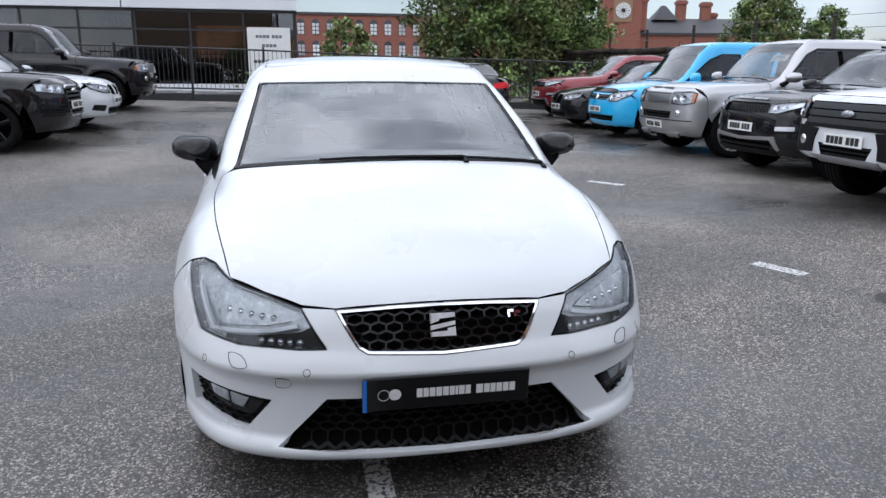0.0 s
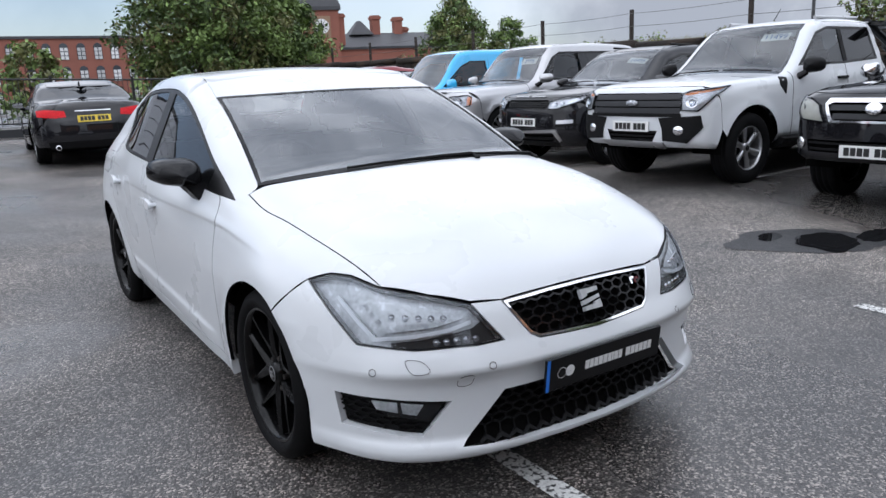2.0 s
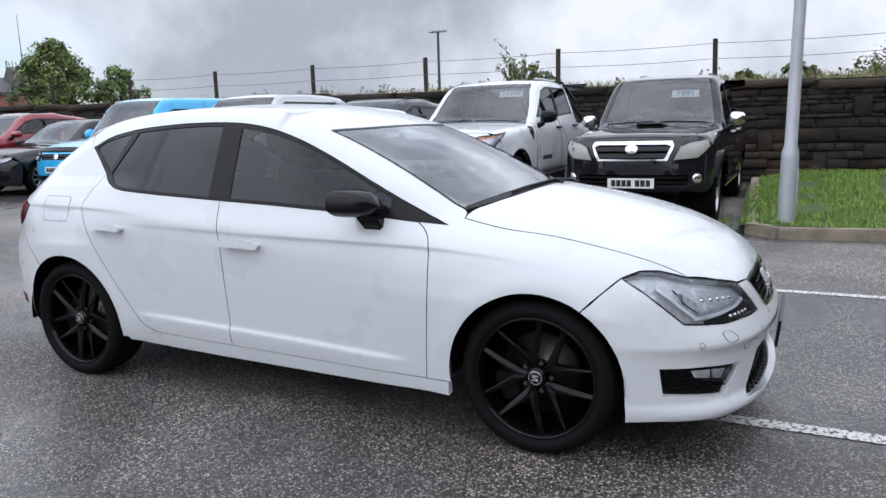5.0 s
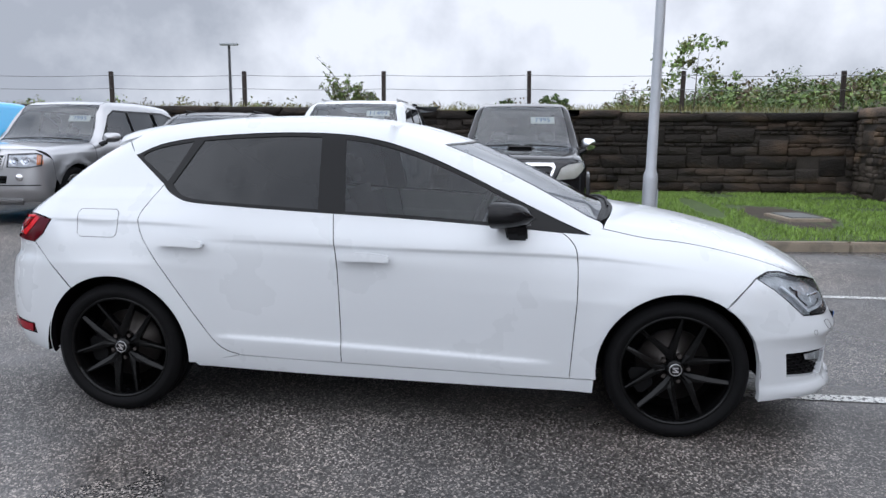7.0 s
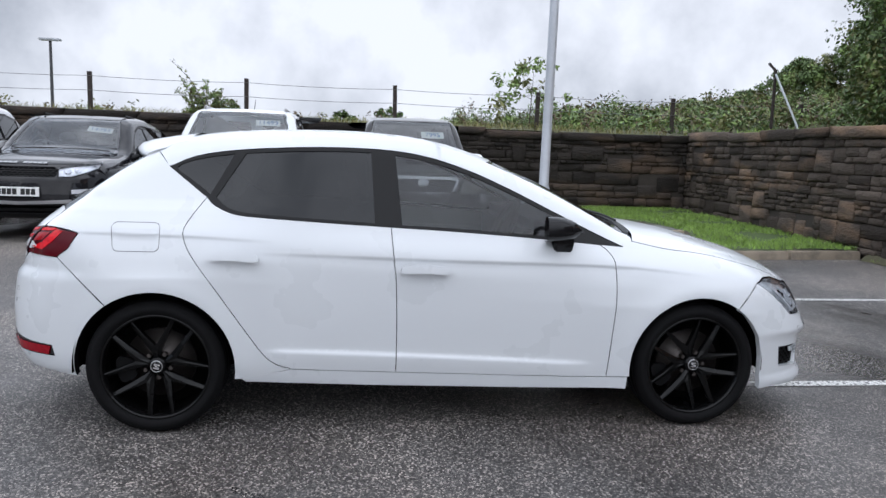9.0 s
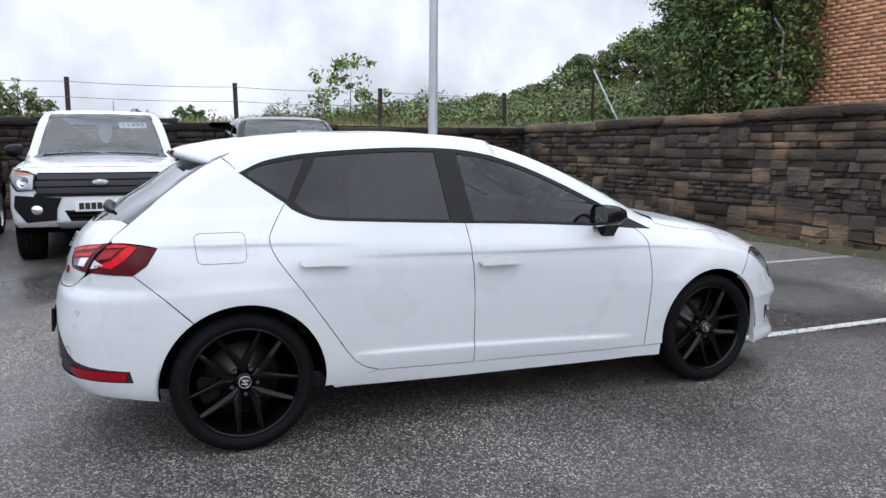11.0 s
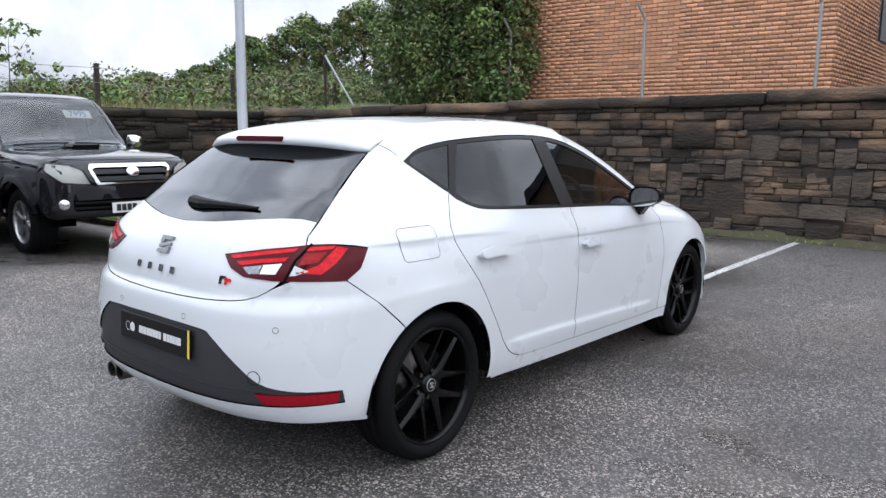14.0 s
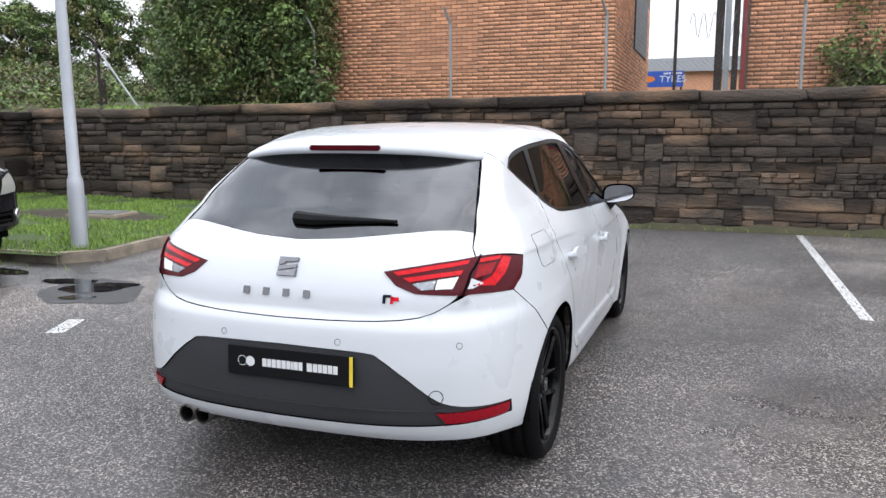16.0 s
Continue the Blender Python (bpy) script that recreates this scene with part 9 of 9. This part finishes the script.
part("shutter", bm, dark_clad, workshop, "dark window shutter")
bm = bmesh.new()
box(bm, 0.30, 7.75, -18.0, -10.3, 6.4, 6.6)
part("roof", bm, dark_clad, workshop)
pier = thing("brick_outbuilding", Matrix(), "orange brick building overgrown with ivy", "building")
bm = bmesh.new()
box(bm, -12.0, -1.95, -16.0, -10.41, 1.6, 6.0)
part("wall", bm, joint_mat, pier)
brick_face(pier, 0.0, 5.5, 2.0, 4.4, Matrix.Translation((-1.95, -10.41, 0)) @ Matrix.Rotation(math.pi, 4, "Z"))
bm = bmesh.new()
box(bm, -12.1, -1.85, -16.1, -10.3, 6.0, 6.2)
part("roof", bm, dark_clad, pier)
hedge("ivy", "yellow-green climbing ivy on the brick wall", [(-4.3, -3.05, -10.4, -10.15, 2.0, 3.6), (-5.2, -3.2, -10.4, -9.9, 1.95, 0.9), (-5.2, -4.3, -10.4, -10.2, 2.3, 1.6)], 150, 0.05, ("mid", "olive"), 0.22, "ivy")
gate = thing("metal_gate", Matrix(), "dark steel gate post with a red pipe between the brick buildings", "gate")
for x, w, h, mt in ((-1.45, 0.07, 3.6, rust), (-1.58, 0.05, 3.6, galv), (-1.72, 0.05, 3.3, rust), (-1.86, 0.03, 3.0, material("red_pipe", (0.25, 0.03, 0.03), 0.5))):
    bm = bmesh.new()
    box(bm, x - w, x + w, -10.0 - w, -10.0 + w, 1.8, 1.8 + h, 0.006)
    part("gate_post", bm, mt, gate)
coil = thing("razor_wire", Matrix(), "coils of razor wire over the gate", "wire")
vs, fs = [], []
for i in range(90):
    a0, a1 = i * 0.42, (i + 1) * 0.42
    limb(vs, fs, (-0.95 - i * 0.012, -10.0 + 0.2 * math.cos(a0), 3.25 + 0.22 * math.sin(a0)), (-0.95 - (i + 1) * 0.012, -10.0 + 0.2 * math.cos(a1), 3.25 + 0.22 * math.sin(a1)), 0.005, 0.005, 4)
child("wire_coil", mesh_from("wire_coil", vs, fs, wire_mat), coil)
pole = thing("slim_pole", pose(-0.72, -9.9, 1.8), "slim dark upright pole behind the wall", "pole")
bm = bmesh.new()
cyl(bm, (0, 0, 0), (0, 0, 2.6), 0.03, n=10)
part("pole", bm, rust, pole)
# the tyre shop across the road with its blue board
shop = thing("tyre_shop", Matrix(), "low shop with a grey roof behind a blue sign board", "building")
bm = bmesh.new()
box(bm, -8, 9, -46, -38, 1.5, 4.55)
part("wall", bm, brick_rest, shop)
bm = bmesh.new()
vv = [bm.verts.new(q) for q in ((-8.3, -37.6, 4.5), (9.3, -37.6, 4.5), (9.3, -42, 5.6), (-8.3, -42, 5.6), (-8.3, -46.4, 4.5), (9.3, -46.4, 4.5))]
for q in ((0, 1, 2, 3), (3, 2, 5, 4), (0, 3, 4), (1, 5, 2)):
    bm.faces.new([vv[i] for i in q])
part("roof", bm, material("grey_slate", (0.10, 0.105, 0.11), 0.7, vary=0.2, scale=3, bump=0.3), shop)
board = thing("sign_board", pose(1.45, -35.0, 3.98, 0, 0, 180) @ Matrix.Scale(0.74, 4), "long blue sign board with white lettering", "sign")
bm = bmesh.new()
box(bm, -3.4, 1.75, -0.05, 0.05, -0.55, 0.5, 0.01)
part("board", bm, material("sign_blue", (0.02, 0.08, 0.42), 0.4), board)
sign_m = Matrix.Translation((1.05, -0.056, -0.05)) @ Matrix.Rotation(radians(90), 4, "X")
lettering(board, "sign_word", "TYRES", 0.62, M["letter_white"], sign_m)
bars(board, "sign_mark", M["letter_white"], 1.2, 0.12, (1, 1, 1, -0.5, 1, 1, 1, 1), Matrix.Translation((1.05, -0.056, 0.34)) @ Matrix.Rotation(radians(90), 4, "X"))
bars(board, "sign_mark", M["letter_white"], 1.6, 0.14, (1, 1, 1, 1, -0.5, 1, 1, 1, 1, 1), Matrix.Translation((-2.3, -0.056, 0.22)) @ Matrix.Rotation(radians(90), 4, "X"))
bars(board, "sign_mark", M["letter_white"], 1.6, 0.24, (1, 1, 1, 1, -0.5, 1, 1, 1, -0.5, 1, 1, 1, 1), Matrix.Translation((-2.3, -0.056, -0.12)) @ Matrix.Rotation(radians(90), 4, "X"))
bm = bmesh.new()
cyl(bm, (0, 0, -0.004), (0, 0, 0.004), 0.34, n=24)
part("sign_logo", bm, M["amber"], board, m=Matrix.Translation((-0.55, -0.056, -0.02)) @ Matrix.Rotation(radians(90), 4, "X") @ Matrix.Diagonal((1.4, 0.6, 1, 1)))
for x in (-3.2, 1.6):
    bm = bmesh.new()
    box(bm, x - 0.06, x + 0.06, -0.02, 0.10, -3.6, -0.5)
    part("sign_leg", bm, rust, board)

# ---- north: railing, showroom, mill, station, trees ----
iron = material("black_railing", (0.012, 0.012, 0.013), 0.4, vary=0.1)
RY = 17.2
rail = thing("railing", Matrix(), "black steel railing of upright bars along the kerb", "railing")
kerb_n = thing("kerb_north", Matrix(), "dark kerb under the railing", "kerb", kind="structure")
x = -24.0
seg = 1.9
vs, fs = [], []
limb(vs, fs, (0, 0, 0.14), (0, 0, 1.20), 0.009, 0.009, 5)
bar_mesh = mesh_from("railing_bar", vs, fs, iron)
while x < 12.0:
    z0 = gz(x, RY) + 0.18
    z1 = gz(x + seg, RY) + 0.18
    bm = bmesh.new()
    box(bm, 0, seg - 0.01, -0.12, 0.12, -0.5, 0.16, 0.02)
    part("kerb_stone", bm, M["dark_grey_plastic"], kerb_n, m=Matrix.Translation((x, RY, z0 - 0.18)))
    bm = bmesh.new()
    box(bm, -0.03, 0.03, -0.03, 0.03, -0.1, 1.28)
    part("railing_post", bm, iron, rail, m=Matrix.Translation((x, RY, z0)))
    for dz in (0.14, 1.20):
        bm = bmesh.new()
        cyl(bm, (0, 0, dz), (seg, 0, dz + z1 - z0), 0.022, n=8)
        part("railing_rail", bm, iron, rail, m=Matrix.Translation((x, RY, z0)))
    for i in range(1, 16):
        u = seg * i / 16
        child("railing_bar", bar_mesh, rail, "", Matrix.Translation((x + u, RY, z0 + (z1 - z0) * i / 16)))
    x += seg
clad = material("pale_grey_cladding", (0.74, 0.75, 0.78), 0.5, 0.0, scale=0.6, vary=0.08, bump=0.05)
shop_glass = pane("showroom_glass", (0.35, 0.36, 0.37), 2.2)
frame_mat = material("dark_window_frame", (0.02, 0.02, 0.022), 0.5)
show = thing("showroom", pose(-0.25, 23.0, 0.55), "modern showroom with pale grey cladding over tall dark windows", "building")
# back wall coloured dark brown so the room behind the glass looks dim
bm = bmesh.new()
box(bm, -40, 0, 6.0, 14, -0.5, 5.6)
part("rear_wall", bm, material("showroom_dim_inner_wall", (0.07, 0.055, 0.05), 0.8, scale=0.8, vary=0.4), show)
# dark box added behind the panels, so their gaps read as shaded lines
bm = bmesh.new()
box(bm, -40, 0.0, 0.0, 6.0, 2.72, 5.4)
part("cladding_rail", bm, frame_mat, show)
bm = bmesh.new()
box(bm, -40, 0.05, -0.35, -0.05, -0.6, 0.26, 0.01)
part("plinth", bm, clad, show, "pale plinth under the windows")
bm = bmesh.new()
box(bm, -40, 0, 0.0, 14, -0.6, 0.0)
part("floor", bm, material("showroom_floor", (0.2, 0.2, 0.2), 0.5), show)
for i in range(7):
    for k in range(7):
        x1 = 0.06 - k * 5.7 - (2.0 if i % 2 and k else 0)
        x0 = 0.06 - (k + 1) * 5.7 - (2.0 if i % 2 else 0)
        bm = bmesh.new()
        box(bm, x0 + 0.02, x1 - 0.02, -0.12, 0.0, 2.72 + i * 0.36, 3.055 + i * 0.36, 0.006, 1)
        part("cladding_panel", bm, clad, show)
bm = bmesh.new()
box(bm, -0.12, 0.0, 0.0, 14, 0.0, 2.72)
part("side_wall", bm, frame_mat, show)
xw = 0.0
i = 0
while xw > -26:
    w = 1.75
    bm = bmesh.new()
    for a, b in ((xw - 0.06, xw + 0.0), ):
        box(bm, a, b, -0.02, 0.08, 0.0, 2.72)
    box(bm, xw - w, xw, -0.02, 0.08, 2.62, 2.72)
    box(bm, xw - w, xw, -0.02, 0.08, 0.0, 0.14)
    box(bm, xw - w, xw, -0.01, 0.07, 2.02, 2.08)
    part("window_frame", bm, frame_mat, show)
    bm = bmesh.new()
    box(bm, xw - w, xw - 0.06, 0.02, 0.03, 0.14, 2.62)
    part("window_pane", bm, shop_glass, show).visible_shadow = False
    if i in (3, 5, 7):
        bm = bmesh.new()
        box(bm, xw - w + 0.1, xw - 0.16, 0.05, 0.09, 2.12, 2.48)
        part("blind", bm, M["plate_white"], show, "white blind behind the glass")
    xw -= w
    i += 1
banner = thing("window_banner", pose(-1.2, 22.93, 0.85), "white window banner with faint grey marks", "banner")
bm = bmesh.new()
box(bm, -0.72, 0.72, -0.01, 0.01, 0.0, 1.85)
part("sheet", bm, M["plate_white"], banner)
for z, w, wid in ((1.55, 0.9, (1, 1, 1, 1, -0.5, 1, 1, 1)), (1.25, 0.5, (1, 1, 1, 1)), (0.72, 1.1, (1, 1, 1, 1, 1, -0.4, 1, 1, 1))):
    bars(banner, "banner_mark", M["dark_grey_plastic"] if z < 1 else M["lamp_grey"], w, 0.10, wid, Matrix.Translation((0, -0.012, z)) @ Matrix.Rotation(radians(90), 4, "X"))

red_brick = material("red_mill_brick", (0.27, 0.105, 0.075), 0.9, scale=0.5, vary=0.2, fine=12, bump=0.2)
win_white = material("mill_window_white", (0.62, 0.62, 0.62), 0.4, vary=0.2, rand=0.3)
win_dark = material("mill_window_dark", (0.05, 0.055, 0.065), 0.2, vary=0.3, rand=0.4)
slate = material("dark_slate", (0.055, 0.055, 0.06), 0.6, vary=0.25, scale=1.5, bump=0.3)


def mill():
    m = thing("brick_mill", pose(-14, 128, -2.0, 0, 0, 0), "long red brick mill with rows of arched windows", "building")
    bm = bmesh.new()
    box(bm, -30, 62, 0, 14, 0, 12.0)
    part("wall", bm, red_brick, m)
    bm = bmesh.new()
    box(bm, -30.2, 62.2, -0.25, 14.2, 12.0, 12.4)
    part("parapet", bm, slate, m)
    fr, pn = bmesh.new(), bmesh.new()
    box(fr, -0.62, 0.62, -0.10, 0.02, 0, 1.9)
    cyl(fr, (0, 0.02, 1.9), (0, -0.10, 1.9), 0.62, n=20)
    for px in (-0.30, 0.30):
        for pz in (0.05, 0.68, 1.30):
            box(pn, px - 0.24, px + 0.24, -0.13, -0.08, pz, pz + 0.52)
    frm, pnm = bpy.data.meshes.new("window_frame"), bpy.data.meshes.new("window_pane")
    fr.to_mesh(frm)
    pn.to_mesh(pnm)
    frm.materials.append(win_dark)
    pnm.materials.append(win_white)
    for r, z in enumerate((2.0, 5.3, 8.8)):
        for i in range(36):
            w = child("window", frm, m, "", Matrix.Translation((-29 + i * 2.45, -0.02, z)))
            child("pane", pnm, w)


def station():
    s = thing("brick_station", pose(37.0, 74, 0.0, 0, 0, -12), "Victorian red brick station with clock tower, chimneys and slate roofs", "building")
    bm = bmesh.new()
    box(bm, -2, 16, 0, 9, -1, 5.0)
    part("wall", bm, red_brick, s)
    bm = bmesh.new()
    box(bm, -2.2, 16.2, -0.25, 9.2, 5.0, 5.25)
    part("cornice", bm, slate, s)
    bm = bmesh.new()
    vv = [bm.verts.new(q) for q in ((-2.3, -0.3, 5.2), (16.3, -0.3, 5.2), (16.3, 9.3, 5.2), (-2.3, 9.3, 5.2), (-0.5, 4.5, 7.0), (14.5, 4.5, 7.0))]
    for q in ((0, 1, 5, 4), (1, 2, 5), (2, 3, 4, 5), (3, 0, 4)):
        bm.faces.new([vv[i] for i in q])
    part("roof", bm, slate, s)
    bm = bmesh.new()
    box(bm, -4.4, -0.4, -0.6, 3.6, -1, 9.2)
    part("tower", bm, red_brick, s)
    bm = bmesh.new()
    box(bm, -4.6, -0.2, -0.8, 3.8, 9.2, 9.6)
    part("tower_cornice", bm, slate, s)
    bm = bmesh.new()
    bmesh.ops.create_cone(bm, cap_ends=True, segments=4, radius1=3.2, radius2=1.0, depth=4.0, matrix=Matrix.Translation((-2.4, 1.5, 11.6)) @ Matrix.Rotation(radians(45), 4, "Z"))
    part("tower_roof", bm, slate, s)
    bm = bmesh.new()
    box(bm, -3.4, -1.4, -0.70, -0.55, 6.3, 8.6, 0.05)
    part("clock_surround", bm, material("sandstone", (0.30, 0.20, 0.13), 0.85, vary=0.2), s)
    bm = bmesh.new()
    cyl(bm, (-2.4, -0.70, 7.5), (-2.4, -0.78, 7.5), 0.80, n=28)
    clock = part("clock_face", bm, M["plate_white"], s, "round white clock face")
    bm = bmesh.new()
    for i in range(6):
        a = i * math.pi / 6
        box(bm, -0.74, 0.74, -0.01, 0.01, -0.02, 0.02, m=Matrix.Translation((-2.4, -0.79, 7.5)) @ Matrix.Rotation(a, 4, "Y"))
    cyl(bm, (-2.4, -0.78, 7.5), (-2.4, -0.81, 7.5), 0.22, n=16)
    part("clock_spokes", bm, M["dark_grey_plastic"], s)
    for x, y, h in ((-0.2, 0.4, 8.9), (5.2, 4.5, 9.0), (8.0, 4.5, 8.8), (9.0, 5.5, 7.7)):
        bm = bmesh.new()
        box(bm, x - 0.5, x + 0.5, y - 0.5, y + 0.5, 5.5, h)
        box(bm, x - 0.62, x + 0.62, y - 0.62, y + 0.62, h - 0.45, h - 0.15)
        part("chimney", bm, red_brick, s)
    bm = bmesh.new()
    bmesh.ops.create_cone(bm, cap_ends=True, segments=4, radius1=2.0, radius2=0.3, depth=1.6, matrix=Matrix.Translation((3.2, 4.5, 7.6)) @ Matrix.Rotation(radians(45), 4, "Z"))
    part("roof_lantern", bm, slate, s)
    bm = bmesh.new()
    bmesh.ops.create_cone(bm, cap_ends=True, segments=8, radius1=2.6, radius2=1.7, depth=2.6, matrix=Matrix.Translation((13.6, 3.5, 6.7)))
    part("turret", bm, slate, s, "slate turret with iron cresting")
    bm = bmesh.new()
    for i in range(12):
        a = 2 * math.pi * i / 12
        cyl(bm, (13.6 + 1.6 * math.cos(a), 3.5 + 1.6 * math.sin(a), 8.0), (13.6 + 1.6 * math.cos(a), 3.5 + 1.6 * math.sin(a), 8.7), 0.04, n=5)
    cyl(bm, (13.6, 3.5, 8.0), (13.6, 3.5, 13.5), 0.06, 0.02, 6)
    part("flag_pole", bm, iron, s)
    for i in range(6):
        bm = bmesh.new()
        box(bm, 1.0 + i * 2.4, 2.1 + i * 2.4, -0.06, 0.02, 1.4, 3.6)
        part("window", bm, win_dark, s)


mill()
station()
tree("park_tree", "large dense green tree behind the railing", 8.2, 29.0, 0.3, 8.2, 4.2, ("mid", "dark", "olive"), 420, 90, 0.11, 0.24, 0.10, clump_r=0.15)
tree("park_tree", "large dense green tree behind the railing", 12.0, 30.5, 0.3, 5.6, 2.9, ("mid", "dark"), 240, 80, 0.11, 0.2, 0.10, clump_r=0.16)
tree("park_tree", "young tree beside the showroom", 2.6, 44.0, -0.6, 5.0, 2.4, ("olive", "mid"), 60, 36, 0.17, 0.12, 0.1, clump_r=0.18)
tree("far_tree", "rounded green tree beyond the wall", 33.2, 46.0, 1.0, 6.4, 3.4, ("mid", "olive", "dark"), 220, 60, 0.14, 0.2, 0.12, clump_r=0.17)
tree("far_tree", "rounded green tree beyond the wall", 36.8, 44.0, 1.0, 4.8, 2.2, ("mid", "dark"), 70, 60, 0.14, 0.2, 0.12, clump_r=0.18)
hedge("north_hedge", "dark hedge behind the railing", [(-2, 14, 18.6, 20.4, 0.4, 1.3), (12, 20, 19, 24, 0.4, 1.5)], 4.0, 0.09, ("dark", "mid"), 0.4)
hill_far = material("distant_hill", (0.10, 0.13, 0.10), 0.95, scale=0.05, vary=0.2)
vs, fs = [], []
n = 60
for i in range(n + 1):
    a = radians(-60 + 150 * i / n)
    r = 420
    h = 7 + 5 * noise.noise(Vector((i * 0.13, 0, 0))) + 2.5 * noise.noise(Vector((i * 0.6, 3, 0)))
    vs += [(r * math.cos(a), r * math.sin(a), -2), (r * math.cos(a), r * math.sin(a), h)]
for i in range(n):
    fs.append((2 * i, 2 * i + 2, 2 * i + 3, 2 * i + 1))
tagged(new("backdrop", mesh_from("backdrop", vs, fs, hill_far)), "low wooded hills on the horizon", "hills", kind="structure")
